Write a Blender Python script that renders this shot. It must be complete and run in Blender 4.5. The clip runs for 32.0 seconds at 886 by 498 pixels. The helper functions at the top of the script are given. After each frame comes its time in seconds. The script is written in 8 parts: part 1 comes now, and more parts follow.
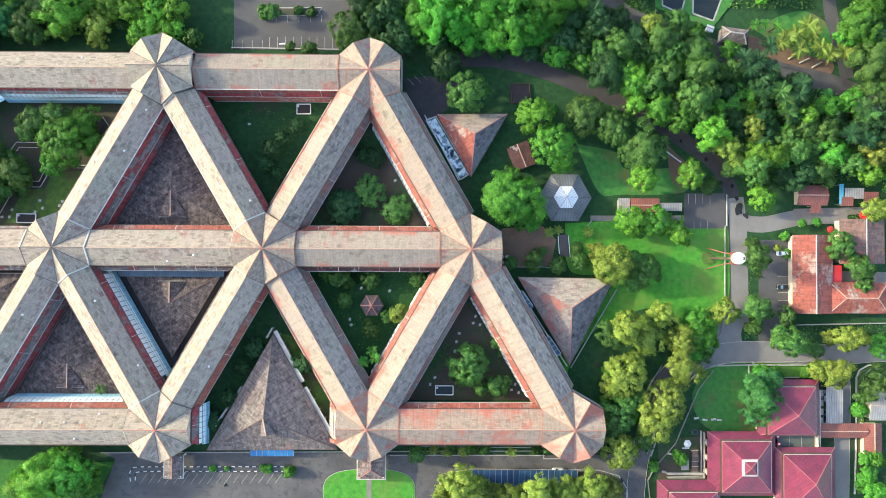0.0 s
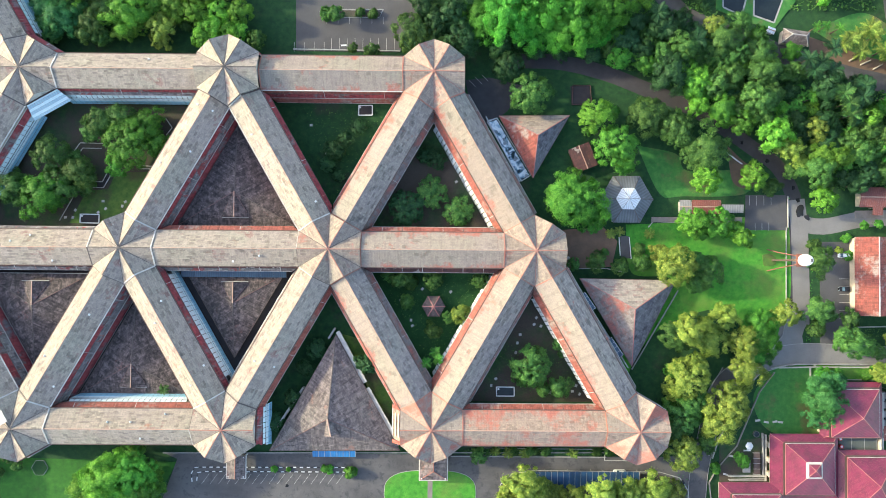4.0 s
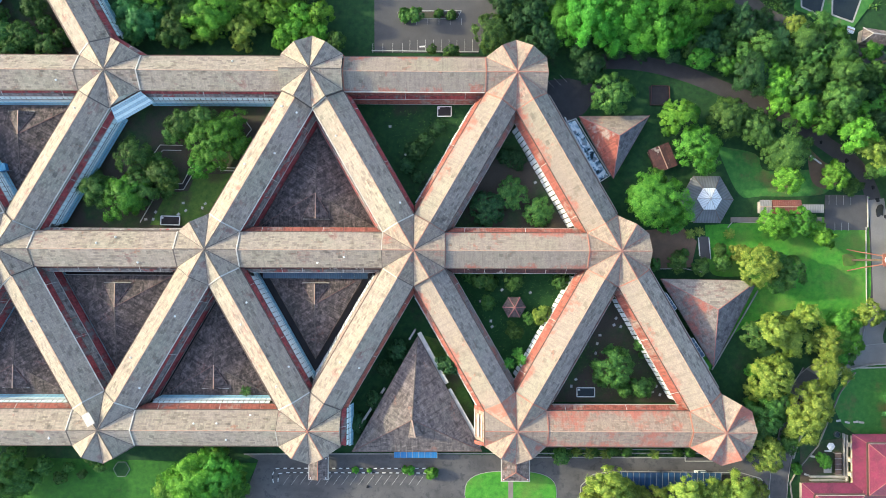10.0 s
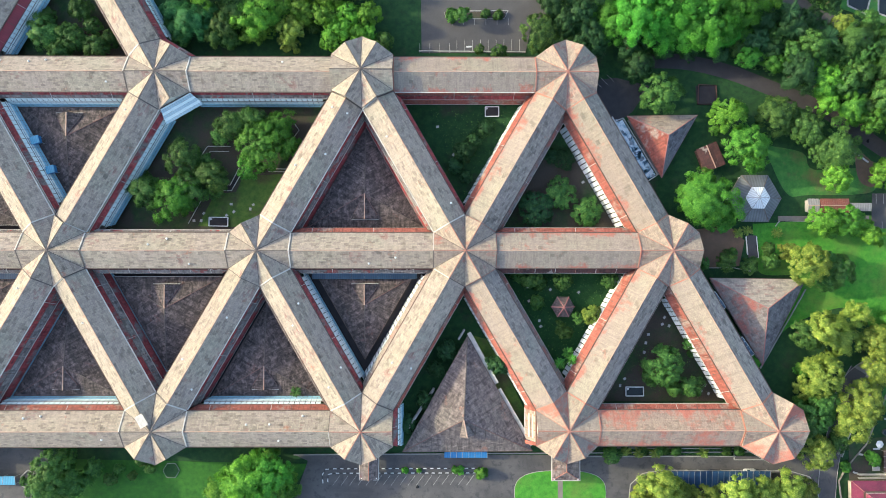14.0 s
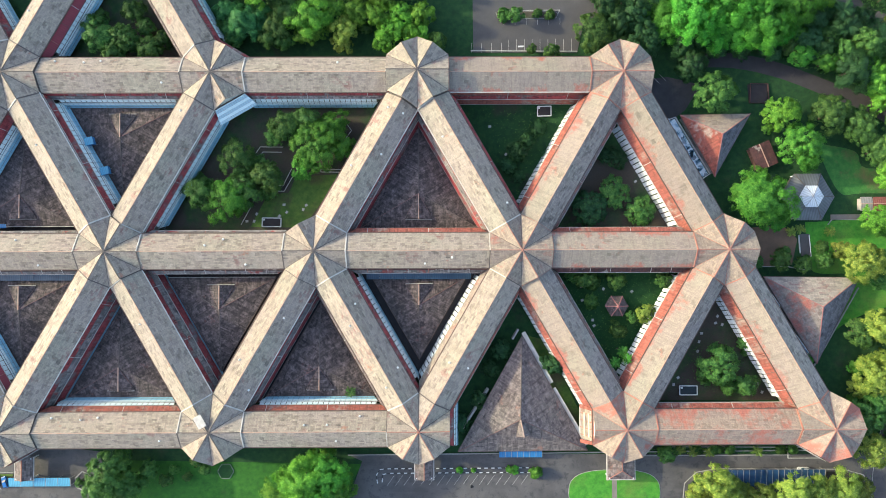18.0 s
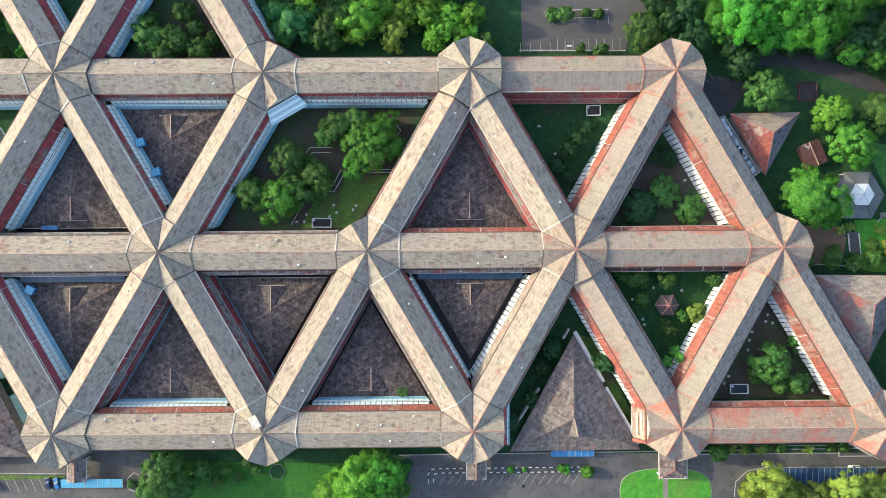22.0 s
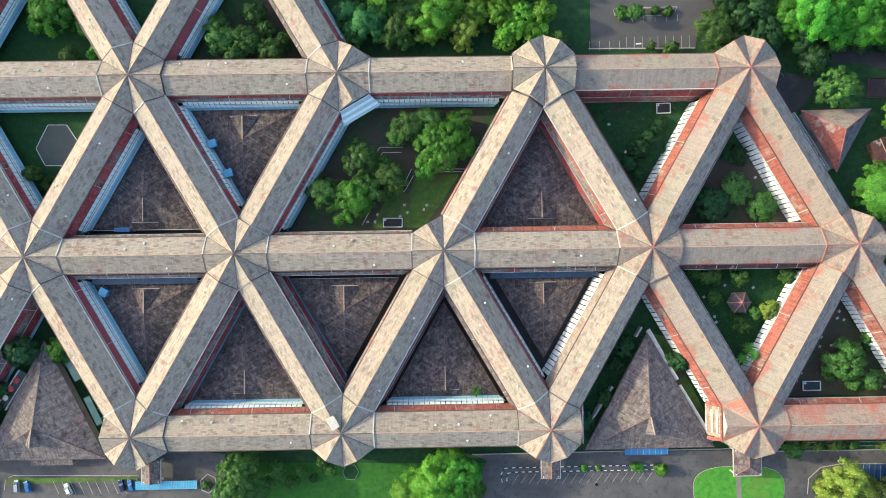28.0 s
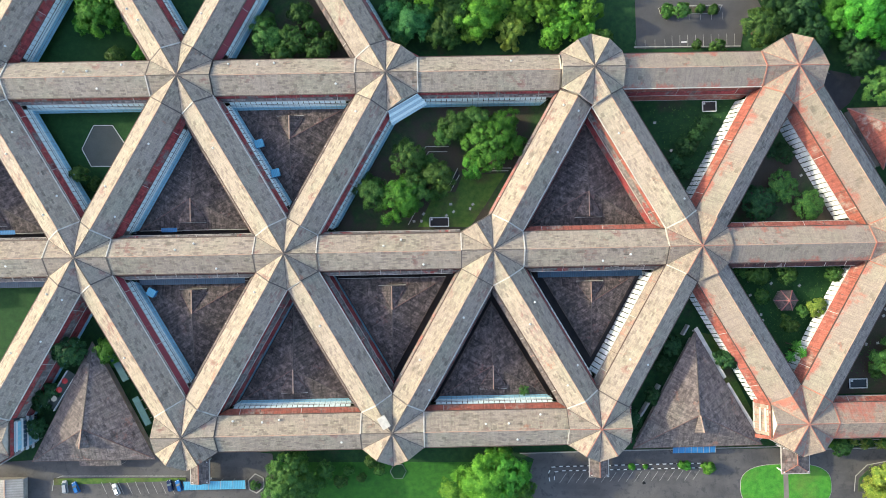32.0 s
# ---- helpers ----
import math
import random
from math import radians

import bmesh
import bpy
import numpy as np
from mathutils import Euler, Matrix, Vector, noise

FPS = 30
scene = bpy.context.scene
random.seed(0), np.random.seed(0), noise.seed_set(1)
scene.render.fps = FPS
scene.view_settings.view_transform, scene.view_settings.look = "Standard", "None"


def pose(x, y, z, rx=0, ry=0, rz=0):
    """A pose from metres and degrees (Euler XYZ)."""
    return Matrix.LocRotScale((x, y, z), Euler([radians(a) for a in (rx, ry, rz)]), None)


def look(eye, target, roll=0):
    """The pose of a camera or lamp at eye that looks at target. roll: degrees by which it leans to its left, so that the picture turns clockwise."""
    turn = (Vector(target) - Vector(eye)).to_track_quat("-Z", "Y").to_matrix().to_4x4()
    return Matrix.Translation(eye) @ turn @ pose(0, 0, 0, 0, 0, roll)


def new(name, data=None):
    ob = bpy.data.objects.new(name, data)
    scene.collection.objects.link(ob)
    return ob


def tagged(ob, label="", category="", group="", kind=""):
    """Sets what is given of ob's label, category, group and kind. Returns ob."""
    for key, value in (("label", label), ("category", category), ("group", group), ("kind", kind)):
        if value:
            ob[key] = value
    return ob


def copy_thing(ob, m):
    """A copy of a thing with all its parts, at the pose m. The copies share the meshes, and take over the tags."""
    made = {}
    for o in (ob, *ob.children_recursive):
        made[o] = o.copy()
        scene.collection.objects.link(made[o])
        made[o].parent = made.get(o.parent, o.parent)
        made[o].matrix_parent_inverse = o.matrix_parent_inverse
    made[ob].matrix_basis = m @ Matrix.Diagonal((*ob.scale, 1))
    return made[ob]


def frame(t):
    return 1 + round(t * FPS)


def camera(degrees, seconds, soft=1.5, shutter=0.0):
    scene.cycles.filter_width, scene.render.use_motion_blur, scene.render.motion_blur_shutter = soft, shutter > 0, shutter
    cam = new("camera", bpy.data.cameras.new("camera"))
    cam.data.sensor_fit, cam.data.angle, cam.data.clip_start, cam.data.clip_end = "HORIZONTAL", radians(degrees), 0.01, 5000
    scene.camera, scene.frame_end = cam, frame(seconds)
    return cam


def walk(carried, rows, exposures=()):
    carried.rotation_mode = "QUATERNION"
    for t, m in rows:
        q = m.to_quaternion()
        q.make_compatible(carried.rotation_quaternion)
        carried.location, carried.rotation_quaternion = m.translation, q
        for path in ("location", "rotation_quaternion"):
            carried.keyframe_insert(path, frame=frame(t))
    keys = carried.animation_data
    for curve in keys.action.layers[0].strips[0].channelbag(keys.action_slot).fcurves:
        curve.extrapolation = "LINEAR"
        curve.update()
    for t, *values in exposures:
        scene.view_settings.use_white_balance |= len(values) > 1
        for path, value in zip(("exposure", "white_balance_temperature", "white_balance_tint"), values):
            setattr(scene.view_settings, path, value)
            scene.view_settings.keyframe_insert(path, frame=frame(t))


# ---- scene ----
cam = camera(75.0, 32.0, 0.6)
# seconds; place; lean about x, y and z, in degrees, from straight down
PATH = [
    (0, 203.602, -3.074, 214.170, 0.892, -0.741, 0.289),
    (0.5, 200.688, -3.212, 214.179, 0.947, -0.739, 0.301),
    (1, 197.846, -3.304, 214.195, 0.988, -0.719, 0.322),
    (1.5, 195.044, -3.384, 214.207, 1.025, -0.695, 0.340),
    (2, 192.333, -3.432, 214.220, 1.049, -0.654, 0.368),
    (2.5, 189.682, -3.483, 214.225, 1.071, -0.609, 0.394),
    (3, 187.075, -3.541, 214.219, 1.092, -0.565, 0.414),
    (3.5, 184.505, -3.606, 214.204, 1.112, -0.521, 0.428),
    (5.5, 174.507, -3.856, 214.065, 1.173, -0.354, 0.401),
    (6, 172.083, -3.881, 214.054, 1.184, -0.314, 0.396),
    (6.5, 169.687, -3.895, 214.053, 1.194, -0.279, 0.391),
    (7, 167.312, -3.901, 214.061, 1.203, -0.251, 0.383),
    (7.5, 164.947, -3.892, 214.072, 1.207, -0.233, 0.371),
    (8, 162.591, -3.857, 214.080, 1.205, -0.227, 0.353),
    (8.5, 160.252, -3.799, 214.082, 1.194, -0.228, 0.333),
    (9, 157.938, -3.733, 214.077, 1.181, -0.233, 0.312),
    (9.5, 155.656, -3.678, 214.070, 1.170, -0.239, 0.290),
    (10, 153.402, -3.647, 214.064, 1.166, -0.246, 0.266),
    (10.5, 151.170, -3.642, 214.062, 1.168, -0.254, 0.240),
    (11, 148.947, -3.654, 214.063, 1.173, -0.263, 0.210),
    (11.5, 146.723, -3.666, 214.066, 1.178, -0.272, 0.178),
    (12, 144.486, -3.662, 214.068, 1.178, -0.281, 0.143),
    (12.5, 142.228, -3.629, 214.071, 1.169, -0.291, 0.108),
    (13, 139.934, -3.559, 214.077, 1.149, -0.302, 0.075),
    (13.5, 137.594, -3.466, 214.087, 1.122, -0.316, 0.044),
    (14, 135.212, -3.375, 214.098, 1.096, -0.329, 0.015),
    (14.5, 132.794, -3.295, 214.107, 1.072, -0.340, -0.014),
    (16.5, 122.842, -3.278, 214.065, 1.064, -0.356, -0.129),
    (17, 120.373, -3.296, 214.053, 1.069, -0.358, -0.159),
    (17.5, 117.917, -3.315, 214.049, 1.074, -0.358, -0.188),
    (18, 115.476, -3.338, 214.053, 1.080, -0.352, -0.214),
    (18.5, 113.060, -3.359, 214.066, 1.086, -0.343, -0.239),
    (19, 110.676, -3.371, 214.082, 1.089, -0.336, -0.265),
    (19.5, 108.321, -3.369, 214.095, 1.090, -0.334, -0.295),
    (20, 105.996, -3.351, 214.099, 1.088, -0.337, -0.327),
    (20.5, 103.704, -3.323, 214.089, 1.083, -0.342, -0.361),
    (21, 101.444, -3.290, 214.065, 1.077, -0.345, -0.396),
    (21.5, 99.213, -3.266, 214.030, 1.072, -0.344, -0.429),
    (22, 96.997, -3.255, 213.990, 1.068, -0.340, -0.461),
    (22.5, 94.780, -3.254, 213.953, 1.064, -0.336, -0.493),
    (23, 92.551, -3.250, 213.922, 1.058, -0.336, -0.525),
    (23.5, 90.301, -3.225, 213.896, 1.048, -0.342, -0.558),
    (24, 88.041, -3.169, 213.868, 1.030, -0.352, -0.592),
    (24.5, 85.793, -3.096, 213.836, 1.012, -0.363, -0.627),
    (25, 83.569, -3.030, 213.803, 0.997, -0.370, -0.663),
    (25.5, 81.370, -2.978, 213.770, 0.988, -0.373, -0.699),
    (27.5, 72.730, -2.983, 213.699, 1.010, -0.364, -0.852),
    (28, 70.554, -2.966, 213.686, 1.007, -0.364, -0.889),
    (28.5, 68.377, -2.949, 213.673, 1.002, -0.364, -0.924),
    (29, 66.202, -2.938, 213.660, 0.997, -0.362, -0.960),
    (29.5, 64.030, -2.936, 213.646, 0.994, -0.359, -0.996),
    (30, 61.860, -2.928, 213.632, 0.989, -0.358, -1.033),
    (30.5, 59.695, -2.893, 213.617, 0.980, -0.362, -1.067),
    (31, 57.544, -2.792, 213.603, 0.956, -0.370, -1.090),
    (31.5, 55.404, -2.662, 213.589, 0.925, -0.379, -1.105),
    (32, 53.284, -2.466, 213.576, 0.878, -0.391, -1.103),
]
walk(cam, [(t, pose(x, y, z, rx, ry, rz)) for t, x, y, z, rx, ry, rz in PATH], [(0, 1.95), (9, 1.79), (18, 1.64), (32, 1.56)])

# ---------------------------------------------------------------- light
SUN_ELEV, SUN_AZ = 20.0, 168.0          # degrees; azimuth counted from +x towards +y
world = bpy.data.worlds.new("world")
scene.world = world
world.use_nodes = True
wn = world.node_tree.nodes
wl = world.node_tree.links
sky = wn.new("ShaderNodeTexSky")
sky.sky_type = 'NISHITA'
sky.sun_disc = False
sky.sun_elevation = radians(SUN_ELEV)
sky.sun_rotation = radians(90.0 - SUN_AZ)
sky.air_density, sky.dust_density = 1.0, 2.2
wn["Background"].inputs["Strength"].default_value = 0.15
wl.new(sky.outputs["Color"], wn["Background"].inputs["Color"])
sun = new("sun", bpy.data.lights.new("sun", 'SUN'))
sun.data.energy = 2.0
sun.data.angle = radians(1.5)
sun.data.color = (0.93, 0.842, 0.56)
SUN_TO = Vector((math.cos(radians(SUN_AZ)) * math.cos(radians(SUN_ELEV)), math.sin(radians(SUN_AZ)) * math.cos(radians(SUN_ELEV)), math.sin(radians(SUN_ELEV))))
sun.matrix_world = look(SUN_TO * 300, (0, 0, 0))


# ---------------------------------------------------------------- materials
def nodes_of(name, rough=0.8, metal=0.0):
    m = bpy.data.materials.new(name)
    m.use_nodes = True
    nt = m.node_tree
    b = nt.nodes["Principled BSDF"]
    b.inputs["Roughness"].default_value = rough
    b.inputs["Metallic"].default_value = metal
    return m, nt, b


def coords(nt, uv=False, scale=(1, 1, 1)):
    tc = nt.nodes.new("ShaderNodeTexCoord")
    if uv:
        src = tc.outputs["UV"]
    else:
        src = nt.nodes.new("ShaderNodeNewGeometry").outputs["Position"]
    mp = nt.nodes.new("ShaderNodeMapping")
    mp.inputs["Scale"].default_value = scale
    nt.links.new(src, mp.inputs["Vector"])
    return mp.outputs["Vector"]


def noise_tex(nt, vec, scale, detail=4.0, rough=0.55, w=None):
    n = nt.nodes.new("ShaderNodeTexNoise")
    n.inputs["Scale"].default_value = scale
    n.inputs["Detail"].default_value = detail
    n.inputs["Roughness"].default_value = rough
    nt.links.new(vec, n.inputs["Vector"])
    return n.outputs["Fac"]


def ramp(nt, fac, stops):
    r = nt.nodes.new("ShaderNodeValToRGB")
    el = r.color_ramp.elements
    while len(el) < len(stops):
        el.new(0.5)
    for e, (p, c) in zip(el, stops):
        e.position = p
        e.color = (*c, 1) if len(c) == 3 else c
    nt.links.new(fac, r.inputs["Fac"])
    return r.outputs["Color"]


def mix(nt, fac, a, b, mode='MIX'):
    m = nt.nodes.new("ShaderNodeMix")
    m.data_type = 'RGBA'
    m.blend_type = mode
    for s, v in ((m.inputs[0], fac), (m.inputs[6], a), (m.inputs[7], b)):
        if isinstance(v, (int, float)):
            s.default_value = v
        elif isinstance(v, tuple):
            s.default_value = (*v, 1)
        else:
            nt.links.new(v, s)
    return m.outputs[2]


def bump(nt, b, height, strength, dist):
    n = nt.nodes.new("ShaderNodeBump")
    n.inputs["Strength"].default_value = strength
    n.inputs["Distance"].default_value = dist
    nt.links.new(height, n.inputs["Height"])
    nt.links.new(n.outputs["Normal"], b.inputs["Normal"])


def grey(v):
    return (v, v, v)


def shifted(nt, vec, amount=60.0):
    """moves a texture by a random step for each object"""
    oi = nt.nodes.new("ShaderNodeObjectInfo")
    mu = nt.nodes.new("ShaderNodeVectorMath")
    mu.operation = 'SCALE'
    co = nt.nodes.new("ShaderNodeCombineXYZ")
    nt.links.new(oi.outputs["Random"], co.inputs[0])
    nt.links.new(oi.outputs["Random"], co.inputs[1])
    nt.links.new(co.outputs[0], mu.inputs[0])
    mu.inputs["Scale"].default_value = amount
    ad = nt.nodes.new("ShaderNodeVectorMath")
    nt.links.new(vec, ad.inputs[0])
    nt.links.new(mu.outputs[0], ad.inputs[1])
    return ad.outputs[0]


def tile_roof(name, light, dark, red, red_lo, red_hi, stain=0.55, tile=(1.0, 0.62), worn=0.0, mottle=0.0, odd=0.6, maroon=0.0):
    """old clay or cement tiles: courses, odd replaced tiles, red showing through, dark streaks"""
    m, nt, b = nodes_of(name, 0.85)
    uv = coords(nt, True)
    br = nt.nodes.new("ShaderNodeTexBrick")
    br.inputs["Color1"].default_value = (*light, 1)
    br.inputs["Color2"].default_value = (*dark, 1)
    br.inputs["Mortar"].default_value = (*[c * 0.86 for c in dark], 1)
    br.inputs["Scale"].default_value = 1.0
    br.inputs["Mortar Size"].default_value = 0.03
    br.inputs["Mortar Smooth"].default_value = 0.4
    br.inputs["Bias"].default_value = -0.1
    br.inputs["Brick Width"].default_value = tile[0]
    br.inputs["Row Height"].default_value = tile[1]
    suv = shifted(nt, uv)
    nt.links.new(suv, br.inputs["Vector"])
    b2 = nt.nodes.new("ShaderNodeTexBrick")
    b2.inputs["Color1"].default_value = (0, 0, 0, 1)
    b2.inputs["Color2"].default_value = (1, 1, 1, 1)
    b2.inputs["Mortar"].default_value = (0, 0, 0, 1)
    b2.inputs["Scale"].default_value = 1.0
    b2.inputs["Mortar Size"].default_value = 0.0
    b2.inputs["Brick Width"].default_value = tile[0] * 1.6
    b2.inputs["Row Height"].default_value = tile[1] * 2
    nt.links.new(suv, b2.inputs["Vector"])
    big = noise_tex(nt, suv, 0.11, 5, 0.6)
    mid = noise_tex(nt, suv, 0.6, 4, 0.6)
    streak = noise_tex(nt, shifted(nt, coords(nt, True, (1.3, 0.12, 1))), 1.0, 4, 0.6)
    fine = noise_tex(nt, uv, 6.0, 3, 0.6)
    # patches of replaced tiles
    patch = nt.nodes.new("ShaderNodeMath")
    patch.operation = 'MULTIPLY'
    nt.links.new(ramp(nt, b2.outputs["Color"], [(0.72, grey(0)), (0.95, grey(0.8))]), patch.inputs[0])
    nt.links.new(ramp(nt, big, [(0.42, grey(0)), (0.62, grey(1))]), patch.inputs[1])
    c = mix(nt, patch.outputs[0], br.outputs["Color"], tuple(v * 0.55 for v in dark))
    b3 = nt.nodes.new("ShaderNodeTexBrick")
    b3.inputs["Color1"].default_value = (0, 0, 0, 1)
    b3.inputs["Color2"].default_value = (1, 1, 1, 1)
    b3.inputs["Mortar"].default_value = (0.5, 0.5, 0.5, 1)
    b3.inputs["Scale"].default_value = 1.0
    b3.inputs["Mortar Size"].default_value = 0.0
    b3.inputs["Bias"].default_value = 0.0
    b3.inputs["Brick Width"].default_value = tile[0] * 1.7
    b3.inputs["Row Height"].default_value = tile[1] * 1.0
    b3.offset = 0.37
    nt.links.new(suv, b3.inputs["Vector"])
    tone = ramp(nt, b3.outputs["Color"], [(0.0, (0.50, 0.495, 0.51)), (0.14, (0.70, 0.695, 0.705)), (0.32, (0.94, 0.94, 0.94)), (0.8, (1.02, 1.02, 1.01)), (1.0, (1.14, 1.13, 1.11))])
    c = mix(nt, odd, c, tone, 'MULTIPLY')
    c = mix(nt, 0.45, c, ramp(nt, noise_tex(nt, suv, 0.28, 6, 0.7), [(0.3, (0.74, 0.72, 0.73)), (0.5, (0.97, 0.97, 0.95)), (0.72, (1.10, 1.08, 1.0))]), 'MULTIPLY')
    if maroon:
        b4 = nt.nodes.new("ShaderNodeTexBrick")
        b4.inputs["Color1"].default_value = (0, 0, 0, 1)
        b4.inputs["Color2"].default_value = (1, 1, 1, 1)
        b4.inputs["Mortar"].default_value = (0, 0, 0, 1)
        b4.inputs["Scale"].default_value = 1.0
        b4.inputs["Mortar Size"].default_value = 0.0
        b4.inputs["Brick Width"].default_value = tile[0] * 1.3
        b4.inputs["Row Height"].default_value = tile[1]
        b4.offset = 0.61
        nt.links.new(suv, b4.inputs["Vector"])
        pm = nt.nodes.new("ShaderNodeMath")
        pm.operation = 'MULTIPLY'
        nt.links.new(ramp(nt, b4.outputs["Color"], [(0.55, grey(0)), (0.62, grey(maroon))]), pm.inputs[0])
        nt.links.new(ramp(nt, noise_tex(nt, suv, 0.09, 3, 0.5), [(0.59, grey(0)), (0.67, grey(1))]), pm.inputs[1])
        c = mix(nt, pm.outputs[0], c, (0.24, 0.085, 0.085))
    c = mix(nt, 0.5, c, ramp(nt, noise_tex(nt, suv, 0.05, 4, 0.6), [(0.36, (0.92, 0.90, 1.0)), (0.5, (1.0, 1.0, 1.0)), (0.64, (0.90, 1.03, 0.98))]), 'MULTIPLY')
    c = mix(nt, 0.5, c, ramp(nt, noise_tex(nt, suv, 2.3, 2, 0.5), [(0.30, grey(0.62)), (0.52, grey(1.0)), (0.72, grey(1.16))]), 'MULTIPLY')
    spots = noise_tex(nt, suv, 1.1, 3, 0.5)
    c = mix(nt, ramp(nt, spots, [(0.66, grey(0)), (0.74, grey(0.55))]), c, (dark[0] * 0.85, dark[1] * 0.62, dark[2] * 0.5))
    if mottle:
        c = mix(nt, ramp(nt, noise_tex(nt, suv, 0.45, 8, 0.75), [(0.48, grey(0)), (0.70, grey(mottle))]), c, tuple(v * 2.3 for v in light))
    redmask = nt.nodes.new("ShaderNodeMath")
    redmask.operation = 'MULTIPLY_ADD'
    nt.links.new(mid, redmask.inputs[0])
    redmask.inputs[1].default_value = 0.45
    nt.links.new(big, redmask.inputs[2])
    if worn:
        ob_c = nt.nodes.new("ShaderNodeTexCoord")
        sp = nt.nodes.new("ShaderNodeSeparateXYZ")
        nt.links.new(ob_c.outputs["Object"], sp.inputs[0])
        ab = nt.nodes.new("ShaderNodeMath")
        ab.operation = 'ABSOLUTE'
        nt.links.new(sp.outputs["Y"], ab.inputs[0])
        edge = nt.nodes.new("ShaderNodeMapRange")
        edge.inputs["From Min"].default_value, edge.inputs["From Max"].default_value = 3.2, 6.2
        edge.inputs["To Max"].default_value = worn
        nt.links.new(ab.outputs[0], edge.inputs["Value"])
        su = nt.nodes.new("ShaderNodeMath")
        nt.links.new(redmask.outputs[0], su.inputs[0])
        nt.links.new(edge.outputs[0], su.inputs[1])
        redmask = su
    c = mix(nt, ramp(nt, redmask.outputs[0], [(red_lo, grey(0)), (red_hi, grey(1))]), c, mix(nt, br.outputs["Fac"], red, tuple(v * 0.6 for v in red)))
    c = mix(nt, ramp(nt, streak, [(0.46, grey(0)), (0.70, grey(stain))]), c, tuple(v * 0.30 for v in dark))
    c = mix(nt, 0.25, c, ramp(nt, fine, [(0.3, grey(0.40)), (0.7, grey(1.0))]), 'MULTIPLY')
    oi = nt.nodes.new("ShaderNodeObjectInfo")
    c = mix(nt, 1.0, c, ramp(nt, oi.outputs["Random"], [(0.0, (0.90, 0.88, 0.86)), (0.35, (1.0, 1.0, 1.0)), (0.7, (1.0, 0.965, 0.93)), (1.0, (1.06, 1.05, 1.04))]), 'MULTIPLY')
    nt.links.new(c, b.inputs["Base Color"])
    inv = nt.nodes.new("ShaderNodeMath")
    inv.operation = 'MULTIPLY_ADD'
    nt.links.new(br.outputs["Fac"], inv.inputs[0])
    inv.inputs[1].default_value = -1.0
    nt.links.new(fine, inv.inputs[2])
    bump(nt, b, inv.outputs[0], 0.5, 0.05)
    return m


def plain(name, c1, c2, scale=1.0, rough=0.7, metal=0.0, spots=None, bumpy=0.3, fine=12.0):
    m, nt, b = nodes_of(name, rough, metal)
    v = coords(nt)
    n1 = noise_tex(nt, v, scale, 5, 0.6)
    n2 = noise_tex(nt, v, fine * scale, 3, 0.6)
    c = mix(nt, ramp(nt, n1, [(0.3, grey(0)), (0.7, grey(1))]), c1, c2)
    if spots:
        n3 = noise_tex(nt, v, scale * 0.35, 6, 0.65)
        c = mix(nt, ramp(nt, n3, [(spots[1], grey(0)), (spots[1] + 0.12, grey(0.85))]), c, spots[0])
    c = mix(nt, 0.4, c, ramp(nt, n2, [(0.25, grey(0.5)), (0.7, grey(1.0))]), 'MULTIPLY')
    nt.links.new(c, b.inputs["Base Color"])
    bump(nt, b, n2, bumpy, 0.04)
    return m


def stained_asphalt(name, base, worn, wet):
    """asphalt with pale wheel tracks, dark damp blotches and fine grit"""
    m, nt, b = nodes_of(name, 0.8)
    v = coords(nt)
    n1 = noise_tex(nt, v, 0.07, 6, 0.65)
    n2 = noise_tex(nt, coords(nt, False, (0.05, 0.35, 1)), 1.0, 5, 0.6)
    n3 = noise_tex(nt, v, 0.35, 6, 0.7)
    n4 = noise_tex(nt, v, 4.0, 3, 0.6)
    c = mix(nt, ramp(nt, n1, [(0.36, grey(0)), (0.62, grey(1))]), base, worn)
    c = mix(nt, ramp(nt, n2, [(0.50, grey(0)), (0.66, grey(0.55))]), c, worn)
    damp = ramp(nt, n3, [(0.54, grey(0)), (0.60, grey(0.75))])
    c = mix(nt, damp, c, wet)
    c = mix(nt, 0.35, c, ramp(nt, n4, [(0.3, grey(0.55)), (0.7, grey(1.0))]), 'MULTIPLY')
    nt.links.new(c, b.inputs["Base Color"])
    nt.links.new(ramp(nt, n3, [(0.54, grey(0.85)), (0.60, grey(0.45))]), b.inputs["Roughness"])
    bump(nt, b, n4, 0.35, 0.03)
    return m


def ground_mat(name, greens, soil, lo, hi):
    m, nt, b = nodes_of(name, 0.95)
    v = coords(nt)
    n1 = noise_tex(nt, v, 0.06, 6, 0.62)
    n2 = noise_tex(nt, v, 0.5, 5, 0.6)
    n3 = noise_tex(nt, v, 3.5, 3, 0.6)
    g = ramp(nt, n2, [(0.3, greens[0]), (0.5, greens[1]), (0.72, greens[2])])
    c = mix(nt, ramp(nt, n1, [(lo, grey(0)), (hi, grey(1))]), g, soil)
    c = mix(nt, 0.6, c, ramp(nt, n3, [(0.3, grey(0.45)), (0.7, grey(1.0))]), 'MULTIPLY')
    nt.links.new(c, b.inputs["Base Color"])
    bump(nt, b, n3, 0.6, 0.12)
    return m


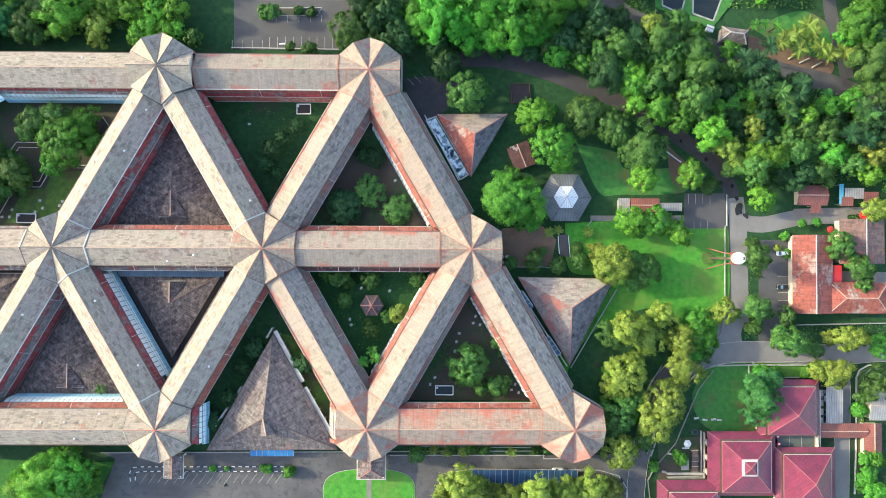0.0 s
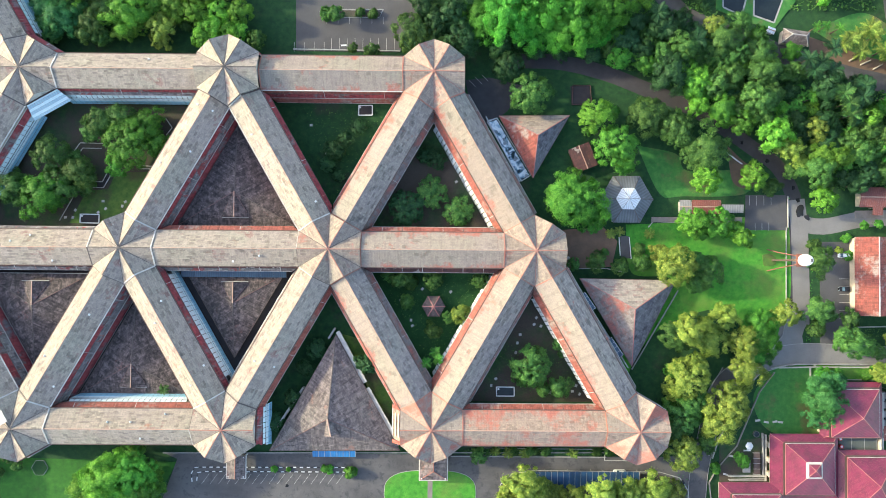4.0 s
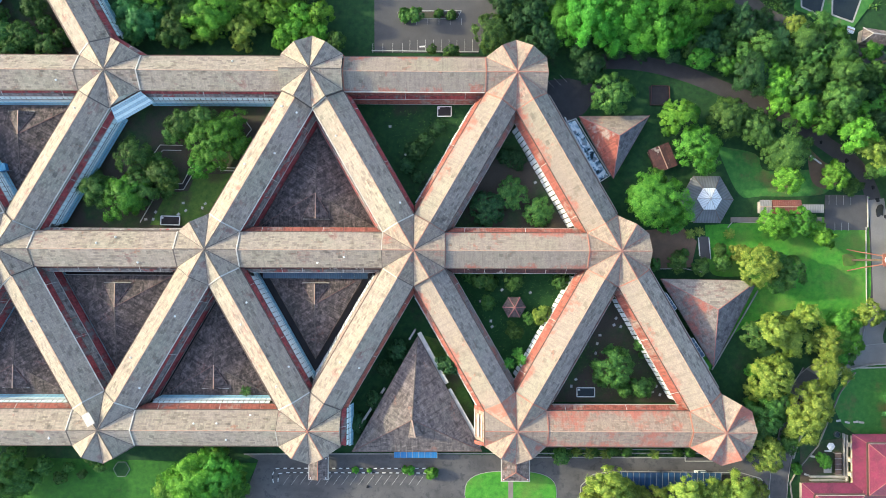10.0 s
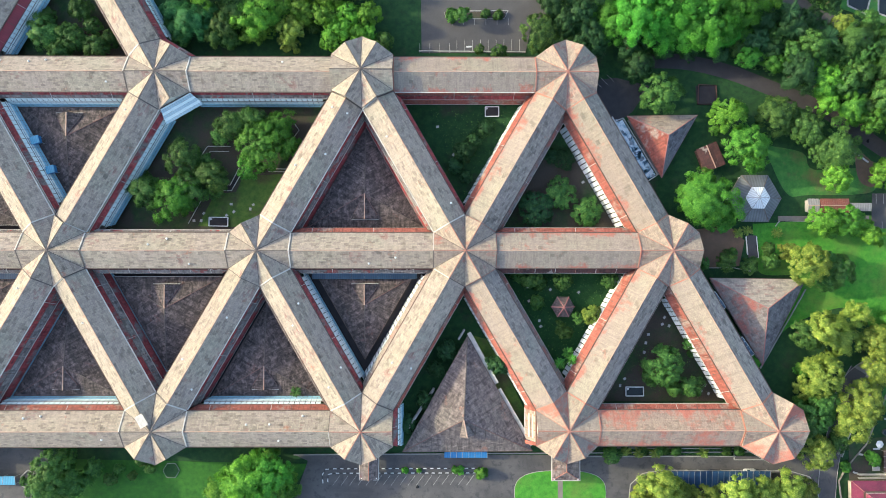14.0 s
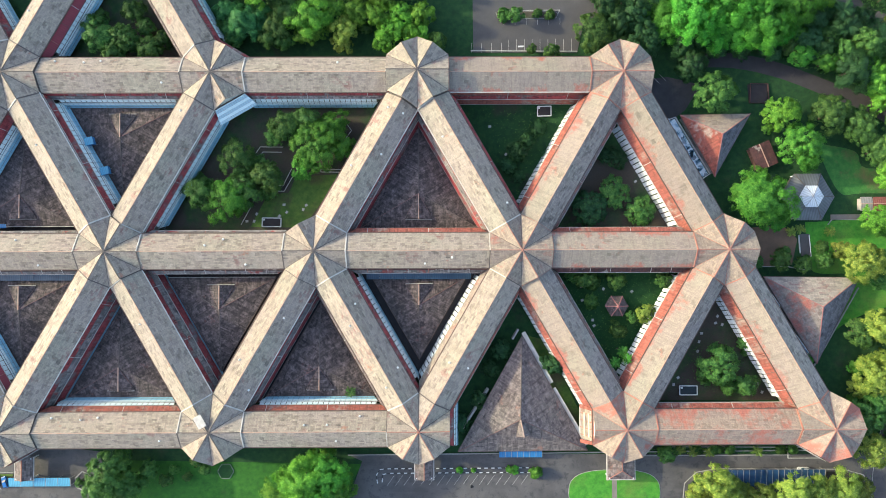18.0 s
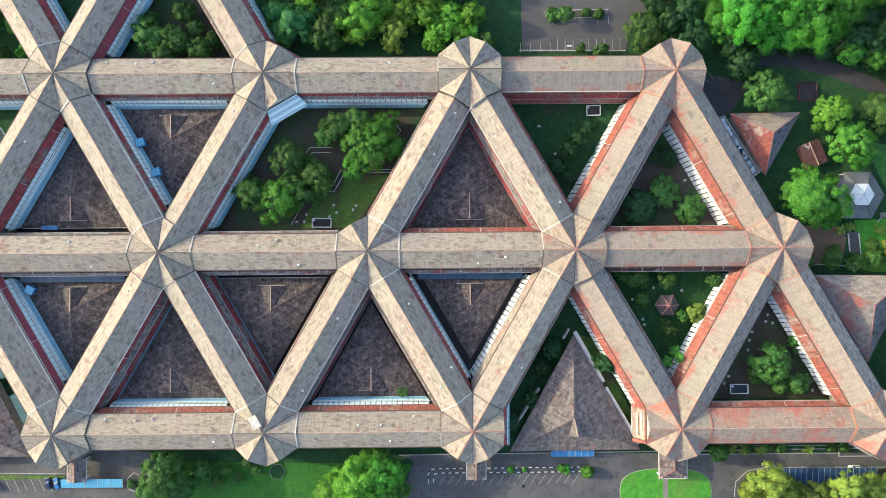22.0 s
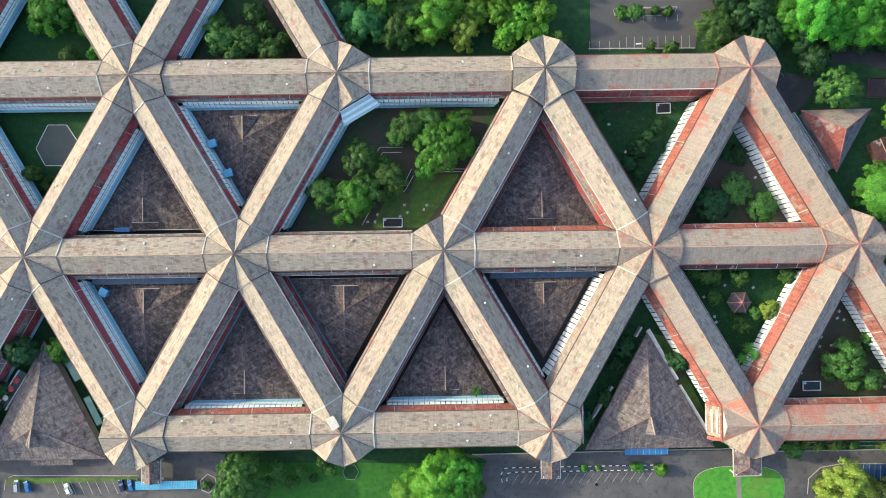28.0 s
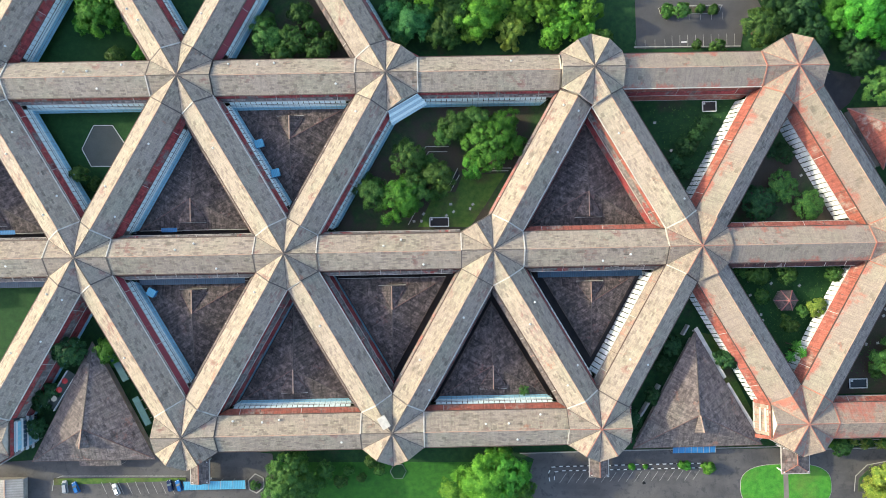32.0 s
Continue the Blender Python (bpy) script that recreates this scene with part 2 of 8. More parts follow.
def leaf_mat(name, dark, light, warm):
    m, nt, b = nodes_of(name, 0.55)
    g = nt.nodes.new("ShaderNodeNewGeometry")
    oi = nt.nodes.new("ShaderNodeObjectInfo")
    c = ramp(nt, g.outputs["Random Per Island"], [(0.0, dark), (0.6, light), (1.0, warm)])
    age = noise_tex(nt, coords(nt), 0.55, 3, 0.6)
    c = mix(nt, 1.0, c, ramp(nt, age, [(0.32, (0.66, 0.72, 0.66)), (0.5, (1.0, 1.0, 1.0)), (0.68, (1.45, 1.25, 1.1))]), 'MULTIPLY')
    hv = nt.nodes.new("ShaderNodeHueSaturation")
    mr = nt.nodes.new("ShaderNodeMapRange")
    mr.inputs["To Min"].default_value, mr.inputs["To Max"].default_value = 0.72, 1.25
    nt.links.new(oi.outputs["Random"], mr.inputs["Value"])
    nt.links.new(mr.outputs[0], hv.inputs["Value"])
    mh = nt.nodes.new("ShaderNodeMapRange")
    mh.inputs["To Min"].default_value, mh.inputs["To Max"].default_value = 0.49, 0.512
    nt.links.new(oi.outputs["Random"], mh.inputs["Value"])
    nt.links.new(mh.outputs[0], hv.inputs["Hue"])
    nt.links.new(c, hv.inputs["Color"])
    nt.links.new(hv.outputs["Color"], b.inputs["Base Color"])
    b.inputs["Specular IOR Level"].default_value = 0.25
    tr = nt.nodes.new("ShaderNodeBsdfTranslucent")
    nt.links.new(hv.outputs["Color"], tr.inputs["Color"])
    ms = nt.nodes.new("ShaderNodeMixShader")
    ms.inputs[0].default_value = 0.3
    nt.links.new(b.outputs[0], ms.inputs[1])
    nt.links.new(tr.outputs[0], ms.inputs[2])
    nt.links.new(ms.outputs[0], nt.nodes["Material Output"].inputs["Surface"])
    return m


def ribbed(name, c1, c2, pitch, rough=0.45, stain=(0.1, 0.08, 0.07), amount=0.5, ribs=0.25):
    """profiled sheet: ribs run down the slope"""
    m, nt, b = nodes_of(name, rough)
    uv = coords(nt, True)
    wv = nt.nodes.new("ShaderNodeTexWave")
    wv.bands_direction = 'X'
    wv.inputs["Scale"].default_value = 0.314 / pitch
    wv.inputs["Distortion"].default_value = 0.0
    nt.links.new(uv, wv.inputs["Vector"])
    n1 = noise_tex(nt, shifted(nt, uv), 0.25, 5, 0.6)
    n2 = noise_tex(nt, uv, 3.0, 4, 0.6)
    c = mix(nt, ramp(nt, n1, [(0.35, grey(0)), (0.65, grey(1))]), c1, c2)
    c = mix(nt, ramp(nt, n2, [(0.5, grey(0)), (0.8, grey(amount))]), c, stain)
    c = mix(nt, ribs, c, wv.outputs["Color"], 'MULTIPLY')
    nt.links.new(c, b.inputs["Base Color"])
    bump(nt, b, wv.outputs["Fac"], 0.5, 0.05)
    return m


M_TILE = tile_roof("weathered_tile", (0.412, 0.355, 0.294), (0.340, 0.295, 0.250), (0.40, 0.18, 0.12), 0.88, 1.08, 0.28, odd=0.72, maroon=0.5)
M_TILE_PINK = tile_roof("pinkish_tile", (0.345, 0.294, 0.246), (0.296, 0.254, 0.216), (0.40, 0.15, 0.115), 0.85, 1.06, 0.3, worn=0.21, odd=0.16)
# greyer, darker tile for slopes away from the sun: shade in the colour
M_TILE_SHADE_SLOPE = tile_roof("shade_grey_tile", (0.365, 0.325, 0.290), (0.270, 0.243, 0.222), (0.36, 0.15, 0.115), 0.88, 1.08, 0.4, odd=0.8)
M_TILE_RUDDY = tile_roof("ruddy_tile", (0.372, 0.292, 0.240), (0.315, 0.250, 0.210), (0.44, 0.155, 0.115), 0.74, 0.92, 0.35, worn=0.14, odd=0.45)
M_TILE_ROSE = tile_roof("rosy_tile", (0.378, 0.312, 0.252), (0.285, 0.236, 0.204), (0.40, 0.15, 0.12), 0.80, 1.0, 0.3, odd=0.5)
M_TILE_RED = tile_roof("red_tile", (0.43, 0.130, 0.094), (0.33, 0.104, 0.080), (0.36, 0.30, 0.26), 0.76, 0.92, 0.6)
M_CRIMSON = ribbed("crimson_sheet", (0.30, 0.038, 0.055), (0.24, 0.034, 0.048), 0.8, 0.6, (0.16, 0.05, 0.05), 0.4, 0.12)
M_TILE_MAROON = tile_roof("maroon_tile", (0.45, 0.076, 0.082), (0.32, 0.060, 0.066), (0.22, 0.20, 0.195), 0.73, 0.86, 0.55, odd=0.9)
M_TILE_GREY = tile_roof("grey_skirt_tile", (0.36, 0.33, 0.315), (0.17, 0.155, 0.155), (0.31, 0.075, 0.07), 0.80, 0.85, 0.6, (1.3, 0.7), odd=0.9)
M_TILE_DARK = tile_roof("mossy_dark_tile", (0.134, 0.106, 0.103), (0.064, 0.052, 0.053), (0.20, 0.085, 0.075), 0.86, 1.05, 0.8, mottle=1.0, odd=1.0)
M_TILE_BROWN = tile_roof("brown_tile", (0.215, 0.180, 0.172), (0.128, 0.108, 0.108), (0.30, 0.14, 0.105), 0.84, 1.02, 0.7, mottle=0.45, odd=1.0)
# dark bluish grey tile with the shade of an east face in its colour
M_TILE_SHADE_FACE = tile_roof("shade_face_tile", (0.20, 0.20, 0.215), (0.135, 0.135, 0.15), (0.30, 0.14, 0.12), 0.92, 1.04, 0.5, odd=0.9)
M_TILE_MIX = tile_roof("grey_red_tile", (0.30, 0.265, 0.245), (0.21, 0.18, 0.17), (0.38, 0.125, 0.10), 0.68, 0.88, 0.4)
M_PATCHED = tile_roof("patched_rusty_sheet", (0.125, 0.050, 0.045), (0.07, 0.034, 0.034), (0.30, 0.26, 0.24), 0.84, 0.87, 0.5, (1.5, 1.1), odd=1.0)
M_TILE_HOUSE = tile_roof("house_red_tile", (0.40, 0.105, 0.075), (0.31, 0.10, 0.075), (0.42, 0.36, 0.31), 0.74, 0.90, 0.6)
M_TILE_OLD = tile_roof("old_house_tile", (0.26, 0.16, 0.14), (0.18, 0.12, 0.11), (0.36, 0.13, 0.10), 0.78, 0.92, 0.6)
M_RIDGE = plain("ridge_mortar", (0.42, 0.22, 0.15), (0.48, 0.38, 0.31), 0.5)
M_RIDGE_RED = plain("red_ridge_paint", (0.38, 0.13, 0.09), (0.36, 0.20, 0.15), 0.5)
M_RIDGE_HALL = plain("red_brown_ridge", (0.20, 0.095, 0.08), (0.11, 0.085, 0.08), 0.6)
M_RIDGE_DARK = plain("dark_ridge", (0.085, 0.07, 0.065), (0.14, 0.115, 0.10), 0.5)
M_CONC = plain("concrete", (0.42, 0.41, 0.39), (0.30, 0.29, 0.28), 0.6, 0.85, 0, ((0.10, 0.10, 0.09), 0.58))
M_PARAPET = plain("parapet_plaster", (0.62, 0.60, 0.55), (0.42, 0.40, 0.37), 0.5, 0.85, 0, ((0.16, 0.15, 0.14), 0.60))
M_WALL = plain("wall_plaster", (0.40, 0.38, 0.35), (0.28, 0.26, 0.24), 0.4, 0.9, 0, ((0.10, 0.09, 0.08), 0.55))
M_WHITE = plain("white_paint", (0.80, 0.80, 0.78), (0.66, 0.67, 0.66), 0.5, 0.6)
M_PANEL = plain("white_sunshade", (0.82, 0.93, 0.91), (0.68, 0.82, 0.83), 0.7, 0.35)
M_PANEL_GREY = plain("pale_sunshade", (0.84, 0.87, 0.86), (0.70, 0.73, 0.73), 0.9, 0.5)
# pale panes tinted blue: the sky they reflect is put into the colour
M_PANEL_BLUE = plain("blue_sunshade", (0.38, 0.68, 0.80), (0.24, 0.52, 0.68), 0.5, 0.3)
M_RIB = plain("rib_paint", (0.24, 0.30, 0.33), (0.16, 0.21, 0.24), 1.0, 0.5)
M_LINE = plain("road_paint", (0.50, 0.49, 0.46), (0.32, 0.31, 0.30), 2.0, 0.8)
M_GUTTER = plain("gutter_dark", (0.075, 0.05, 0.042), (0.13, 0.085, 0.068), 0.7, 0.6)
M_GLASS = plain("window_glass", (0.05, 0.09, 0.12), (0.08, 0.13, 0.17), 0.4, 0.08)
M_ASPHALT = plain("asphalt", (0.100, 0.097, 0.097), (0.067, 0.065, 0.067), 0.12, 0.85, 0, ((0.050, 0.049, 0.052), 0.56), 0.4, 30)
M_YARD_ASPHALT = stained_asphalt("stained_asphalt", (0.068, 0.066, 0.068), (0.118, 0.113, 0.111), (0.034, 0.033, 0.036))
# asphalt darkened in its colour for the shade of the trees over it
M_LANE = plain("shade_dark_asphalt", (0.060, 0.055, 0.060), (0.038, 0.036, 0.040), 0.2, 0.85, 0, ((0.10, 0.085, 0.075), 0.60), 0.4, 30)
M_STREET = plain("pale_worn_asphalt", (0.235, 0.226, 0.217), (0.17, 0.164, 0.158), 0.12, 0.85, 0, ((0.085, 0.083, 0.085), 0.60), 0.4, 30)
M_KERB = plain("kerb_concrete", (0.46, 0.45, 0.42), (0.30, 0.30, 0.28), 1.2, 0.9)
M_PAVE = plain("paving", (0.24, 0.21, 0.19), (0.17, 0.155, 0.14), 0.5, 0.9)
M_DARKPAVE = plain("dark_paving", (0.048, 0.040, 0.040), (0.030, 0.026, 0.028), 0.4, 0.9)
M_SOIL = plain("bare_soil", (0.20, 0.12, 0.08), (0.13, 0.09, 0.06), 0.3, 0.95)
M_BLUE = ribbed("blue_sheet", (0.025, 0.22, 0.50), (0.022, 0.17, 0.40), 0.6, 0.4)
M_CYAN = ribbed("cyan_sheet", (0.10, 0.42, 0.62), (0.08, 0.34, 0.52), 0.6, 0.4)
M_PURPLE = ribbed("maroon_sheet", (0.205, 0.024, 0.064), (0.115, 0.018, 0.042), 0.45, 0.4, (0.34, 0.16, 0.11), 0.6, 0.10)
M_TIN = ribbed("grey_sheet", (0.34, 0.34, 0.33), (0.25, 0.24, 0.23), 0.9, 0.5)
M_TIN_WHITE = ribbed("white_sheet", (0.74, 0.77, 0.79), (0.62, 0.66, 0.69), 0.8, 0.4, (0.3, 0.3, 0.3), 0.3)
M_TIN_CYAN = ribbed("pale_cyan_sheet", (0.50, 0.66, 0.71), (0.42, 0.58, 0.64), 0.9, 0.35, (0.3, 0.4, 0.45), 0.25)
M_TIN_BLUE = ribbed("blue_grey_sheet", (0.060, 0.125, 0.19), (0.038, 0.085, 0.14), 0.8, 0.3)
M_TIN_DARK = ribbed("dark_sheet", (0.026, 0.085, 0.185), (0.016, 0.050, 0.115), 2.6, 0.3, (0.03, 0.10, 0.17), 0.5)
M_RUST = ribbed("rusty_sheet", (0.26, 0.075, 0.055), (0.17, 0.055, 0.045), 0.8, 0.7, (0.34, 0.28, 0.24), 0.8)
M_RUST_DARK = ribbed("dark_rusty_sheet", (0.13, 0.05, 0.045), (0.08, 0.04, 0.036), 0.9, 0.7, (0.24, 0.21, 0.19), 0.9)
M_SLATE = ribbed("grey_shingle", (0.155, 0.17, 0.18), (0.105, 0.115, 0.125), 1.0, 0.7, (0.06, 0.06, 0.06), 0.5)
M_WATER = plain("pond_water", (0.020, 0.028, 0.028), (0.012, 0.02, 0.022), 0.1, 0.06, 0, None, 0.02)
M_COURT = plain("court_surface", (0.10, 0.115, 0.105), (0.08, 0.095, 0.085), 0.2, 0.85)
M_HIP = plain("maroon_hip", (0.34, 0.10, 0.10), (0.40, 0.20, 0.17), 0.7, 0.6)
M_BARK = plain("bark", (0.12, 0.085, 0.06), (0.07, 0.05, 0.04), 1.5, 0.95)
M_BRICK = plain("brick_red", (0.28, 0.10, 0.07), (0.20, 0.08, 0.06), 0.8, 0.9)
M_BLACK = plain("black_rubber", (0.02, 0.02, 0.02), (0.03, 0.03, 0.03), 2.0, 0.7)
M_CREAM = plain("cream_plaster", (0.62, 0.55, 0.42), (0.48, 0.42, 0.33), 0.5, 0.85)
M_REDP = plain("red_plastic", (0.55, 0.03, 0.03), (0.45, 0.03, 0.03), 2.0, 0.4)
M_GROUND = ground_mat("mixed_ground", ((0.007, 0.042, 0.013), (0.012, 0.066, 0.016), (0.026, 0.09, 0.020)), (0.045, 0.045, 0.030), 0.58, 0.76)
M_LAWN = ground_mat("lawn_grass", ((0.034, 0.200, 0.018), (0.058, 0.285, 0.024), (0.105, 0.350, 0.034)), (0.15, 0.22, 0.045), 0.46, 0.74)
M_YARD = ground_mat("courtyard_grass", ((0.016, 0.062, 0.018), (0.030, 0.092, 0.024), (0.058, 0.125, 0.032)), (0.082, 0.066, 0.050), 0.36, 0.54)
M_WORN = ground_mat("worn_lawn", ((0.030, 0.15, 0.028), (0.046, 0.20, 0.036), (0.085, 0.24, 0.048)), (0.17, 0.12, 0.06), 0.50, 0.66)
# olive grass; on lawn_garden and lawn_strip it also stands in for sunlight
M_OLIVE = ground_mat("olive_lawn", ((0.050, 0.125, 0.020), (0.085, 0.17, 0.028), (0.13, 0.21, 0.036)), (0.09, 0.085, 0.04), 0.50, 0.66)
# darker than lawn_grass: the shade over lawn_west is mixed into this green
M_DEEP = ground_mat("deep_lawn", ((0.017, 0.100, 0.010), (0.026, 0.145, 0.012), (0.045, 0.185, 0.015)), (0.07, 0.10, 0.03), 0.62, 0.8)
# grass darkened in its colour to stand for shade on it
M_SHADE_TONED = ground_mat("shade_toned_grass", ((0.009, 0.055, 0.012), (0.012, 0.072, 0.014), (0.020, 0.09, 0.018)), (0.04, 0.05, 0.03), 0.62, 0.85)
M_ROCK = plain("pool_rock", (0.42, 0.50, 0.56), (0.10, 0.14, 0.17), 0.9, 0.7)


def cascade_mat():
    m, nt, b = nodes_of("swirling_water", 0.25)
    v = coords(nt)
    n = nt.nodes.new("ShaderNodeTexNoise")
    n.inputs["Scale"].default_value = 0.33
    n.inputs["Detail"].default_value = 6.0
    n.inputs["Distortion"].default_value = 1.6
    nt.links.new(v, n.inputs["Vector"])
    nt.links.new(ramp(nt, n.outputs["Fac"], [(0.36, (0.02, 0.035, 0.045)), (0.42, (0.12, 0.22, 0.30)), (0.47, (0.45, 0.62, 0.72)), (0.54, (0.85, 0.92, 0.95))]), b.inputs["Base Color"])
    bump(nt, b, n.outputs["Fac"], 0.5, 0.2)
    return m


M_CASCADE = cascade_mat()
LEAF = {
    "bright": leaf_mat("leaves_bright", (0.050, 0.205, 0.028), (0.086, 0.285, 0.037), (0.143, 0.370, 0.053)),
    "mid": leaf_mat("leaves_mid", (0.041, 0.120, 0.030), (0.071, 0.182, 0.041), (0.127, 0.252, 0.056)),
    "dark": leaf_mat("leaves_dark", (0.019, 0.070, 0.027), (0.032, 0.106, 0.036), (0.058, 0.150, 0.048)),
    "lime": leaf_mat("leaves_lime", (0.043, 0.205, 0.021), (0.069, 0.280, 0.030), (0.113, 0.360, 0.048)),
    "sea": leaf_mat("leaves_blue_green", (0.032, 0.150, 0.043), (0.054, 0.215, 0.065), (0.097, 0.290, 0.090)),
    "fresh": leaf_mat("leaves_fresh", (0.076, 0.230, 0.028), (0.130, 0.340, 0.038), (0.216, 0.450, 0.060)),
    "olive": leaf_mat("leaves_olive", (0.130, 0.220, 0.037), (0.211, 0.305, 0.055), (0.335, 0.410, 0.085)),
}


# ---------------------------------------------------------------- builders
def thing(name, at=(0, 0, 0), rz=0.0, label="", category="", group="", kind=""):
    ob = new(name)
    ob.matrix_basis = pose(*at, 0, 0, rz)
    return tagged(ob, label, category, group, kind)


def part(name, bm, material, parent, label=""):
    me = bpy.data.meshes.new(name)
    bm.to_mesh(me)
    bm.free()
    me.materials.append(material)
    ob = new(name, me)
    ob.parent = parent
    if label:
        ob["label"] = label
    return ob


def shared(name, me, parent, m):
    ob = new(name, me)
    ob.parent = parent
    ob.matrix_basis = m
    return ob


def slab(bm, pts, thick=0.15, along=None):
    """a flat sheet of any outline with thickness below it; uv in metres, u along the eaves"""
    uv = bm.loops.layers.uv.verify()
    P = [Vector(p) for p in pts]
    n = Vector((0, 0, 0))
    for i in range(1, len(P) - 1):
        n += (P[i] - P[0]).cross(P[i + 1] - P[0])
    if n.z < 0:
        P.reverse()
        n = -n
    n.normalize()
    a = Vector(along) if along else (P[1] - P[0])
    a = (a - n * a.dot(n)).normalized()
    c = n.cross(a)
    top = [bm.verts.new(p) for p in P]
    low = [bm.verts.new(p - Vector((0, 0, thick))) for p in P]
    faces = [bm.faces.new(top), bm.faces.new(low[::-1])]
    k = len(P)
    for i in range(k):
        faces.append(bm.faces.new((top[i], low[i], low[(i + 1) % k], top[(i + 1) % k])))
    for f in faces:
        for lp in f.loops:
            lp[uv].uv = (lp.vert.co.dot(a), lp.vert.co.dot(c))
    return bm


def box(bm, x0, x1, y0, y1, z0, z1):
    return slab(bm, [(x0, y0, z1), (x1, y0, z1), (x1, y1, z1), (x0, y1, z1)], z1 - z0, (1, 0, 0))


def beam(bm, a, b, w, h):
    """a bar from a to b, w wide, its top h above the line"""
    a, b = Vector(a), Vector(b)
    d = b - a
    s = Vector((-d.y, d.x, 0))
    s = s.normalized() * (w / 2) if s.length > 1e-6 else Vector((w / 2, 0, 0))
    up = Vector((0, 0, h))
    return slab(bm, [a - s + up, b - s + up, b + s + up, a + s + up], h + 0.1, d)


def tube(bm, a, b, r0, r1, n=8, caps=True):
    uv = bm.loops.layers.uv.verify()
    a, b = Vector(a), Vector(b)
    q = (b - a).to_track_quat('Z', 'Y')
    rings = []
    for c, r in ((a, r0), (b, r1)):
        rings.append([bm.verts.new(c + q @ Vector((r * math.cos(2 * math.pi * i / n), r * math.sin(2 * math.pi * i / n), 0))) for i in range(n)])
    for i in range(n):
        bm.faces.new((rings[0][i], rings[0][(i + 1) % n], rings[1][(i + 1) % n], rings[1][i]))
    if caps:
        bm.faces.new(rings[0][::-1])
        bm.faces.new(rings[1])
    return bm


def prism(bm, pts, z0, z1):
    return slab(bm, [(x, y, z1) for x, y in pts], z1 - z0, (1, 0, 0))


def nb():
    return bmesh.new()


def smooth_line(pts, step=3.0):
    """Catmull-Rom through the points"""
    P = [Vector((*p, 0)) for p in pts]
    P = [P[0] * 2 - P[1]] + P + [P[-1] * 2 - P[-2]]
    out = []
    for i in range(1, len(P) - 2):
        k = max(2, int((P[i + 1] - P[i]).length / step))
        for j in range(k):
            t = j / k
            a, b, c, d = P[i - 1], P[i], P[i + 1], P[i + 2]
            out.append(0.5 * ((2 * b) + (c - a) * t + (2 * a - 5 * b + 4 * c - d) * t * t + (3 * b - a - 3 * c + d) * t ** 3))
    out.append(P[-2])
    return out


def ribbon_mesh(bm, line, lo, hi, z, thick):
    """a strip along the line from lo to hi metres to its left"""
    uv = bm.loops.layers.uv.verify()
    rows = []
    for i, p in enumerate(line):
        d = (line[min(i + 1, len(line) - 1)] - line[max(i - 1, 0)]).normalized()
        s = Vector((-d.y, d.x, 0))
        rows.append([bm.verts.new(p + s * o + Vector((0, 0, h))) for o, h in ((lo, z), (hi, z), (hi, z - thick), (lo, z - thick))])
    for r, q in zip(rows, rows[1:]):
        for i in range(4):
            bm.faces.new((r[i], q[i], q[(i + 1) % 4], r[(i + 1) % 4]))
    bm.faces.new(rows[0])
    bm.faces.new(rows[-1][::-1])
    bmesh.ops.recalc_face_normals(bm, faces=bm.faces[:])
    return bm


ROAD_LINES = []
LEVEL = [0.0]


def next_level():
    """each sheet on the ground lies 6 mm above the one before"""
    LEVEL[0] += 0.006
    return LEVEL[0]


def road(name, pts, width, label, z=0.03, kerb=True, mat=None, kerb_w=0.16):
    line = smooth_line(pts)
    z = next_level()
    ROAD_LINES.append((line, width / 2))
    ob = part(name, ribbon_mesh(nb(), line, -width / 2, width / 2, z, 0.2), mat or M_ASPHALT, None)
    tagged(ob, label, "road", "", "structure")
    if kerb:
        for s in (-1, 1):
            lo, hi = sorted((s * width / 2, s * (width / 2 + kerb_w)))
            part("kerb", ribbon_mesh(nb(), line, lo, hi, z + 0.13, 0.3), M_CONC, ob)
    return ob


def patch(name, pts, mat, label, category, z=0.02, round_line=False):
    z = next_level() + (z if z > 0.05 else 0.0)
    if round_line:
        ln = smooth_line(list(pts) + [pts[0]], 1.5)[:-1]
        pts = [(p.x, p.y) for p in ln]
    ob = part(name, prism(nb(), pts, -0.2, z), mat, None)
    return tagged(ob, label, category, "", "structure")


def edging(name, pts, w, h, mat, label, category="kerb", closed=True, z=0.0):
    """a low kerb or wall along an outline, one piece a side"""
    ob = thing(name, (0, 0, 0), 0, label, category, "", "structure")
    ps = list(pts) + ([pts[0]] if closed else [])
    for a, b in zip(ps, ps[1:]):
        part("kerb_stone", beam(nb(), (*a, z), (*b, z), w, h), mat, ob)
    return ob

# ---------------------------------------------------------------- ground and roads
g = nb()
prism(g, [(-1800, -1800), (2000, -1800), (2000, 1800), (-1800, 1800)], -3.0, 0.0)
tagged(part("ground", g, M_GROUND, None), "uneven green and brown ground round the buildings", "ground", "", "structure")

patch("lawn_east", [(251.7, 10.2), (312.0, 10.6), (311.7, -27.4), (308.7, -32.6), (300.2, -40.0), (292.9, -24.3), (283.4, -21.2), (264.4, -28.6), (253.9, -42.2), (251.8, -53.7), (248.6, -41.2), (269.6, -11.8), (253.8, -7.6)], M_LAWN, "broad bright green lawn", "lawn", 0.02, True)
patch("lawn_pavilion", [(255.8, 39.8), (270.7, 36.7), (274.9, 30.4), (296.1, 30.6), (296.5, 22.1), (272.8, 20.9), (264.3, 21.9)], M_WORN, "worn green lawn with brown patches behind the pavilion", "lawn", 0.015, True)
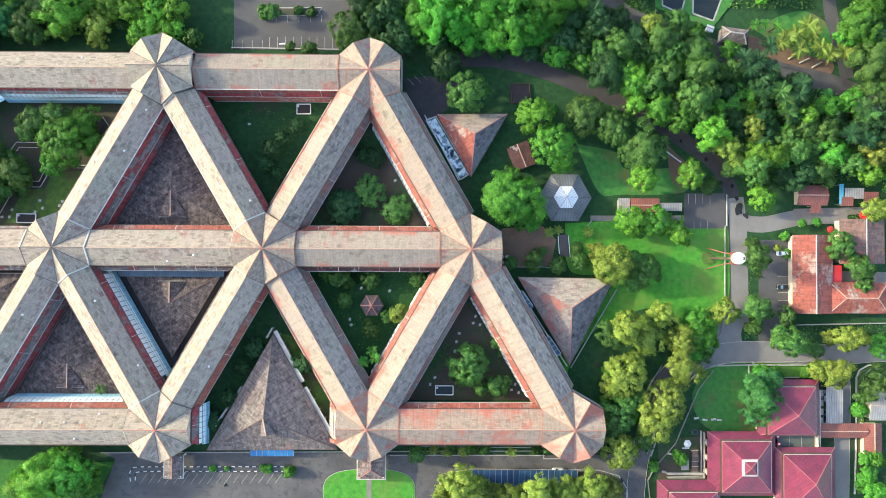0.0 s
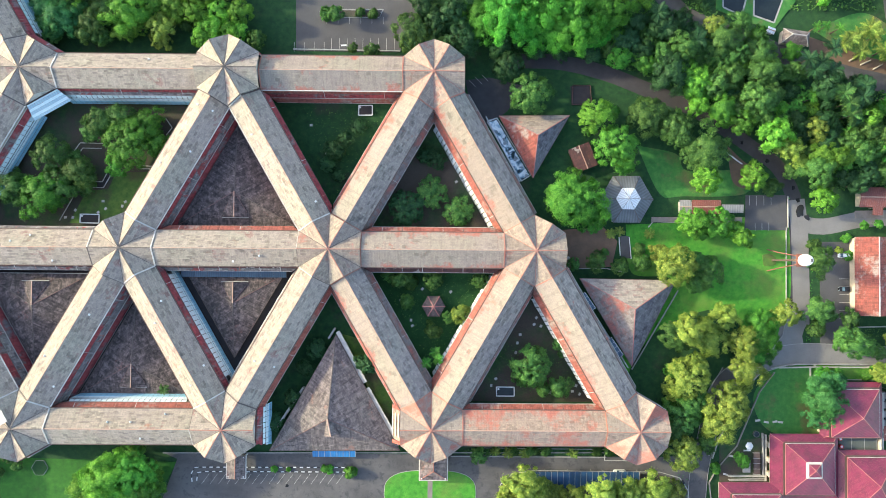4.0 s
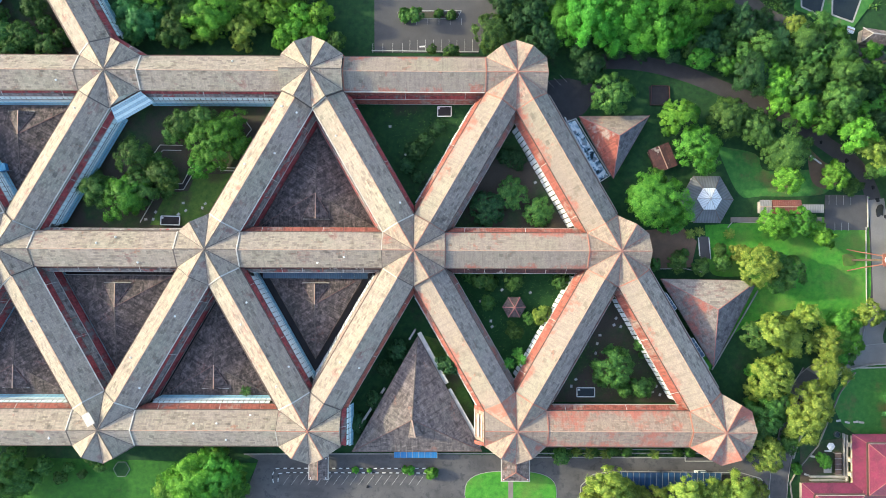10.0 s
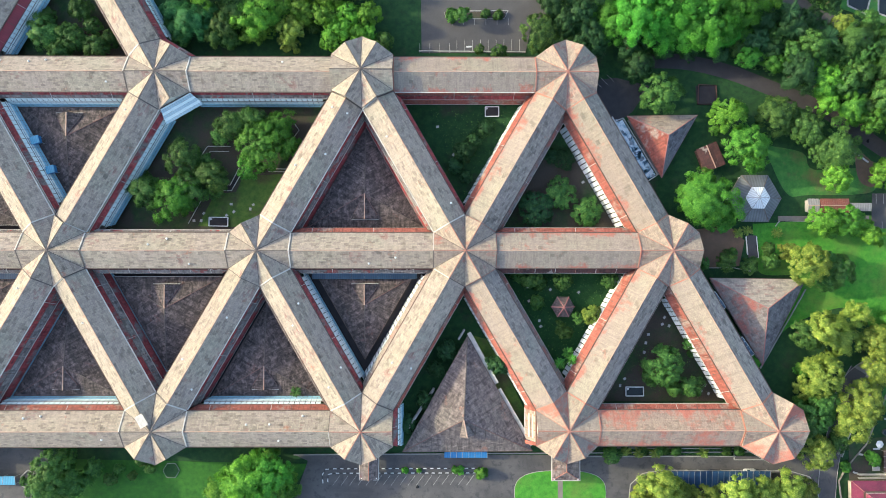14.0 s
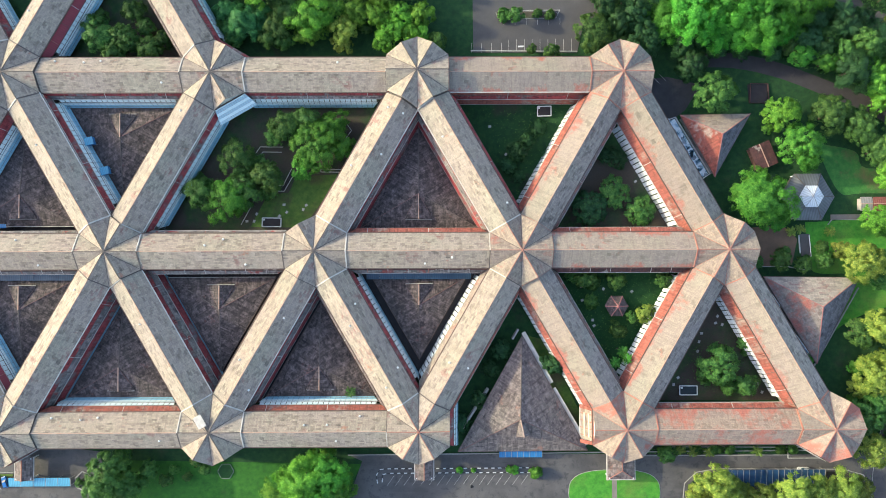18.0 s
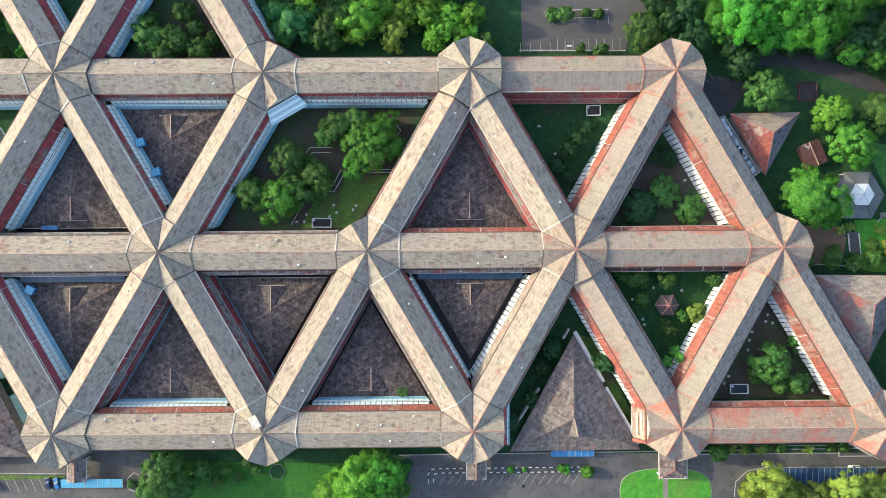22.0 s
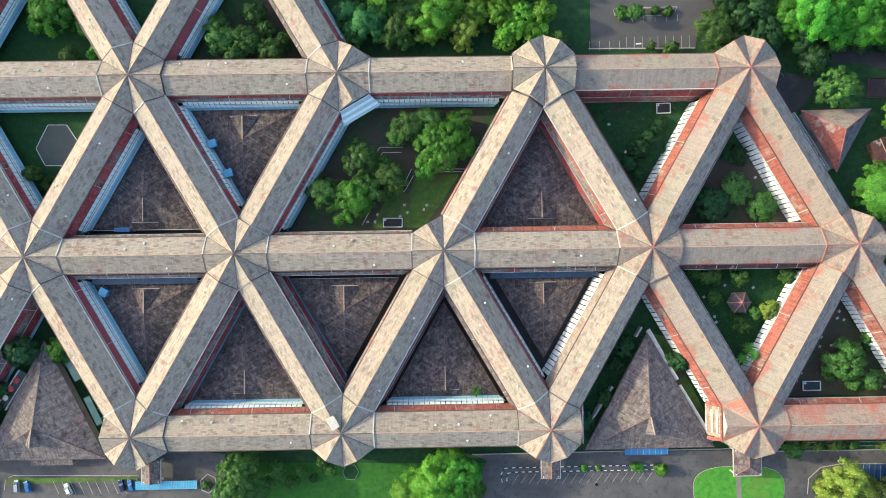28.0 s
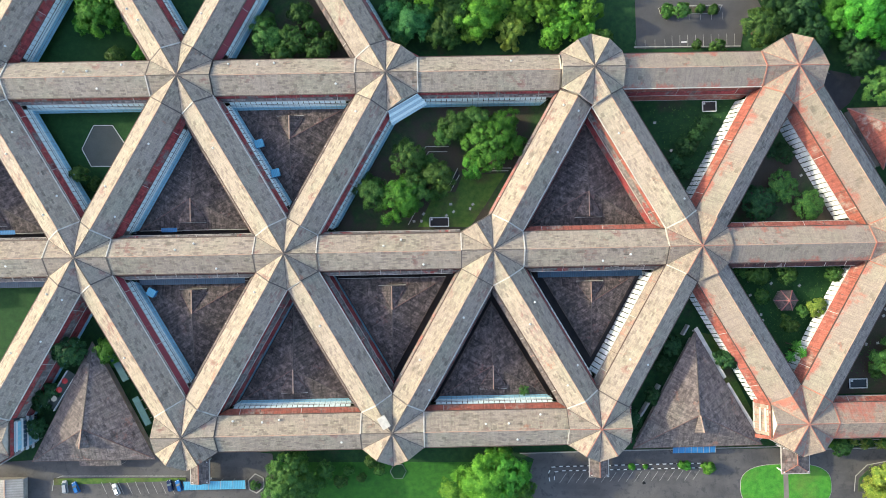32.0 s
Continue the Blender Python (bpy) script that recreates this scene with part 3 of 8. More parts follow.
patch("bare_ground", [(289.7, 40.1), (296.5, 33.7), (302.5, 30.6), (299.3, 24.2), (291.9, 26.3)], M_SOIL, "bare reddish soil under trees", "soil", 0.018, True)
# tree shade on this lawn is put into the darker ground colour
patch("lawn_upper", [(218.8, 66.4), (236.7, 64.0), (251.6, 58.8), (248.4, 51.4), (219.9, 51.1)], M_GROUND, "dark green lawn below the lane, shade in its colour", "lawn", 0.016, True)
patch("lawn_north_road", [(321.8, 84.0), (336.7, 75.6), (351.7, 72.5), (353.9, 82.1), (341.1, 90.6)], M_WORN, "sunny grass bank beside the hill road", "lawn", 0.014, True)
patch("soil_north_road", [(320.7, 81.4), (330.3, 78.1), (343.1, 73.9), (352.8, 71.0), (349.5, 65.4), (334.6, 68.7), (321.7, 71.6)], M_SOIL, "bare brown verge of the hill road", "soil", 0.024, True)
patch("lawn_houses", [(307.6, -41.0), (323.5, -44.1), (324.5, -66.1), (305.5, -66.1), (299.2, -53.6)], M_WORN, "worn green lawn beside the maroon halls", "lawn", 0.014, True)
patch("lawn_street", [(321.4, -41.0), (351.1, -40.9), (351.1, -46.8), (321.4, -46.8)], M_LAWN, "mown verge behind a low wall", "lawn", 0.017)
# deep green here includes the lawn's shade
patch("lawn_west", [(-7.7, -76.3), (-8.6, -82.9), (-12.0, -89.0), (-14.3, -105.4), (70.6, -107.3), (86.8, -78.3)], M_DEEP, "deep green lawn below the long wing", "lawn", 0.022)
# tree shade along the lane is in the dark asphalt colour
road("road_east", [(314.2, -27.3), (316.0, -15.8), (316.2, -5.2), (315.6, 9.5), (314.4, 21.2), (308.4, 32.4), (298.7, 39.5), (289.7, 45.8), (277.0, 53.7), (260.0, 60.6), (243.1, 67.0), (226.2, 70.7), (207.2, 71.1)], 5.6, "grey asphalt lane curving through the garden", 0.03, False, M_LANE)
road("road_east_mouth", [(317.0, -27.3), (317.2, -15.8), (317.0, -5.2), (316.6, 9.5), (315.4, 20.0)], 6.4, "pale worn asphalt of the lane by the water tower", 0.03, False, M_STREET)
road("road_street", [(283.3, -57.8), (289.7, -47.3), (301.3, -41.0), (315.1, -37.6), (336.3, -37.8), (353.3, -38.4), (372.0, -37.0), (410.9, -36.5)], 7.5, "grey asphalt street past the garden walls", 0.03, True, M_STREET)
road("road_junction", [(315.1, -24.2), (313.0, -30.5), (314.2, -37.2)], 9.0, "wide asphalt mouth of the garden lane", 0.025, False, M_STREET)
road("road_drive", [(277.0, -107.8), (278.7, -82.8), (281.7, -68.3), (285.5, -53.6), (290.7, -44.2)], 6.5, "asphalt drive in the shade of trees")
road("road_north", [(260.0, 102.5), (272.7, 89.8), (283.4, 84.6), (300.4, 78.6), (319.6, 71.6), (336.7, 66.6), (351.7, 63.3), (366.6, 57.5), (383.8, 50.8), (411.7, 45.0)], 7.0, "grey asphalt hill road among palms", 0.03, False)
road("road_lane", [(351.0, 101.4), (352.2, 88.6), (356.0, 75.8), (358.1, 65.1)], 5.0, "narrow asphalt side lane", 0.02, False)
road("road_side", [(354.9, -40.9), (355.7, -53.5), (355.2, -74.4), (354.6, -107.8)], 5.5, "narrow asphalt lane beside the maroon halls", 0.02, True, M_STREET)
road("road_house", [(316.2, 11.2), (325.8, 10.0), (340.7, 12.9), (357.8, 13.6)], 6.0, "asphalt forecourt lane with wet stains", 0.025, False, M_STREET)
# the long forecourt south of the building
patch("road_forecourt", [*[(-108.8, -74.2), (-109.0, -103.3), (-10.2, -105.5), (-7.9, -94.2), (-6.8, -85.0), (-9.4, -73.2), (-30.0, -70.5)]], M_YARD_ASPHALT, "worn asphalt forecourt with parking bays", "road", 0.03)
patch("road_forecourt_middle", [*[(81.6, -74.9), (86.8, -77.2), (75.9, -107.6), (272.8, -107.8), (278.7, -91.2), (283.3, -77.6), (283.3, -74.1), (264.4, -75.8), (193.3, -75.2)]], M_YARD_ASPHALT, "worn asphalt forecourt before the entrance", "road", 0.031)
patch("car_park_north", [(128.1, 105.2), (128.4, 74.0), (167.2, 73.9), (169.6, 84.5), (175.5, 88.8), (166.9, 105.7)], M_ASPHALT, "dark asphalt car park among trees", "car park", 0.03)
# this corner's shade too is in the asphalt colour
patch("car_park_corner", [(191.6, 63.6), (195.7, 43.5), (207.3, 52.1), (213.5, 61.7), (200.9, 64.7)], M_LANE, "dark asphalt parking corner", "car park", 0.03)
patch("car_park_garden", [(296.5, 21.5), (311.6, 21.6), (312.4, 8.5), (296.1, 8.4)], M_ASPHALT, "small asphalt car park with painted bays", "car park", 0.032)
patch("car_park_house", [(324.3, 4.3), (335.6, 4.4), (335.4, -33.6), (324.2, -33.6)], M_ASPHALT, "narrow asphalt car park before the red roof", "car park", 0.032)
patch("paved_square", [(230.8, 61.8), (238.0, 61.9), (238.5, 55.1), (231.3, 54.6)], M_DARKPAVE, "small dark paved square in the grass", "paving", 0.03)
patch("yard_tables", [(286.5, -70.3), (304.4, -68.2), (304.4, -84.9), (286.5, -84.9)], M_YARD, "trampled garden yard with tables", "yard", 0.021)
for k, (cx, cy) in enumerate(((179.6, -81.0), )):
    pts = [(cx + 16.8 * math.copysign(abs(math.cos(a)) ** 0.7, math.cos(a)), cy - 8.2 + 8.2 * math.copysign(abs(math.sin(a)) ** 0.7, math.sin(a))) for a in [i * math.pi / 16 for i in range(32)]]
    patch("lawn_oval", pts, M_LAWN, "bright green oval lawn in the forecourt", "lawn", 0.10)
    edging("kerb_oval", pts, 0.35, 0.2, M_KERB, "pale concrete kerb round the oval lawn")
    patch("path_oval", [(cx - 0.9, cy - 16), (cx + 0.9, cy - 16), (cx + 0.9, cy - 0.5), (cx - 0.9, cy - 0.5)], M_PAVE, "narrow paved path across the oval lawn", "path", 0.13)
    edging("kerb_oval_path", [(cx - 0.9, cy - 16), (cx - 0.9, cy - 0.5), (cx + 0.9, cy - 0.5), (cx + 0.9, cy - 16)], 0.18, 0.25, M_KERB, "white kerb along the path", "kerb", False)

S, ROW = 72.0, 62.354
HALF = 6.2                       # half width of a wing's roof
APO = HALF * math.sqrt(3)        # centre of a tower to the middle of its side
RISE = 3.5
RIDGE = 14.6

# ---------------------------------------------------------------- courtyards
def tri_pts(cx, cy, r, up):
    return [(cx + r * math.cos(radians(a)), cy + r * math.sin(radians(a))) for a in ((90, 210, 330) if up else (270, 30, 150))]


COURTS = (("courtyard_east", 2.5, 1, True), ("courtyard_north", 2, 1, False), ("courtyard_gazebo", 2.5, 0, False), ("courtyard_pond", 3, 0, True),
          ("courtyard_ball", -1, 1, False), ("courtyard_west", -1, 2, True), ("courtyard_far", 0, 2, True), ("courtyard_lawn", -1.5, 0, False))
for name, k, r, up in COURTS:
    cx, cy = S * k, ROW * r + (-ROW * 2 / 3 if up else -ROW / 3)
    # some courts get darker grass, the shade of the wings in its colour
    patch(name, tri_pts(cx, cy, 28, up), M_GROUND if name == "courtyard_north" else M_SHADE_TONED if name in ("courtyard_ball", "courtyard_lawn", "courtyard_west", "courtyard_gazebo") else M_YARD, "shaded grass and soil between the wings", "courtyard", 0.02)
patch("courtyard_garden", [(40, 56), (104, 56), (70, 6), (6, 6)], M_YARD, "shaded garden floor with a corner coloured as sunlit", "courtyard", 0.02)
# the pool of sun in the garden is this brighter patch of grass colour
patch("lawn_garden", [(51.8, 20.9), (59.8, 21.8), (62.4, 27.7), (78.6, 28.6), (71.0, 17.0), (65.0, 8.8), (45.7, 9.1)], M_OLIVE, "corner of the garden lawn, sunlight in its colour", "lawn", 0.03)
# brighter grass colour replaces sun that the wings block on this strip
patch("lawn_strip", [(146.6, -31.1), (154.5, -33.1), (168.3, -62.2), (167.9, -72.6), (164.1, -66.3)], M_OLIVE, "narrow strip of grass by the hall, sunlight in its colour", "lawn", 0.02)

# ---------------------------------------------------------------- the lattice of wings
ROWS_Y = {"A": ROW, "B": 0.0, "C": -ROW, "D": 2 * ROW}
NODES = {("A", k): 0.0 for k in (-2.5, -1.5, -0.5, 0.5, 1.5, 2.5)}
NODES.update({("B", k): 0.0 for k in (-2, -1, 0, 1, 2, 3)})
NODES.update({("C", k): 0.0 for k in (-1.5, -0.5, 0.5, 1.5, 2.5, 3.5)})
NODES.update({("D", k): 0.0 for k in (-2, -1, 0)})
NODES[("A", 1.5)], NODES[("B", 2)], NODES[("C", 2.5)], NODES[("A", 0.5)], NODES[("A", 2.5)], NODES[("C", 0.5)] = 2.0, 0.7, -0.7, -0.6, -0.5, -0.4
EDGES = [(("A", k), ("A", k + 1)) for k in (-2.5, -1.5, -0.5, 0.5, 1.5)]
EDGES += [(("B", k), ("B", k + 1)) for k in (-2, -1, 0, 1, 2)]
EDGES += [(("C", k), ("C", k + 1)) for k in (-0.5, 0.5, 2.5)]
EDGES += [(("A", k), ("B", k + s)) for k in (-1.5, -0.5, 1.5, 2.5) for s in (-0.5, 0.5)] + [(("A", 0.5), ("B", 0))]
EDGES += [(("B", k), ("C", k + s)) for k in (-1, 0, 1, 2, 3) for s in (-0.5, 0.5)]
EDGES += [(("D", k), ("A", k + s)) for k in (-2, -1) for s in (-0.5, 0.5)] + [(("D", 0), ("A", -0.5)), (("D", 0), ("A", 0.5)), (("D", -2), ("D", -1)), (("D", -1), ("D", 0))]


def xy(n):
    return Vector((S * n[1], ROWS_Y[n[0]], 0))


def heading(a, b):
    d = xy(b) - xy(a)
    return round(math.degrees(math.atan2(d.y, d.x)) / 60) % 6


USED = {n: set() for n in NODES}
for a, b in EDGES:
    USED[a].add(heading(a, b))
    USED[b].add(heading(b, a))


def is_pink(n):
    return (n[0] == "A" and n[1] > 2) or (n[0] == "B" and n[1] > 2.5) or (n[0] == "C" and n[1] > 2)


panel_bm = nb()
slab(panel_bm, [(-0.82, 0.0, 0.0), (0.82, 0.0, 0.0), (0.82, 0.66, -1.3), (-0.82, 0.66, -1.3)], 0.08, (1, 0, 0))
PANEL = bpy.data.meshes.new("sunshade_panel")
panel_bm.to_mesh(PANEL)
panel_bm.free()
PANEL.materials.append(M_PANEL)
panel_bm = nb()
slab(panel_bm, [(-0.78, 0.0, 0.0), (0.78, 0.0, 0.0), (0.78, 0.50, -1.9), (-0.78, 0.50, -1.9)], 0.08, (1, 0, 0))
PANEL_OLD = bpy.data.meshes.new("sunshade_panel")
panel_bm.to_mesh(PANEL_OLD)
panel_bm.free()
PANEL_OLD.materials.append(M_PANEL_GREY)


def side(parent, place, half, k0, k1, ze, red, loose, panels=True, skirt=1.9, banded=0, white_edge=False, pale=False, steep=False):
    """one long side below the eaves. Local x along the eaves, y outwards from their line; k0, k1: how the ends open with y."""
    def strip(name, d0, z0, d1, z1, thick, mat, label=""):
        b = nb()
        slab(b, [(-half - k0 * d0, d0, z0), (half + k1 * d0, d0, z0), (half + k1 * d1, d1, z1), (-half - k0 * d1, d1, z1)], thick, (1, 0, 0))
        ob = part(name, b, mat, parent, label)
        ob.matrix_basis = place
        return ob
    strip("side_wall", -1.1, ze - 0.4, -0.9, ze - 0.4, ze - 0.4, M_WALL)
    b = nb()
    beam(b, (-half, 0.12, ze - 0.14), (half, 0.12, ze - 0.14), 0.34, 0.16)
    part("gutter", b, M_PARAPET if banded > 1 or pale else M_GUTTER, parent).matrix_basis = place
    # a steep tiled skirt hangs below the eaves like a mansard
    zt = ze - 0.85
    if banded > 1:
        zs = ze - 6.0
    elif skirt > 0.9:
        zs = ze - (4.3 if loose else 3.0)
    else:
        zs = ze - 1.35 - (skirt + 1.0) * 0.48
    if pale:
        strip("eaves_apron", 0.0, ze - 0.1, 0.32, ze - 0.95, 0.08, M_TILE)
        strip("apron_gutter", 0.3, ze - 0.9, 0.44, ze - 0.9, 0.14, M_PARAPET)
    if banded and skirt > 0.9:
        dm = 0.15 if banded > 1 else 0.4 * skirt
        zm = zt + (zs - zt) * (dm + 1.0) / (skirt + 1.0)
        strip("skirt_roof", -1.0, zt, dm, zm, 0.14, red)
        strip("skirt_roof", dm, zm, skirt, zs, 0.14, *((M_TILE_MAROON, "dull red tiles") if white_edge else (M_TILE_GREY, "patched grey tiles")))
        strip("skirt_band", dm - 0.05, zm + 0.07, dm + 0.08, zm, 0.06, M_RIDGE_DARK)
    else:
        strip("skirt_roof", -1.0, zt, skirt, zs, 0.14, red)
    strip("skirt_gutter", skirt - 0.04, zs - 0.03, skirt + 0.14, zs - 0.03, 0.2, M_PARAPET if loose or banded or white_edge or pale else M_GUTTER)
    if banded > 1:
        strip("lower_skirt", skirt - 0.1, zs - 0.4, skirt + 0.85, zs - 3.4, 0.12, M_TILE_RED if white_edge else M_TILE_MAROON)
        strip("lower_gutter", skirt + 0.82, zs - 3.4, skirt + 0.96, zs - 3.4, 0.15, M_PARAPET)
    strip("floor_ledge", -0.9, ze - 5.45, 0.55, ze - 5.45, 0.25, M_CONC)
    strip("window_band", -0.85, ze - 2.8, -0.3, ze - 2.9, 2.5, M_GLASS)
    strip("lower_wall", -0.85, ze - 5.7, 0.0, ze - 5.7, ze - 5.7, M_WALL)
    if skirt > 0.9:
        n = max(2, int(2 * half / 6.5))
        for i in range(1, n):
            x = -half + 2 * half * i / n
            part("skirt_joint", beam(nb(), (x, -0.95, zt - 0.02), (x, skirt, zs + 0.03), 0.16, 0.07), (M_PARAPET if red is M_PATCHED or i % 3 == 1 else M_GUTTER) if i % 3 else M_RIDGE_RED, parent).matrix_basis = place
    if not panels:
        return
    lo, hi = -half - k0 * 2.3, half + k1 * 2.3
    n = int((hi - lo) / 1.9)
    off = (hi - lo - n * 1.9) / 2
    for i in range(n):
        if not loose and banded > 1:
            continue
        if steep:
            shared("sunshade_panel", PANEL_OLD, parent, place @ pose(lo + off + 1.9 * (i + 0.5), 1.15, ze - 3.2, 6))
            continue
        if not loose:
            shared("sunshade_panel", PANEL, parent, place @ pose(lo + off + 1.9 * (i + 0.5), 1.5, ze - 3.15))
            continue
        for row in range(3 if loose > 1 else 2):
            shared("sunshade_panel", PANEL_OLD, parent, place @ pose(lo + off + 1.9 * (i + 0.5), 1.72 + 0.42 * row - 0.1 * random.random(), ze - 4.45 - 2.1 * row, -4 * random.random(), 0, 3 * random.random() - 1.5))
    if not loose and banded < 2 and not steep:
        strip("shade_rail", 2.14, ze - 4.46, 2.28, ze - 4.5, 0.1, M_GUTTER)
    if loose:
        return
    # two lower rows of glazed shades with dark ribs between the panes
    for d0, z0, d1, z1 in (((1.75, ze - 5.5, 2.1, ze - 7.4), (2.1, ze - 7.6, 2.4, ze - 9.6)) if steep else ((1.5, ze - 9.0, 2.5, ze - 10.4),) if banded > 1 else ((2.1, ze - 4.6, 2.75, ze - 6.0), (2.7, ze - 6.2, 3.35, ze - 8.0))):
        # lower rows use the pane colour that holds the reflected sky
        strip("lower_shade", d0, z0, d1, z1, 0.08, M_PANEL_BLUE if z0 < ze - 6 else M_PANEL)
        b = nb()
        for i in range(n + 1):
            x = lo + off + 1.9 * i
            beam(b, (x, d0, z0 + 0.02), (x, d1, z1 + 0.02), 0.10, 0.06)
        beam(b, (lo, (d0 + d1) / 2, (z0 + z1) / 2 + 0.02), (hi, (d0 + d1) / 2, (z0 + z1) / 2 + 0.02), 0.08, 0.05)
        ribs = part("shade_ribs", b, M_RIB, parent)
        ribs.matrix_basis = place
        ribs["kind"] = "stuff"


def roof_vents(parent, L, zr, count, rng):
    for i in range(count):
        b = nb()
        x, y = rng.uniform(-L * 0.42, L * 0.42), rng.choice((-1, 1)) * rng.uniform(2.0, 4.8)
        z = zr - abs(y) * RISE / HALF
        tube(b, (x, y, z - 0.1), (x, y, z + 0.35), 0.22, 0.22, 8)
        tube(b, (x, y, z + 0.35), (x, y, z + 0.62), 0.42, 0.20, 8)
        part("roof_vent", b, M_WHITE, parent, "small white roof vent")


BANDED = ((("B", 0), ("C", 0.5)), (("B", 0), ("C", -0.5)), (("B", 1), ("C", 0.5)), (("A", 1.5), ("B", 1)), (("B", -1), ("C", -1.5)))


def wing(a, b):
    A, B = xy(a), xy(b)
    mid, L = (A + B) / 2, S - 2 * APO
    h, hb = heading(a, b), heading(b, a)
    zr = RIDGE + min(NODES[a], NODES[b])
    ze = zr - RISE
    pink = is_pink(a) or is_pink(b)
    ob = thing("building_wing", (mid.x, mid.y, 0), h * 60, "long gabled wing with " + ("pinkish weathered" if pink else "grey weathered") + " tile roof and sunshades", "building", "wings of the triangular lattice")
    x = L / 2
    rng = random.Random(int(mid.x * 7 + mid.y * 13))
    t = (M_TILE_RUDDY if a[0] == b[0] == "C" else M_TILE_PINK) if pink else M_TILE
    # east slope of pinkish diagonal wings has its shade put into the tile colour
    part("roof_slope", slab(nb(), [(-x, 0, zr), (x, 0, zr), (x, HALF, ze), (-x, HALF, ze)], 0.25, (1, 0, 0)), M_TILE_SHADE_SLOPE if pink and a[0] != b[0] else t, ob)
    part("roof_slope", slab(nb(), [(-x, 0, zr), (x, 0, zr), (x, -HALF, ze), (-x, -HALF, ze)], 0.25, (1, 0, 0)), t, ob)
    part("ridge_cap", beam(nb(), (-x, 0, zr - 0.05), (x, 0, zr - 0.05), 0.26, 0.12), M_RIDGE, ob)
    part("attic_wall", box(nb(), -x, x, -HALF + 1.15, HALF - 1.15, ze - 0.6, ze + 0.3), M_WALL, ob)
    for sx in (-1, 1):
        for sy in (-1, 1):
            high = rng.random() < 0.55
            mt = M_RIDGE_RED if pink else (M_PARAPET if high else M_RIDGE_DARK)
            part("parapet", beam(nb(), (sx * (x - 0.2), 0, zr + 0.02), (sx * (x - 0.2), sy * HALF, ze + 0.02), 0.42, 0.28 if high else 0.14), mt, ob)
    for s in (1, -1):
        nxt = [(h + s) % 6 in USED[a], (hb - s) % 6 in USED[b]]
        k = [-1.732 if u else -0.268 for u in nxt]
        place = pose(0, s * HALF, 0) if s > 0 else pose(0, -HALF, 0, 0, 0, 180)
        k0, k1 = (k[0], k[1]) if s > 0 else (k[1], k[0])
        if pink:
            red = M_TILE_RED
        else:
            red = rng.choice((M_TILE_MAROON, M_TILE_MAROON, M_TILE_MAROON, M_TILE_RED))
            if a[0] == b[0] == "C":
                red = M_TILE_RED
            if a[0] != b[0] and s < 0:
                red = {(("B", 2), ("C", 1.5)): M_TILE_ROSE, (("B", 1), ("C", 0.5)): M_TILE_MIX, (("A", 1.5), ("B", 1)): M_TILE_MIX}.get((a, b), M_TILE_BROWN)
        east = a[0] != b[0]
        loose = a == ("A", 2.5) or (a[0] == "B" and a[1] > 1.5 and b[0] == "C")
        if east:
            show = (s < 0) if loose else (s > 0)
        elif a[0] == "A":
            show = s < 0 and a[1] < 1
        elif a[0] == "C":
            show = s > 0 and a[1] < 2
        else:
            show = False
        if a[0] == b[0] == "B":
            red = M_PATCHED if s < 0 else (M_TILE_RED if a[1] > 0.5 else M_TILE_BROWN)
        wide = 1.8 if pink else 1.5
        if pink and east and s > 0:
            red = M_TILE_MIX
        if (a, b) == (("A", 1.5), ("B", 2)):
            red, show = (M_TILE_RED if s < 0 else M_TILE_MAROON), False
        if (a, b) in ((("A", 1.5), ("B", 1)), (("B", 1), ("C", 0.5))):
            show = False
        band = (2 if a == ("A", 1.5) and a[0] == b[0] and s < 0 else 0) if pink else ((2 if (a, b) in BANDED and s > 0 else 0) if east else 1)
        if a[0] == b[0] and s > 0 and (a[0] == "C" or (a[0] == "B" and a[1] > 0.5)):
            band = 0
        if band == 2:
            wide = 1.15
        if s < 0 and (a, b) in ((("B", 1), ("C", 0.5)), (("A", 1.5), ("B", 1))):
            wide = 1.0
        if s < 0 and (a, b) == (("A", 1.5), ("B", 2)):
            band, wide = 2, 1.2
        if s > 0 and (a, b) == (("B", 1), ("C", 1.5)):
            wide = 1.0
        if s > 0 and (a, b) in ((("B", -1), ("C", -0.5)), (("D", 0), ("A", -0.5))):
            red = M_CRIMSON
        if a[0] == b[0]:
            wide = {"A": 0.45 if s > 0 else (1.0 if band == 2 else 1.45), "B": (1.9 if a[1] > 0.5 else 1.2) if s > 0 else 1.8, "C": 1.45 if s > 0 else 0.3, "D": 1.2}[a[0]]
        pale = s > 0 and (a, b) in ((("B", -1), ("C", -0.5)), (("A", -0.5), ("B", 0)), (("A", -1.5), ("B", -1)), (("A", 0.5), ("B", 0)))
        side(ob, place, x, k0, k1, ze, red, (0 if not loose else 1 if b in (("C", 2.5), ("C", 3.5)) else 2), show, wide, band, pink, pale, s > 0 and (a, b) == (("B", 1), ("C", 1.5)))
    roof_vents(ob, L, zr, 0 if pink else rng.choice((1, 2, 3, 4)), rng)
    return ob


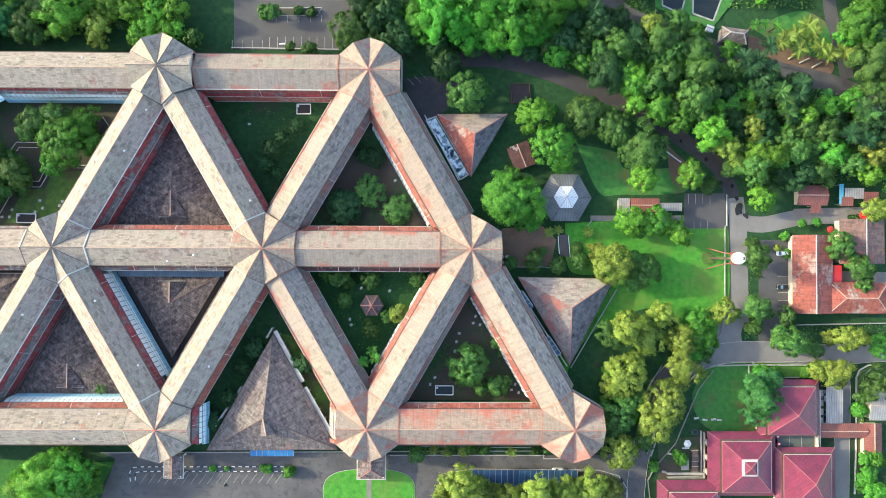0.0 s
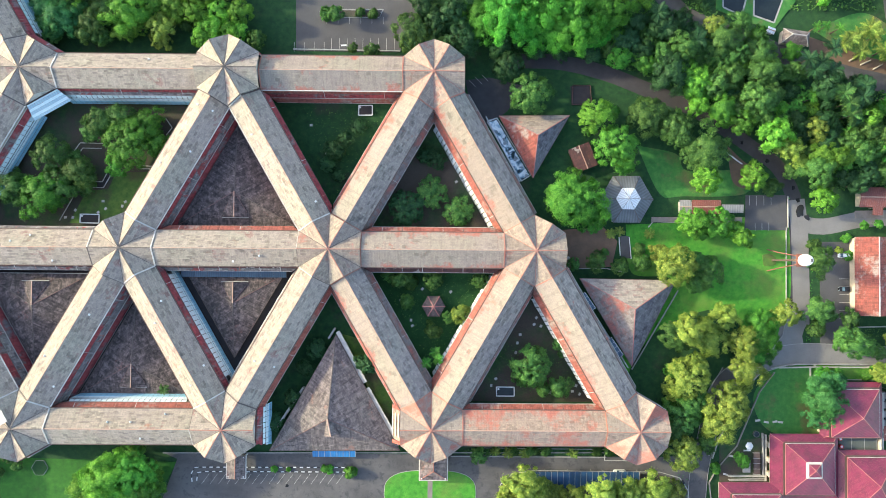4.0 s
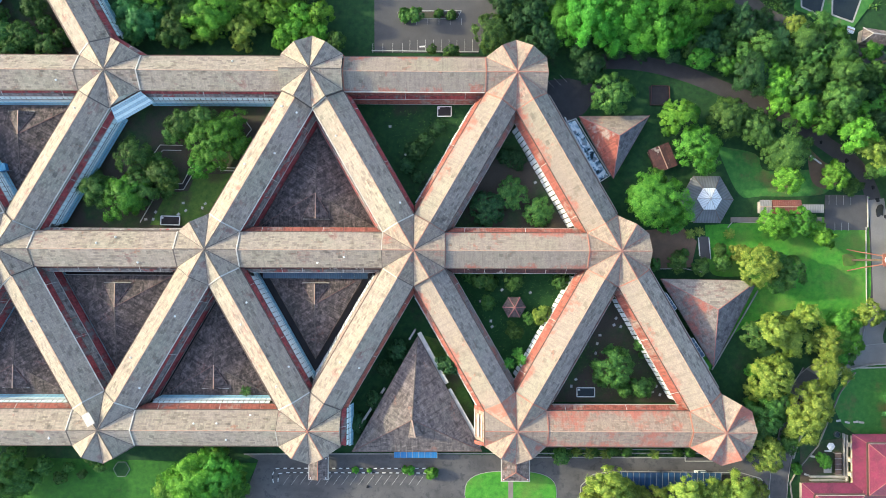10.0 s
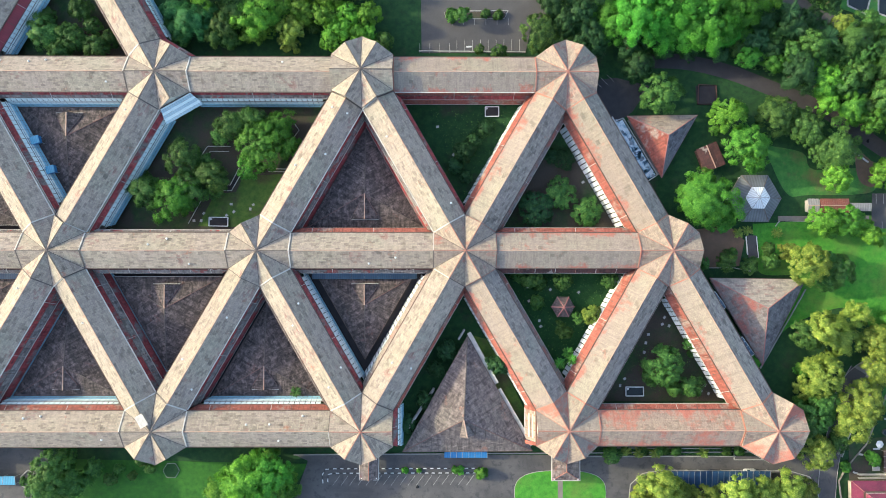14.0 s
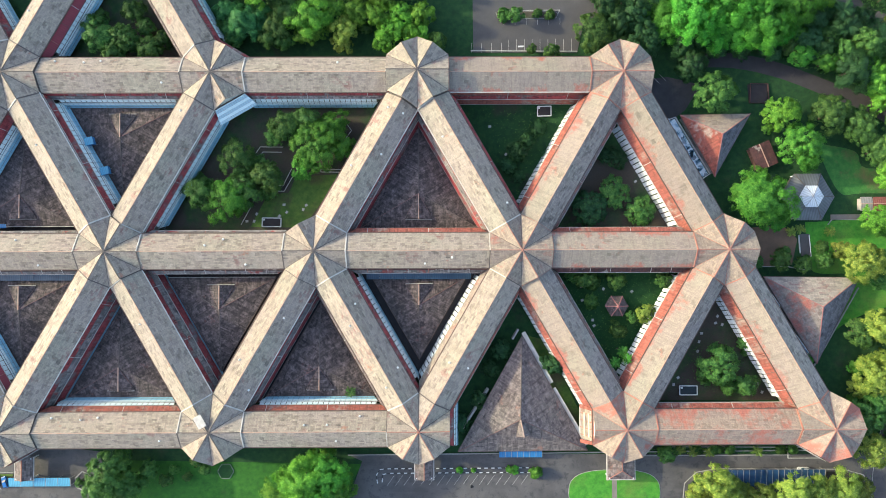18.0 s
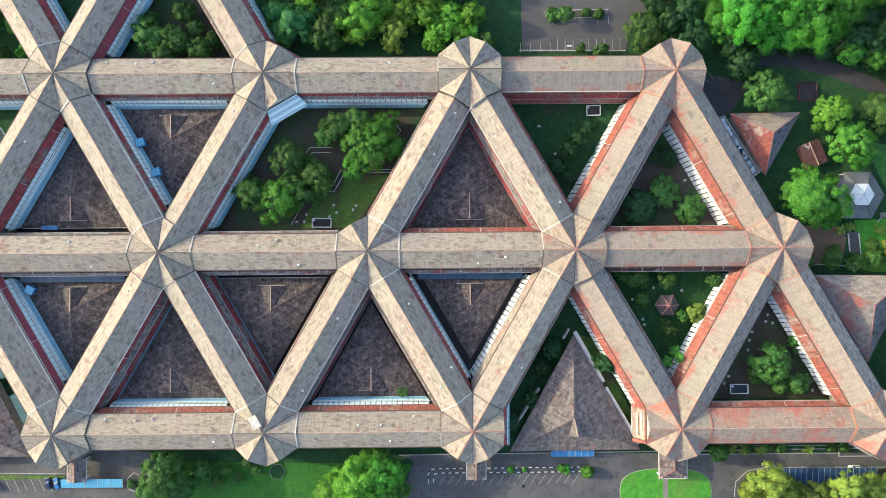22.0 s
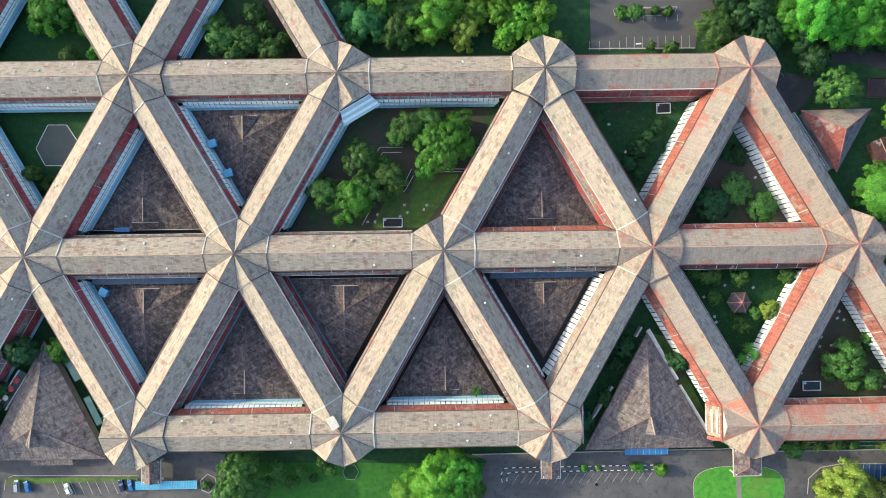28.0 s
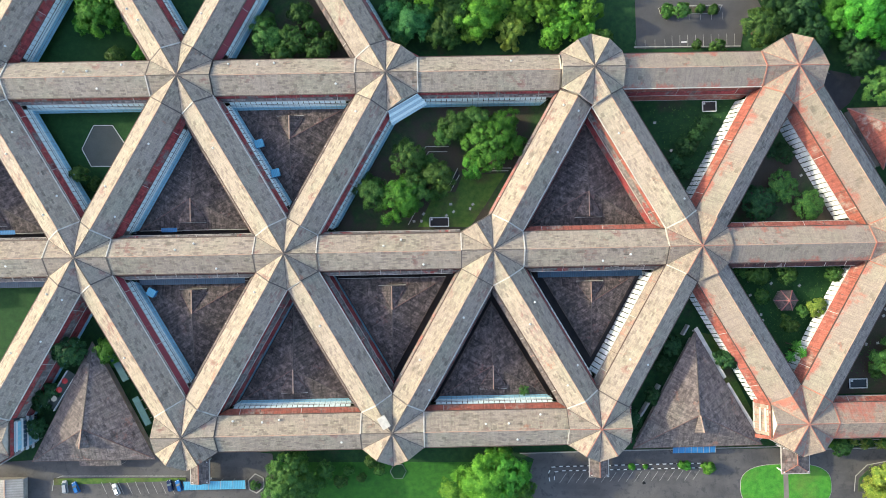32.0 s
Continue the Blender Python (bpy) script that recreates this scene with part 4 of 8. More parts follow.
def tower(n):
    p = xy(n)
    zr = RIDGE + NODES[n] + 0.08
    ze = zr - RISE
    pink = is_pink(n)
    ob = thing("roof_tower", (p.x, p.y, 0), 0, "six-gabled tower roof of " + ("pinkish" if pink else "grey") + " tiles where wings meet", "building", "towers of the triangular lattice")
    apex = (0, 0, zr + 0.35)
    R = 2 * HALF + 0.15
    t = M_TILE_ROSE if pink or n == ("B", 2) else M_TILE
    trng = random.Random(int(p.x) + 3 * int(p.y))
    for k in range(6):
        a = radians(60 * k)
        d = Vector((math.cos(a), math.sin(a), 0))
        s = Vector((-d.y, d.x, 0))
        m = d * (APO + 0.12)
        M = (m.x, m.y, zr)
        for q in (1, -1):
            v = d * (APO + 0.12) + s * (q * (HALF + 0.08))
            part("roof_panel", slab(nb(), [apex, M, (v.x, v.y, ze)], 0.22, d), trng.choice((M_TILE_RUDDY, M_TILE_ROSE, M_TILE_PINK)) if n[0] == "C" and pink else t, ob)
        part("ridge_cap", beam(nb(), apex, M, 0.26, 0.1), M_RIDGE_RED if pink or n in (("B", 2), ("C", 1.5)) else M_RIDGE_DARK, ob)
        v = d * (APO + 0.1) + s * (HALF + 0.05)
        part("valley", beam(nb(), apex, (v.x, v.y, ze), 0.22, 0.05), M_RIDGE_RED if pink else M_RIDGE_DARK, ob)
        g0, g1 = d * (APO - 0.25) - s * (HALF - 0.2), d * (APO - 0.25) + s * (HALF - 0.2)
        b = nb()
        i0 = d * (APO - 0.55)
        fr = [b.verts.new((g0.x, g0.y, ze - 0.3)), b.verts.new((g1.x, g1.y, ze - 0.3)), b.verts.new(((d * (APO - 0.25)).x, (d * (APO - 0.25)).y, zr - 0.35))]
        bk = [b.verts.new(v.co - d * 0.3) for v in fr]
        b.faces.new(fr)
        b.faces.new(bk[::-1])
        for i in range(3):
            b.faces.new((fr[i], bk[i], bk[(i + 1) % 3], fr[(i + 1) % 3]))
        part("gable", b, M_PARAPET, ob)
        if k not in USED[n]:
            kk = [0.268 if (k + s_) % 6 in USED[n] else 0.577 for s_ in (1, -1)]
            side(ob, pose(m.x * 0.99, m.y * 0.99, 0, 0, 0, 60 * k - 90), HALF, kk[0], kk[1], ze, M_TILE_RED if pink else M_TILE_MAROON, pink, k == 0 and n == ("C", 1.5), 1.5 if (k == 0 and n == ("C", 1.5)) or n == ("A", 0.5) else 0.25)
    hexa = [((2 * HALF - 1.2) * math.cos(radians(30 + 60 * i)), (2 * HALF - 1.2) * math.sin(radians(30 + 60 * i))) for i in range(6)]
    part("core_wall", prism(nb(), hexa, 0, ze + 0.2), M_WALL, ob)
    return ob


for n in NODES:
    tower(n)
for a, b in EDGES:
    wing(a, b)


# ---------------------------------------------------------------- low halls in the triangles
def hall(cx, cy, up, r=22.5, eave=2.5, top=5.2, mat=None, label="low triangular hall under a mossy dark tile roof"):
    ob = thing("hall", (cx, cy, 0), 0, label, "hall", "halls between the wings")
    P = tri_pts(0, 0, r, up)
    Q = tri_pts(0, 0, r - 1.4, up)
    t = mat or M_TILE_DARK
    for i in range(3):
        a, b = P[i], P[(i + 1) % 3]
        part("roof_slope", slab(nb(), [(*a, eave), (*b, eave), (0, 0, top)], 0.2, (b[0] - a[0], b[1] - a[1], 0)), t, ob)
        part("ridge_cap", beam(nb(), (*a, eave), (0, 0, top), 0.28, 0.08), M_RIDGE_HALL if (int(cx) + i) % 2 else M_RIDGE_DARK, ob)
        part("eaves_gutter", beam(nb(), (*a, eave - 0.1), (*b, eave - 0.1), 0.25, 0.12), M_PARAPET if abs(a[1] - b[1]) < 1 else M_GUTTER, ob)
    part("wall", prism(nb(), Q, 0, eave - 0.15), M_WALL, ob)
    s = -1 if up else 1
    y1 = s * r * 0.375
    zt = top + 0.12
    wd = 5.2
    for q in (-1, 1):
        part("dormer_slope", slab(nb(), [(0, s * 0.4, zt), (0, y1, zt), (q * wd, y1, zt - 1.75)], 0.12, (0, 1, 0)), t, ob)
        part("valley", beam(nb(), (0, s * 0.4, zt - 0.1), (q * wd * 0.82, y1 * 0.82, zt - 1.52), 0.3, 0.1), M_RIDGE_HALL, ob)
    b = nb()
    fr = [b.verts.new((-wd + 0.9, y1 - s * 0.3, zt - 1.7)), b.verts.new((wd - 0.9, y1 - s * 0.3, zt - 1.7)), b.verts.new((0, y1 - s * 0.3, zt - 0.25))]
    bk = [b.verts.new(v.co - Vector((0, s * 0.25, 0))) for v in fr]
    b.faces.new(fr)
    b.faces.new(bk[::-1])
    for i in range(3):
        b.faces.new((fr[i], bk[i], bk[(i + 1) % 3], fr[(i + 1) % 3]))
    part("dormer_gable", b, M_BRICK, ob)
    part("dormer_ridge", beam(nb(), (0, 0, zt), (0, y1, zt), 0.35, 0.12), M_RIDGE, ob)
    part("dormer_gutter", beam(nb(), (-wd + 0.3, y1 + s * 0.2, zt - 1.9), (wd - 0.3, y1 + s * 0.2, zt - 1.9), 0.24, 0.12), M_PARAPET, ob)
    return ob


HALLS = ((1.5, 1, True, M_TILE_DARK), (-0.5, 1, True, M_TILE_DARK), (-1.5, 1, True, M_TILE_DARK), (0, 1, False, M_TILE_DARK), (1.5, 0, False, M_TILE_DARK), (0.5, 0, False, M_TILE_DARK),
         (-0.5, 0, False, M_TILE_DARK), (1, 0, True, M_TILE_DARK), (0, 0, True, M_TILE_DARK))
for k, r, up, mt in HALLS:
    cy = ROW * r + (-ROW * 2 / 3 if up else -ROW / 3)
    # near-black sheet puts the darkness of the gap round the hall into colour
    patch("courtyard_paving", tri_pts(S * k, cy, 28, up), M_DARKPAVE, "near-black paving round the low hall, gap darkness in its colour", "paving")
    small = (k, r) == (1.5, 0)
    hall(S * k, cy + (1.2 if small else 0), up, {(1.5, 0): 20.0, (1.5, 1): 24.6}.get((k, r), 22.8), mat=mt)


def big_hall(name, P, apex, eave, top, label, mat, dormer, faces=None):
    ob = thing(name, (apex[0], apex[1], 0), 0, label, "hall")
    P = [(x - apex[0], y - apex[1]) for x, y in P]
    c = Vector((sum(p[0] for p in P) / 3, sum(p[1] for p in P) / 3))
    for i in range(3):
        a, b = P[i], P[(i + 1) % 3]
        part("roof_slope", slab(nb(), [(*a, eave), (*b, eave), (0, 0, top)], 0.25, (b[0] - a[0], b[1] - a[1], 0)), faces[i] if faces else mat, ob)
        part("ridge_cap", beam(nb(), (*a, eave), (0, 0, top), 0.28, 0.1), M_HIP if mat is not M_TILE_BROWN else (M_RIDGE_HALL if i else M_RIDGE_DARK), ob)
        part("eaves_gutter", beam(nb(), (*a, eave - 0.15), (*b, eave - 0.15), 0.3, 0.12), M_GUTTER, ob)
    part("wall", prism(nb(), [tuple(c + (Vector(p) - c) * 0.90) for p in P], 0, eave - 0.1), M_WALL, ob)
    if dormer:
        dx, dy = dormer
        zt = top + 0.5
        n = Vector((-dy, dx, 0)).normalized()
        e = Vector((dx, dy, 0))
        for q in (-1, 1):
            w0, w1 = n * (q * 0.4), n * (q * 2.6)
            part("dormer_slope", slab(nb(), [(0, 0, zt), (*e.xy, zt), ((e + w1).x, (e + w1).y, zt - 2.0), (w0.x, w0.y, zt - 0.5)], 0.15, e), mat, ob)
        b = nb()
        f = e * 0.93
        slab(b, [((f - n * 2.3).x, (f - n * 2.3).y, zt - 1.8), ((f + n * 2.3).x, (f + n * 2.3).y, zt - 1.8), ((f + n * 0.1).x, (f + n * 0.1).y, zt - 0.25), ((f - n * 0.1).x, (f - n * 0.1).y, zt - 0.25)], 0.2)
        part("dormer_gable", b, M_RIDGE, ob)
        part("dormer_ridge", beam(nb(), (0, 0, zt), (*e.xy, zt), 0.4, 0.14), M_RIDGE, ob)
    return ob


big_hall("entrance_hall", [(145.3, -30.9), (121.9, -72.4), (168.6, -72.1)], (143.7, -59.4), 5.0, 10.9, "large hipped hall with brown tile roof and a dormer", M_TILE_BROWN, (1.2, -6.0))
big_hall("west_hall", [(-71.8, -30.2), (-93.6, -72.5), (-49.7, -72.5)], (-72.7, -60.0), 5.0, 10.0, "large hipped hall with brown tile roof and a dormer", M_TILE_BROWN, (-0.8, -6.5))
# faces north, east, west; the east tile colour carries the shade
big_hall("east_hall", [(203.9, 49.4), (229.7, 49.8), (216.4, 26.7)], (217.5, 41.6), 4.0, 8.0, "small triangular hall with red and grey tile roof", M_TILE_MIX, None, (M_TILE_ROSE, M_TILE_SHADE_FACE, M_TILE_HOUSE))
big_hall("garden_hall", [(233.7, -9.9), (268.8, -10.4), (252.7, -41.7)], (252.4, -20.6), 4.0, 8.5, "triangular hall with grey and red tile roof", M_TILE_MIX, None, (M_TILE, M_TILE_SHADE_FACE, M_TILE_MIX))


# ---------------------------------------------------------------- trees
def leaf_sheet(centres, normals, size, rng):
    """many small leaf sprays, a triangle each, as one mesh's vertices and faces"""
    n = len(centres)
    t = rng.normal(size=(n, 3))
    t -= normals * np.sum(t * normals, axis=1)[:, None]
    t /= np.linalg.norm(t, axis=1)[:, None] + 1e-9
    s = np.cross(normals, t)
    L = (size * rng.uniform(0.65, 1.4, n))[:, None]
    W = L * rng.uniform(0.5, 0.85, n)[:, None]
    v = np.empty((n, 3, 3))
    v[:, 0] = centres + t * L - normals * L * 0.3
    v[:, 1] = centres - t * L * 0.7 + s * W
    v[:, 2] = centres - t * L * 0.7 - s * W
    f = np.arange(n * 3).reshape(n, 3)
    return v.reshape(-1, 3), f


def mesh_of(name, v, f, mat):
    me = bpy.data.meshes.new(name)
    me.from_pydata([tuple(p) for p in v.tolist()], [], f.tolist())
    me.materials.append(mat)
    return me


# style: height over radius, bough size, wave of the outline, spread of the boughs in depth
CROWNS = {"dome": (0.80, 0.26, 0.085, 0.45, 0.86), "spread": (0.74, 0.34, 0.125, 1.0, 0.66), "canopy": (0.46, 0.55, 0.075, 0.9, 0.80)}


def crown_mesh(R, seed, mat, style):
    """boughs of uneven size on a dome with a wavy outline, each a flattened clump of leaf sprays, with gaps between"""
    rng = np.random.default_rng(seed)
    high, r0, r1, wave, deep = CROWNS[style]
    rb = r0 + r1 * R
    nl = int(1.25 * (R / rb) ** 2) + 8
    ph = rng.uniform(0, 6.28, 4)
    cs, rs = [], []
    for i in range(nl):
        sz = 1.0 - 1.16 * (i + 0.5) / nl
        a = i * 2.39996 + rng.uniform(-0.5, 0.5)
        ce = math.sqrt(max(0.0, 1 - sz * sz))
        out = 1 + wave * (0.10 * math.sin(2 * a + ph[0]) + 0.09 * math.sin(3 * a + ph[1]) + 0.07 * math.sin(5 * a + ph[2]) + 0.05 * math.sin(8 * a + ph[3]))
        k = R * out * rng.uniform(deep, 1.02) * 0.95
        cs.append((k * ce * math.cos(a), k * ce * math.sin(a), k * high * sz))
        rs.append(rb * min(1.9, rng.lognormal(0.0, 0.34)))
    cs, rs = np.array(cs), np.array(rs)
    total = 420 + 680 * R + 100 * R * R
    per = np.maximum(10, (0.86 * total * rs ** 2 / np.sum(rs ** 2))).astype(int)
    C, N = [], []
    for c, r, k in zip(cs, rs, per):
        axis = c / (np.linalg.norm(c) + 1e-6)
        d = rng.normal(size=(k, 3)) + axis * 0.75
        d[:, 2] += 0.35
        d /= np.linalg.norm(d, axis=1)[:, None]
        C.append(c + d * r * (rng.uniform(0.35, 1.0, k) ** 0.5 * rng.choice((1.0, 1.0, 1.0, 1.35), k))[:, None] * np.array((1, 1, 0.72)))
        nn = d * 0.8 + axis * 0.55 + rng.normal(size=(k, 3)) * 0.27
        N.append(nn / np.linalg.norm(nn, axis=1)[:, None])
    # sparse inner leaves
    k = int(0.14 * total)
    d = rng.normal(size=(k, 3))
    d[:, 2] = np.abs(d[:, 2])
    d /= np.linalg.norm(d, axis=1)[:, None]
    C.append(d * R * rng.uniform(0.3, 0.66, k)[:, None] * np.array((1, 1, high)))
    N.append(d)
    C, N = np.concatenate(C), np.concatenate(N)
    v, f = leaf_sheet(C, N, 0.225 + 0.006 * R, rng)
    return mesh_of("crown", v, f, mat)


def trunk_mesh(R, h, seed):
    rng = random.Random(seed)
    b = nb()
    tube(b, (0, 0, -0.3), (0.1, 0, h * 0.75), 0.05 * R + 0.08, 0.035 * R + 0.05, 8)
    for i in range(5):
        a = i * 1.257 + rng.uniform(-0.3, 0.3)
        tube(b, (0.1, 0, h * 0.72), (R * 0.55 * math.cos(a), R * 0.55 * math.sin(a), h + R * rng.uniform(0.15, 0.35)), 0.03 * R + 0.03, 0.015, 6)
    tube(b, (0.1, 0, h * 0.7), (0, 0, h + R * 0.5), 0.03 * R + 0.04, 0.02, 6)
    return b


PROTO = {}
SIZES = (1.2, 2.2, 3.6, 5.2, 7.2, 10.0)
WORDS = {"bright": "bright green", "mid": "green", "dark": "dark green", "olive": "yellow-green", "sea": "blue-green", "lime": "vivid green", "fresh": "fresh light green"}


def tree(x, y, R, colour, rng, group="garden trees", z=0.0, wood=False, shape="", tall=1.0):
    base = min(SIZES, key=lambda s: abs(math.log(s / R)))
    kind = "shrub" if base < 2 else ("woodland_tree" if wood else "tree")
    style = rng.choice({"olive": ("spread", "spread", "dome"), "bright": ("spread", "canopy", "dome"), "mid": ("dome", "spread", "spread"), "dark": ("dome", "spread", "canopy"), "sea": ("spread",), "lime": ("canopy", "canopy", "spread"), "fresh": ("spread", "spread", "dome")}[colour])
    if base < 3 or shape:
        style = shape or "dome"
    key = (base, colour, style, rng.randrange(2), kind)
    k = R / base
    m = Matrix.Translation((x, y, z)) @ Matrix.Rotation(rng.uniform(0, 6.28), 4, 'Z') @ Matrix.Diagonal((k * rng.uniform(0.92, 1.1), k * rng.uniform(0.92, 1.1), k * rng.uniform(0.9, 1.15) * tall, 1))
    if key in PROTO:
        ob = copy_thing(PROTO[key], m)
    else:
        seed = int(base * 10) + 7 * key[3] + 31 * len(style) + len(colour)
        h = base * 0.25 + 0.2 if kind == "shrub" else base * (1.0 if style == "canopy" else 0.75) + (2.2 if wood else 1.2)
        ob = new(kind)
        ob.matrix_basis = m
        part("stem" if kind == "shrub" else "trunk", trunk_mesh(base, h, seed), M_BARK, ob)
        cr = new("crown", crown_mesh(base, seed, LEAF[colour], style))
        cr.parent = ob
        cr.location = (0, 0, h)
        PROTO[key] = ob
    tagged(ob, {"shrub": "rounded %s shrub growing in the grounds", "tree": "broad-crowned %s leafy tree growing in the grounds", "woodland_tree": "leafy %s tree in the dense wood"}[kind] % WORDS[colour], "shrub" if kind == "shrub" else "tree", "shrubs in the grounds" if kind == "shrub" else group)
    return ob


trng = random.Random(5)
PLACED = []


def plant(rows, colour, group="garden trees", shape="", tall=1.0):
    for x, y, R in rows:
        tree(x, y, R, colour, trng, group, 0.0, False, shape, tall)
        PLACED.append((x, y, R))


# north of the building
plant([(214.8, 56.8, 6.9), (171.6, 79.0, 6.9)], "mid", shape="dome")
plant([(189.6, 77.0, 6.9), (207.1, 66.4, 5.6), (186.5, 85.3, 5.5), (180.5, 82.5, 4.6)], "dark", shape="dome")
plant([(207.0, 84.5, 10.1), (219.3, 86.7, 9.1), (230.6, 81.7, 10.5), (241.9, 86.5, 8.5), (196.0, 86.0, 7.0), (223.4, 78.5, 7.3), (214.0, 79.0, 7.4), (235.8, 78.0, 5.2), (199.5, 81.0, 7.4), (240.5, 81.0, 5.6)], "lime")
plant([(205.0, 75.4, 5.0), (217.0, 73.6, 3.8), (226.0, 72.6, 3.2), (238.0, 72.4, 3.6)], "dark")
plant([(246.1, 78.7, 4.4)], "bright")
plant([(143.6, 86.3, 2.8), (152.2, 88.3, 1.6), (157.0, 87.8, 1.6), (149.9, 74.5, 1.8), (157.2, 73.3, 3.0), (140.0, 87.6, 1.6)], "mid")
plant([(46.0, 82.8, 6.4), (41.1, 80.4, 4.4), (51.4, 86.3, 5.2), (38.0, 87.5, 5.0)], "sea")
plant([(40.1, 77.3, 3.2), (57.5, 81.6, 5.2), (58.6, 77.0, 3.6), (53.4, 78.4, 3.8), (60.7, 87.3, 5.2), (35.0, 82.5, 3.6)], "mid")
plant([(69.4, 84.3, 7.2), (66.9, 79.2, 4.8), (71.4, 81.3, 4.4), (86.2, 87.3, 5.8), (77.5, 88.3, 5.4)], "fresh")
plant([(81.0, 79.6, 5.2), (80.2, 75.9, 3.6)], "olive")
plant([(98.9, 80.4, 5.4), (95.6, 76.5, 3.6), (102.0, 86.4, 5.4), (109.5, 85.9, 5.6), (93.4, 86.0, 5.2), (104.8, 79.1, 4.0), (109.0, 79.6, 3.4)], "fresh")
plant([(115.0, 76.5, 3.6), (88.3, 82.0, 3.0)], "mid")
# garden east of the building
plant([(239.0, 48.7, 6.8), (296.0, 27.6, 5.1), (278.7, 26.4, 5.3), (322.4, 19.5, 5.5)], "fresh")
plant([(245.7, 37.1, 7.7), (250.3, 32.4, 4.0), (230.8, 18.5, 9.7), (225.3, 19.9, 6.1), (237.0, 13.9, 5.7), (230.8, 25.5, 5.3), (238.0, 10.8, 4.4), (236.5, 44.5, 2.0)], "bright")
plant([(274.2, 11.0, 6.2), (292.5, 5.9, 4.2), (290.0, 8.2, 3.0)], "fresh")
plant([(283.6, 10.6, 5.4), (278.2, 7.6, 3.2)], "bright")
plant([(257.4, 48.9, 7.3), (266.3, 44.9, 6.1), (279.1, 36.7, 7.8), (269.4, 43.0, 4.6), (304.2, 24.1, 4.0), (275.0, 35.7, 4.8), (312.1, 30.2, 3.2)], "mid")
plant([(239.1, -3.9, 3.6), (248.3, -5.5, 3.4), (256.5, -3.8, 3.4), (242.9, -0.4, 2.0), (255.4, 0.7, 1.8), (231.4, -4.6, 1.8)], "mid")
plant([(308.9, -22.0, 4.4), (349.0, -44.3, 5.3), (344.9, -42.9, 3.2), (353.2, -31.6, 4.8), (348.1, -31.6, 2.8), (342.8, -43.7, 2.4)], "olive")
plant([(320.2, -20.5, 5.5), (331.5, -32.7, 5.7), (319.5, -2.7, 5.1), (320.2, -27.6, 3.6), (360.5, -31.6, 3.6), (343.3, -36.2, 3.2), (320.3, 3.1, 2.8), (328.7, -32.3, 2.4), (331.6, -23.5, 2.6)], "mid")
plant([(351.3, 2.5, 4.8), (358.0, -5.8, 4.6), (361.0, -11.8, 4.2)], "mid")
plant([(333.7, 5.8, 1.6), (334.3, -0.7, 1.6), (361.2, -58.6, 1.6), (339.4, 10.4, 1.8), (344.7, 10.9, 1.8)], "bright")
plant([(364.5, -47.9, 7.2), (361.4, -53.0, 3.6)], "mid")
plant([(364.9, 15.3, 4.4), (331.0, 1.1, 1.2), (358.5, 7.6, 1.6)], "olive")
plant([(324.5, -43.7, 2.0), (328.7, -44.1, 2.0), (343.4, -43.7, 1.6), (360.2, -84.6, 2.8), (362.1, -82.0, 2.0), (361.2, -75.5, 2.8)], "bright")
plant([(272.6, -27.2, 6.1), (280.1, -31.6, 6.6), (285.8, -23.2, 5.3), (291.8, -32.1, 5.5), (293.2, -42.6, 6.6), (271.7, -45.0, 7.4), (275.9, -40.0, 4.5), (285.8, -54.4, 7.4), (282.9, -60.5, 7.0), (289.8, -49.9, 5.3), (270.1, -72.1, 6.4), (267.7, -50.2, 4.5), (305.2, -23.8, 3.5), (266.8, -4.6, 7.0), (262.9, -0.6, 3.6)], "olive")
plant([(299.3, -25.3, 4.9), (300.0, -31.7, 5.3), (297.2, -37.0, 4.1), (268.3, -42.9, 2.9), (266.3, -55.2, 2.9), (273.5, -71.1, 2.9), (266.6, -43.7, 1.8), (297.3, -23.9, 2.9)], "bright")
plant([(267.4, -30.2, 5.3), (270.2, -58.8, 6.1), (267.4, -63.1, 5.3), (274.9, -55.3, 4.5), (279.5, -68.9, 3.3), (279.6, -7.4, 4.6), (276.1, -11.6, 4.1), (274.9, -4.4, 4.5), (302.2, -38.2, 3.3)], "mid")
plant([(320.4, -52.3, 7.4), (319.3, -48.4, 4.9), (326.2, -59.7, 4.9), (319.9, -59.8, 4.5), (324.8, -46.5, 4.1)], "sea")
# along the forecourt
plant([(68.2, -80.7, 9.7), (75.2, -84.7, 8.1), (61.3, -86.7, 7.3), (73.1, -75.7, 5.7), (79.2, -81.7, 4.8)], "fresh", shape="spread")
plant([(212.9, -83.7, 7.7), (219.0, -86.3, 5.3), (207.9, -87.7, 4.4), (260.7, -85.1, 6.5), (267.8, -86.3, 4.8), (254.6, -86.7, 5.3), (257.6, -88.7, 5.3)], "olive")
plant([(222.1, -88.3, 4.0), (240.3, -86.3, 6.1), (250.5, -85.9, 5.3), (231.2, -88.7, 4.4), (226.1, -87.9, 3.6), (245.4, -88.7, 4.4)], "olive")
plant([(74.7, -80.0, 9.3), (68.5, -84.2, 6.9), (79.6, -85.5, 6.5), (72.7, -74.7, 5.3)], "bright", shape="dome")
plant([(-1.0, -78.4, 7.3), (-4.1, -83.7, 5.7), (4.0, -82.9, 4.8), (1.1, -73.8, 3.6)], "mid")
plant([(10.9, -78.0, 2.4), (19.1, -79.0, 2.2), (27.3, -75.7, 2.8), (30.2, -78.9, 2.4), (16.1, -82.7, 2.8), (23.6, -81.8, 2.0), (6.1, -82.0, 2.0), (-14.9, -83.6, 2.1)], "mid")
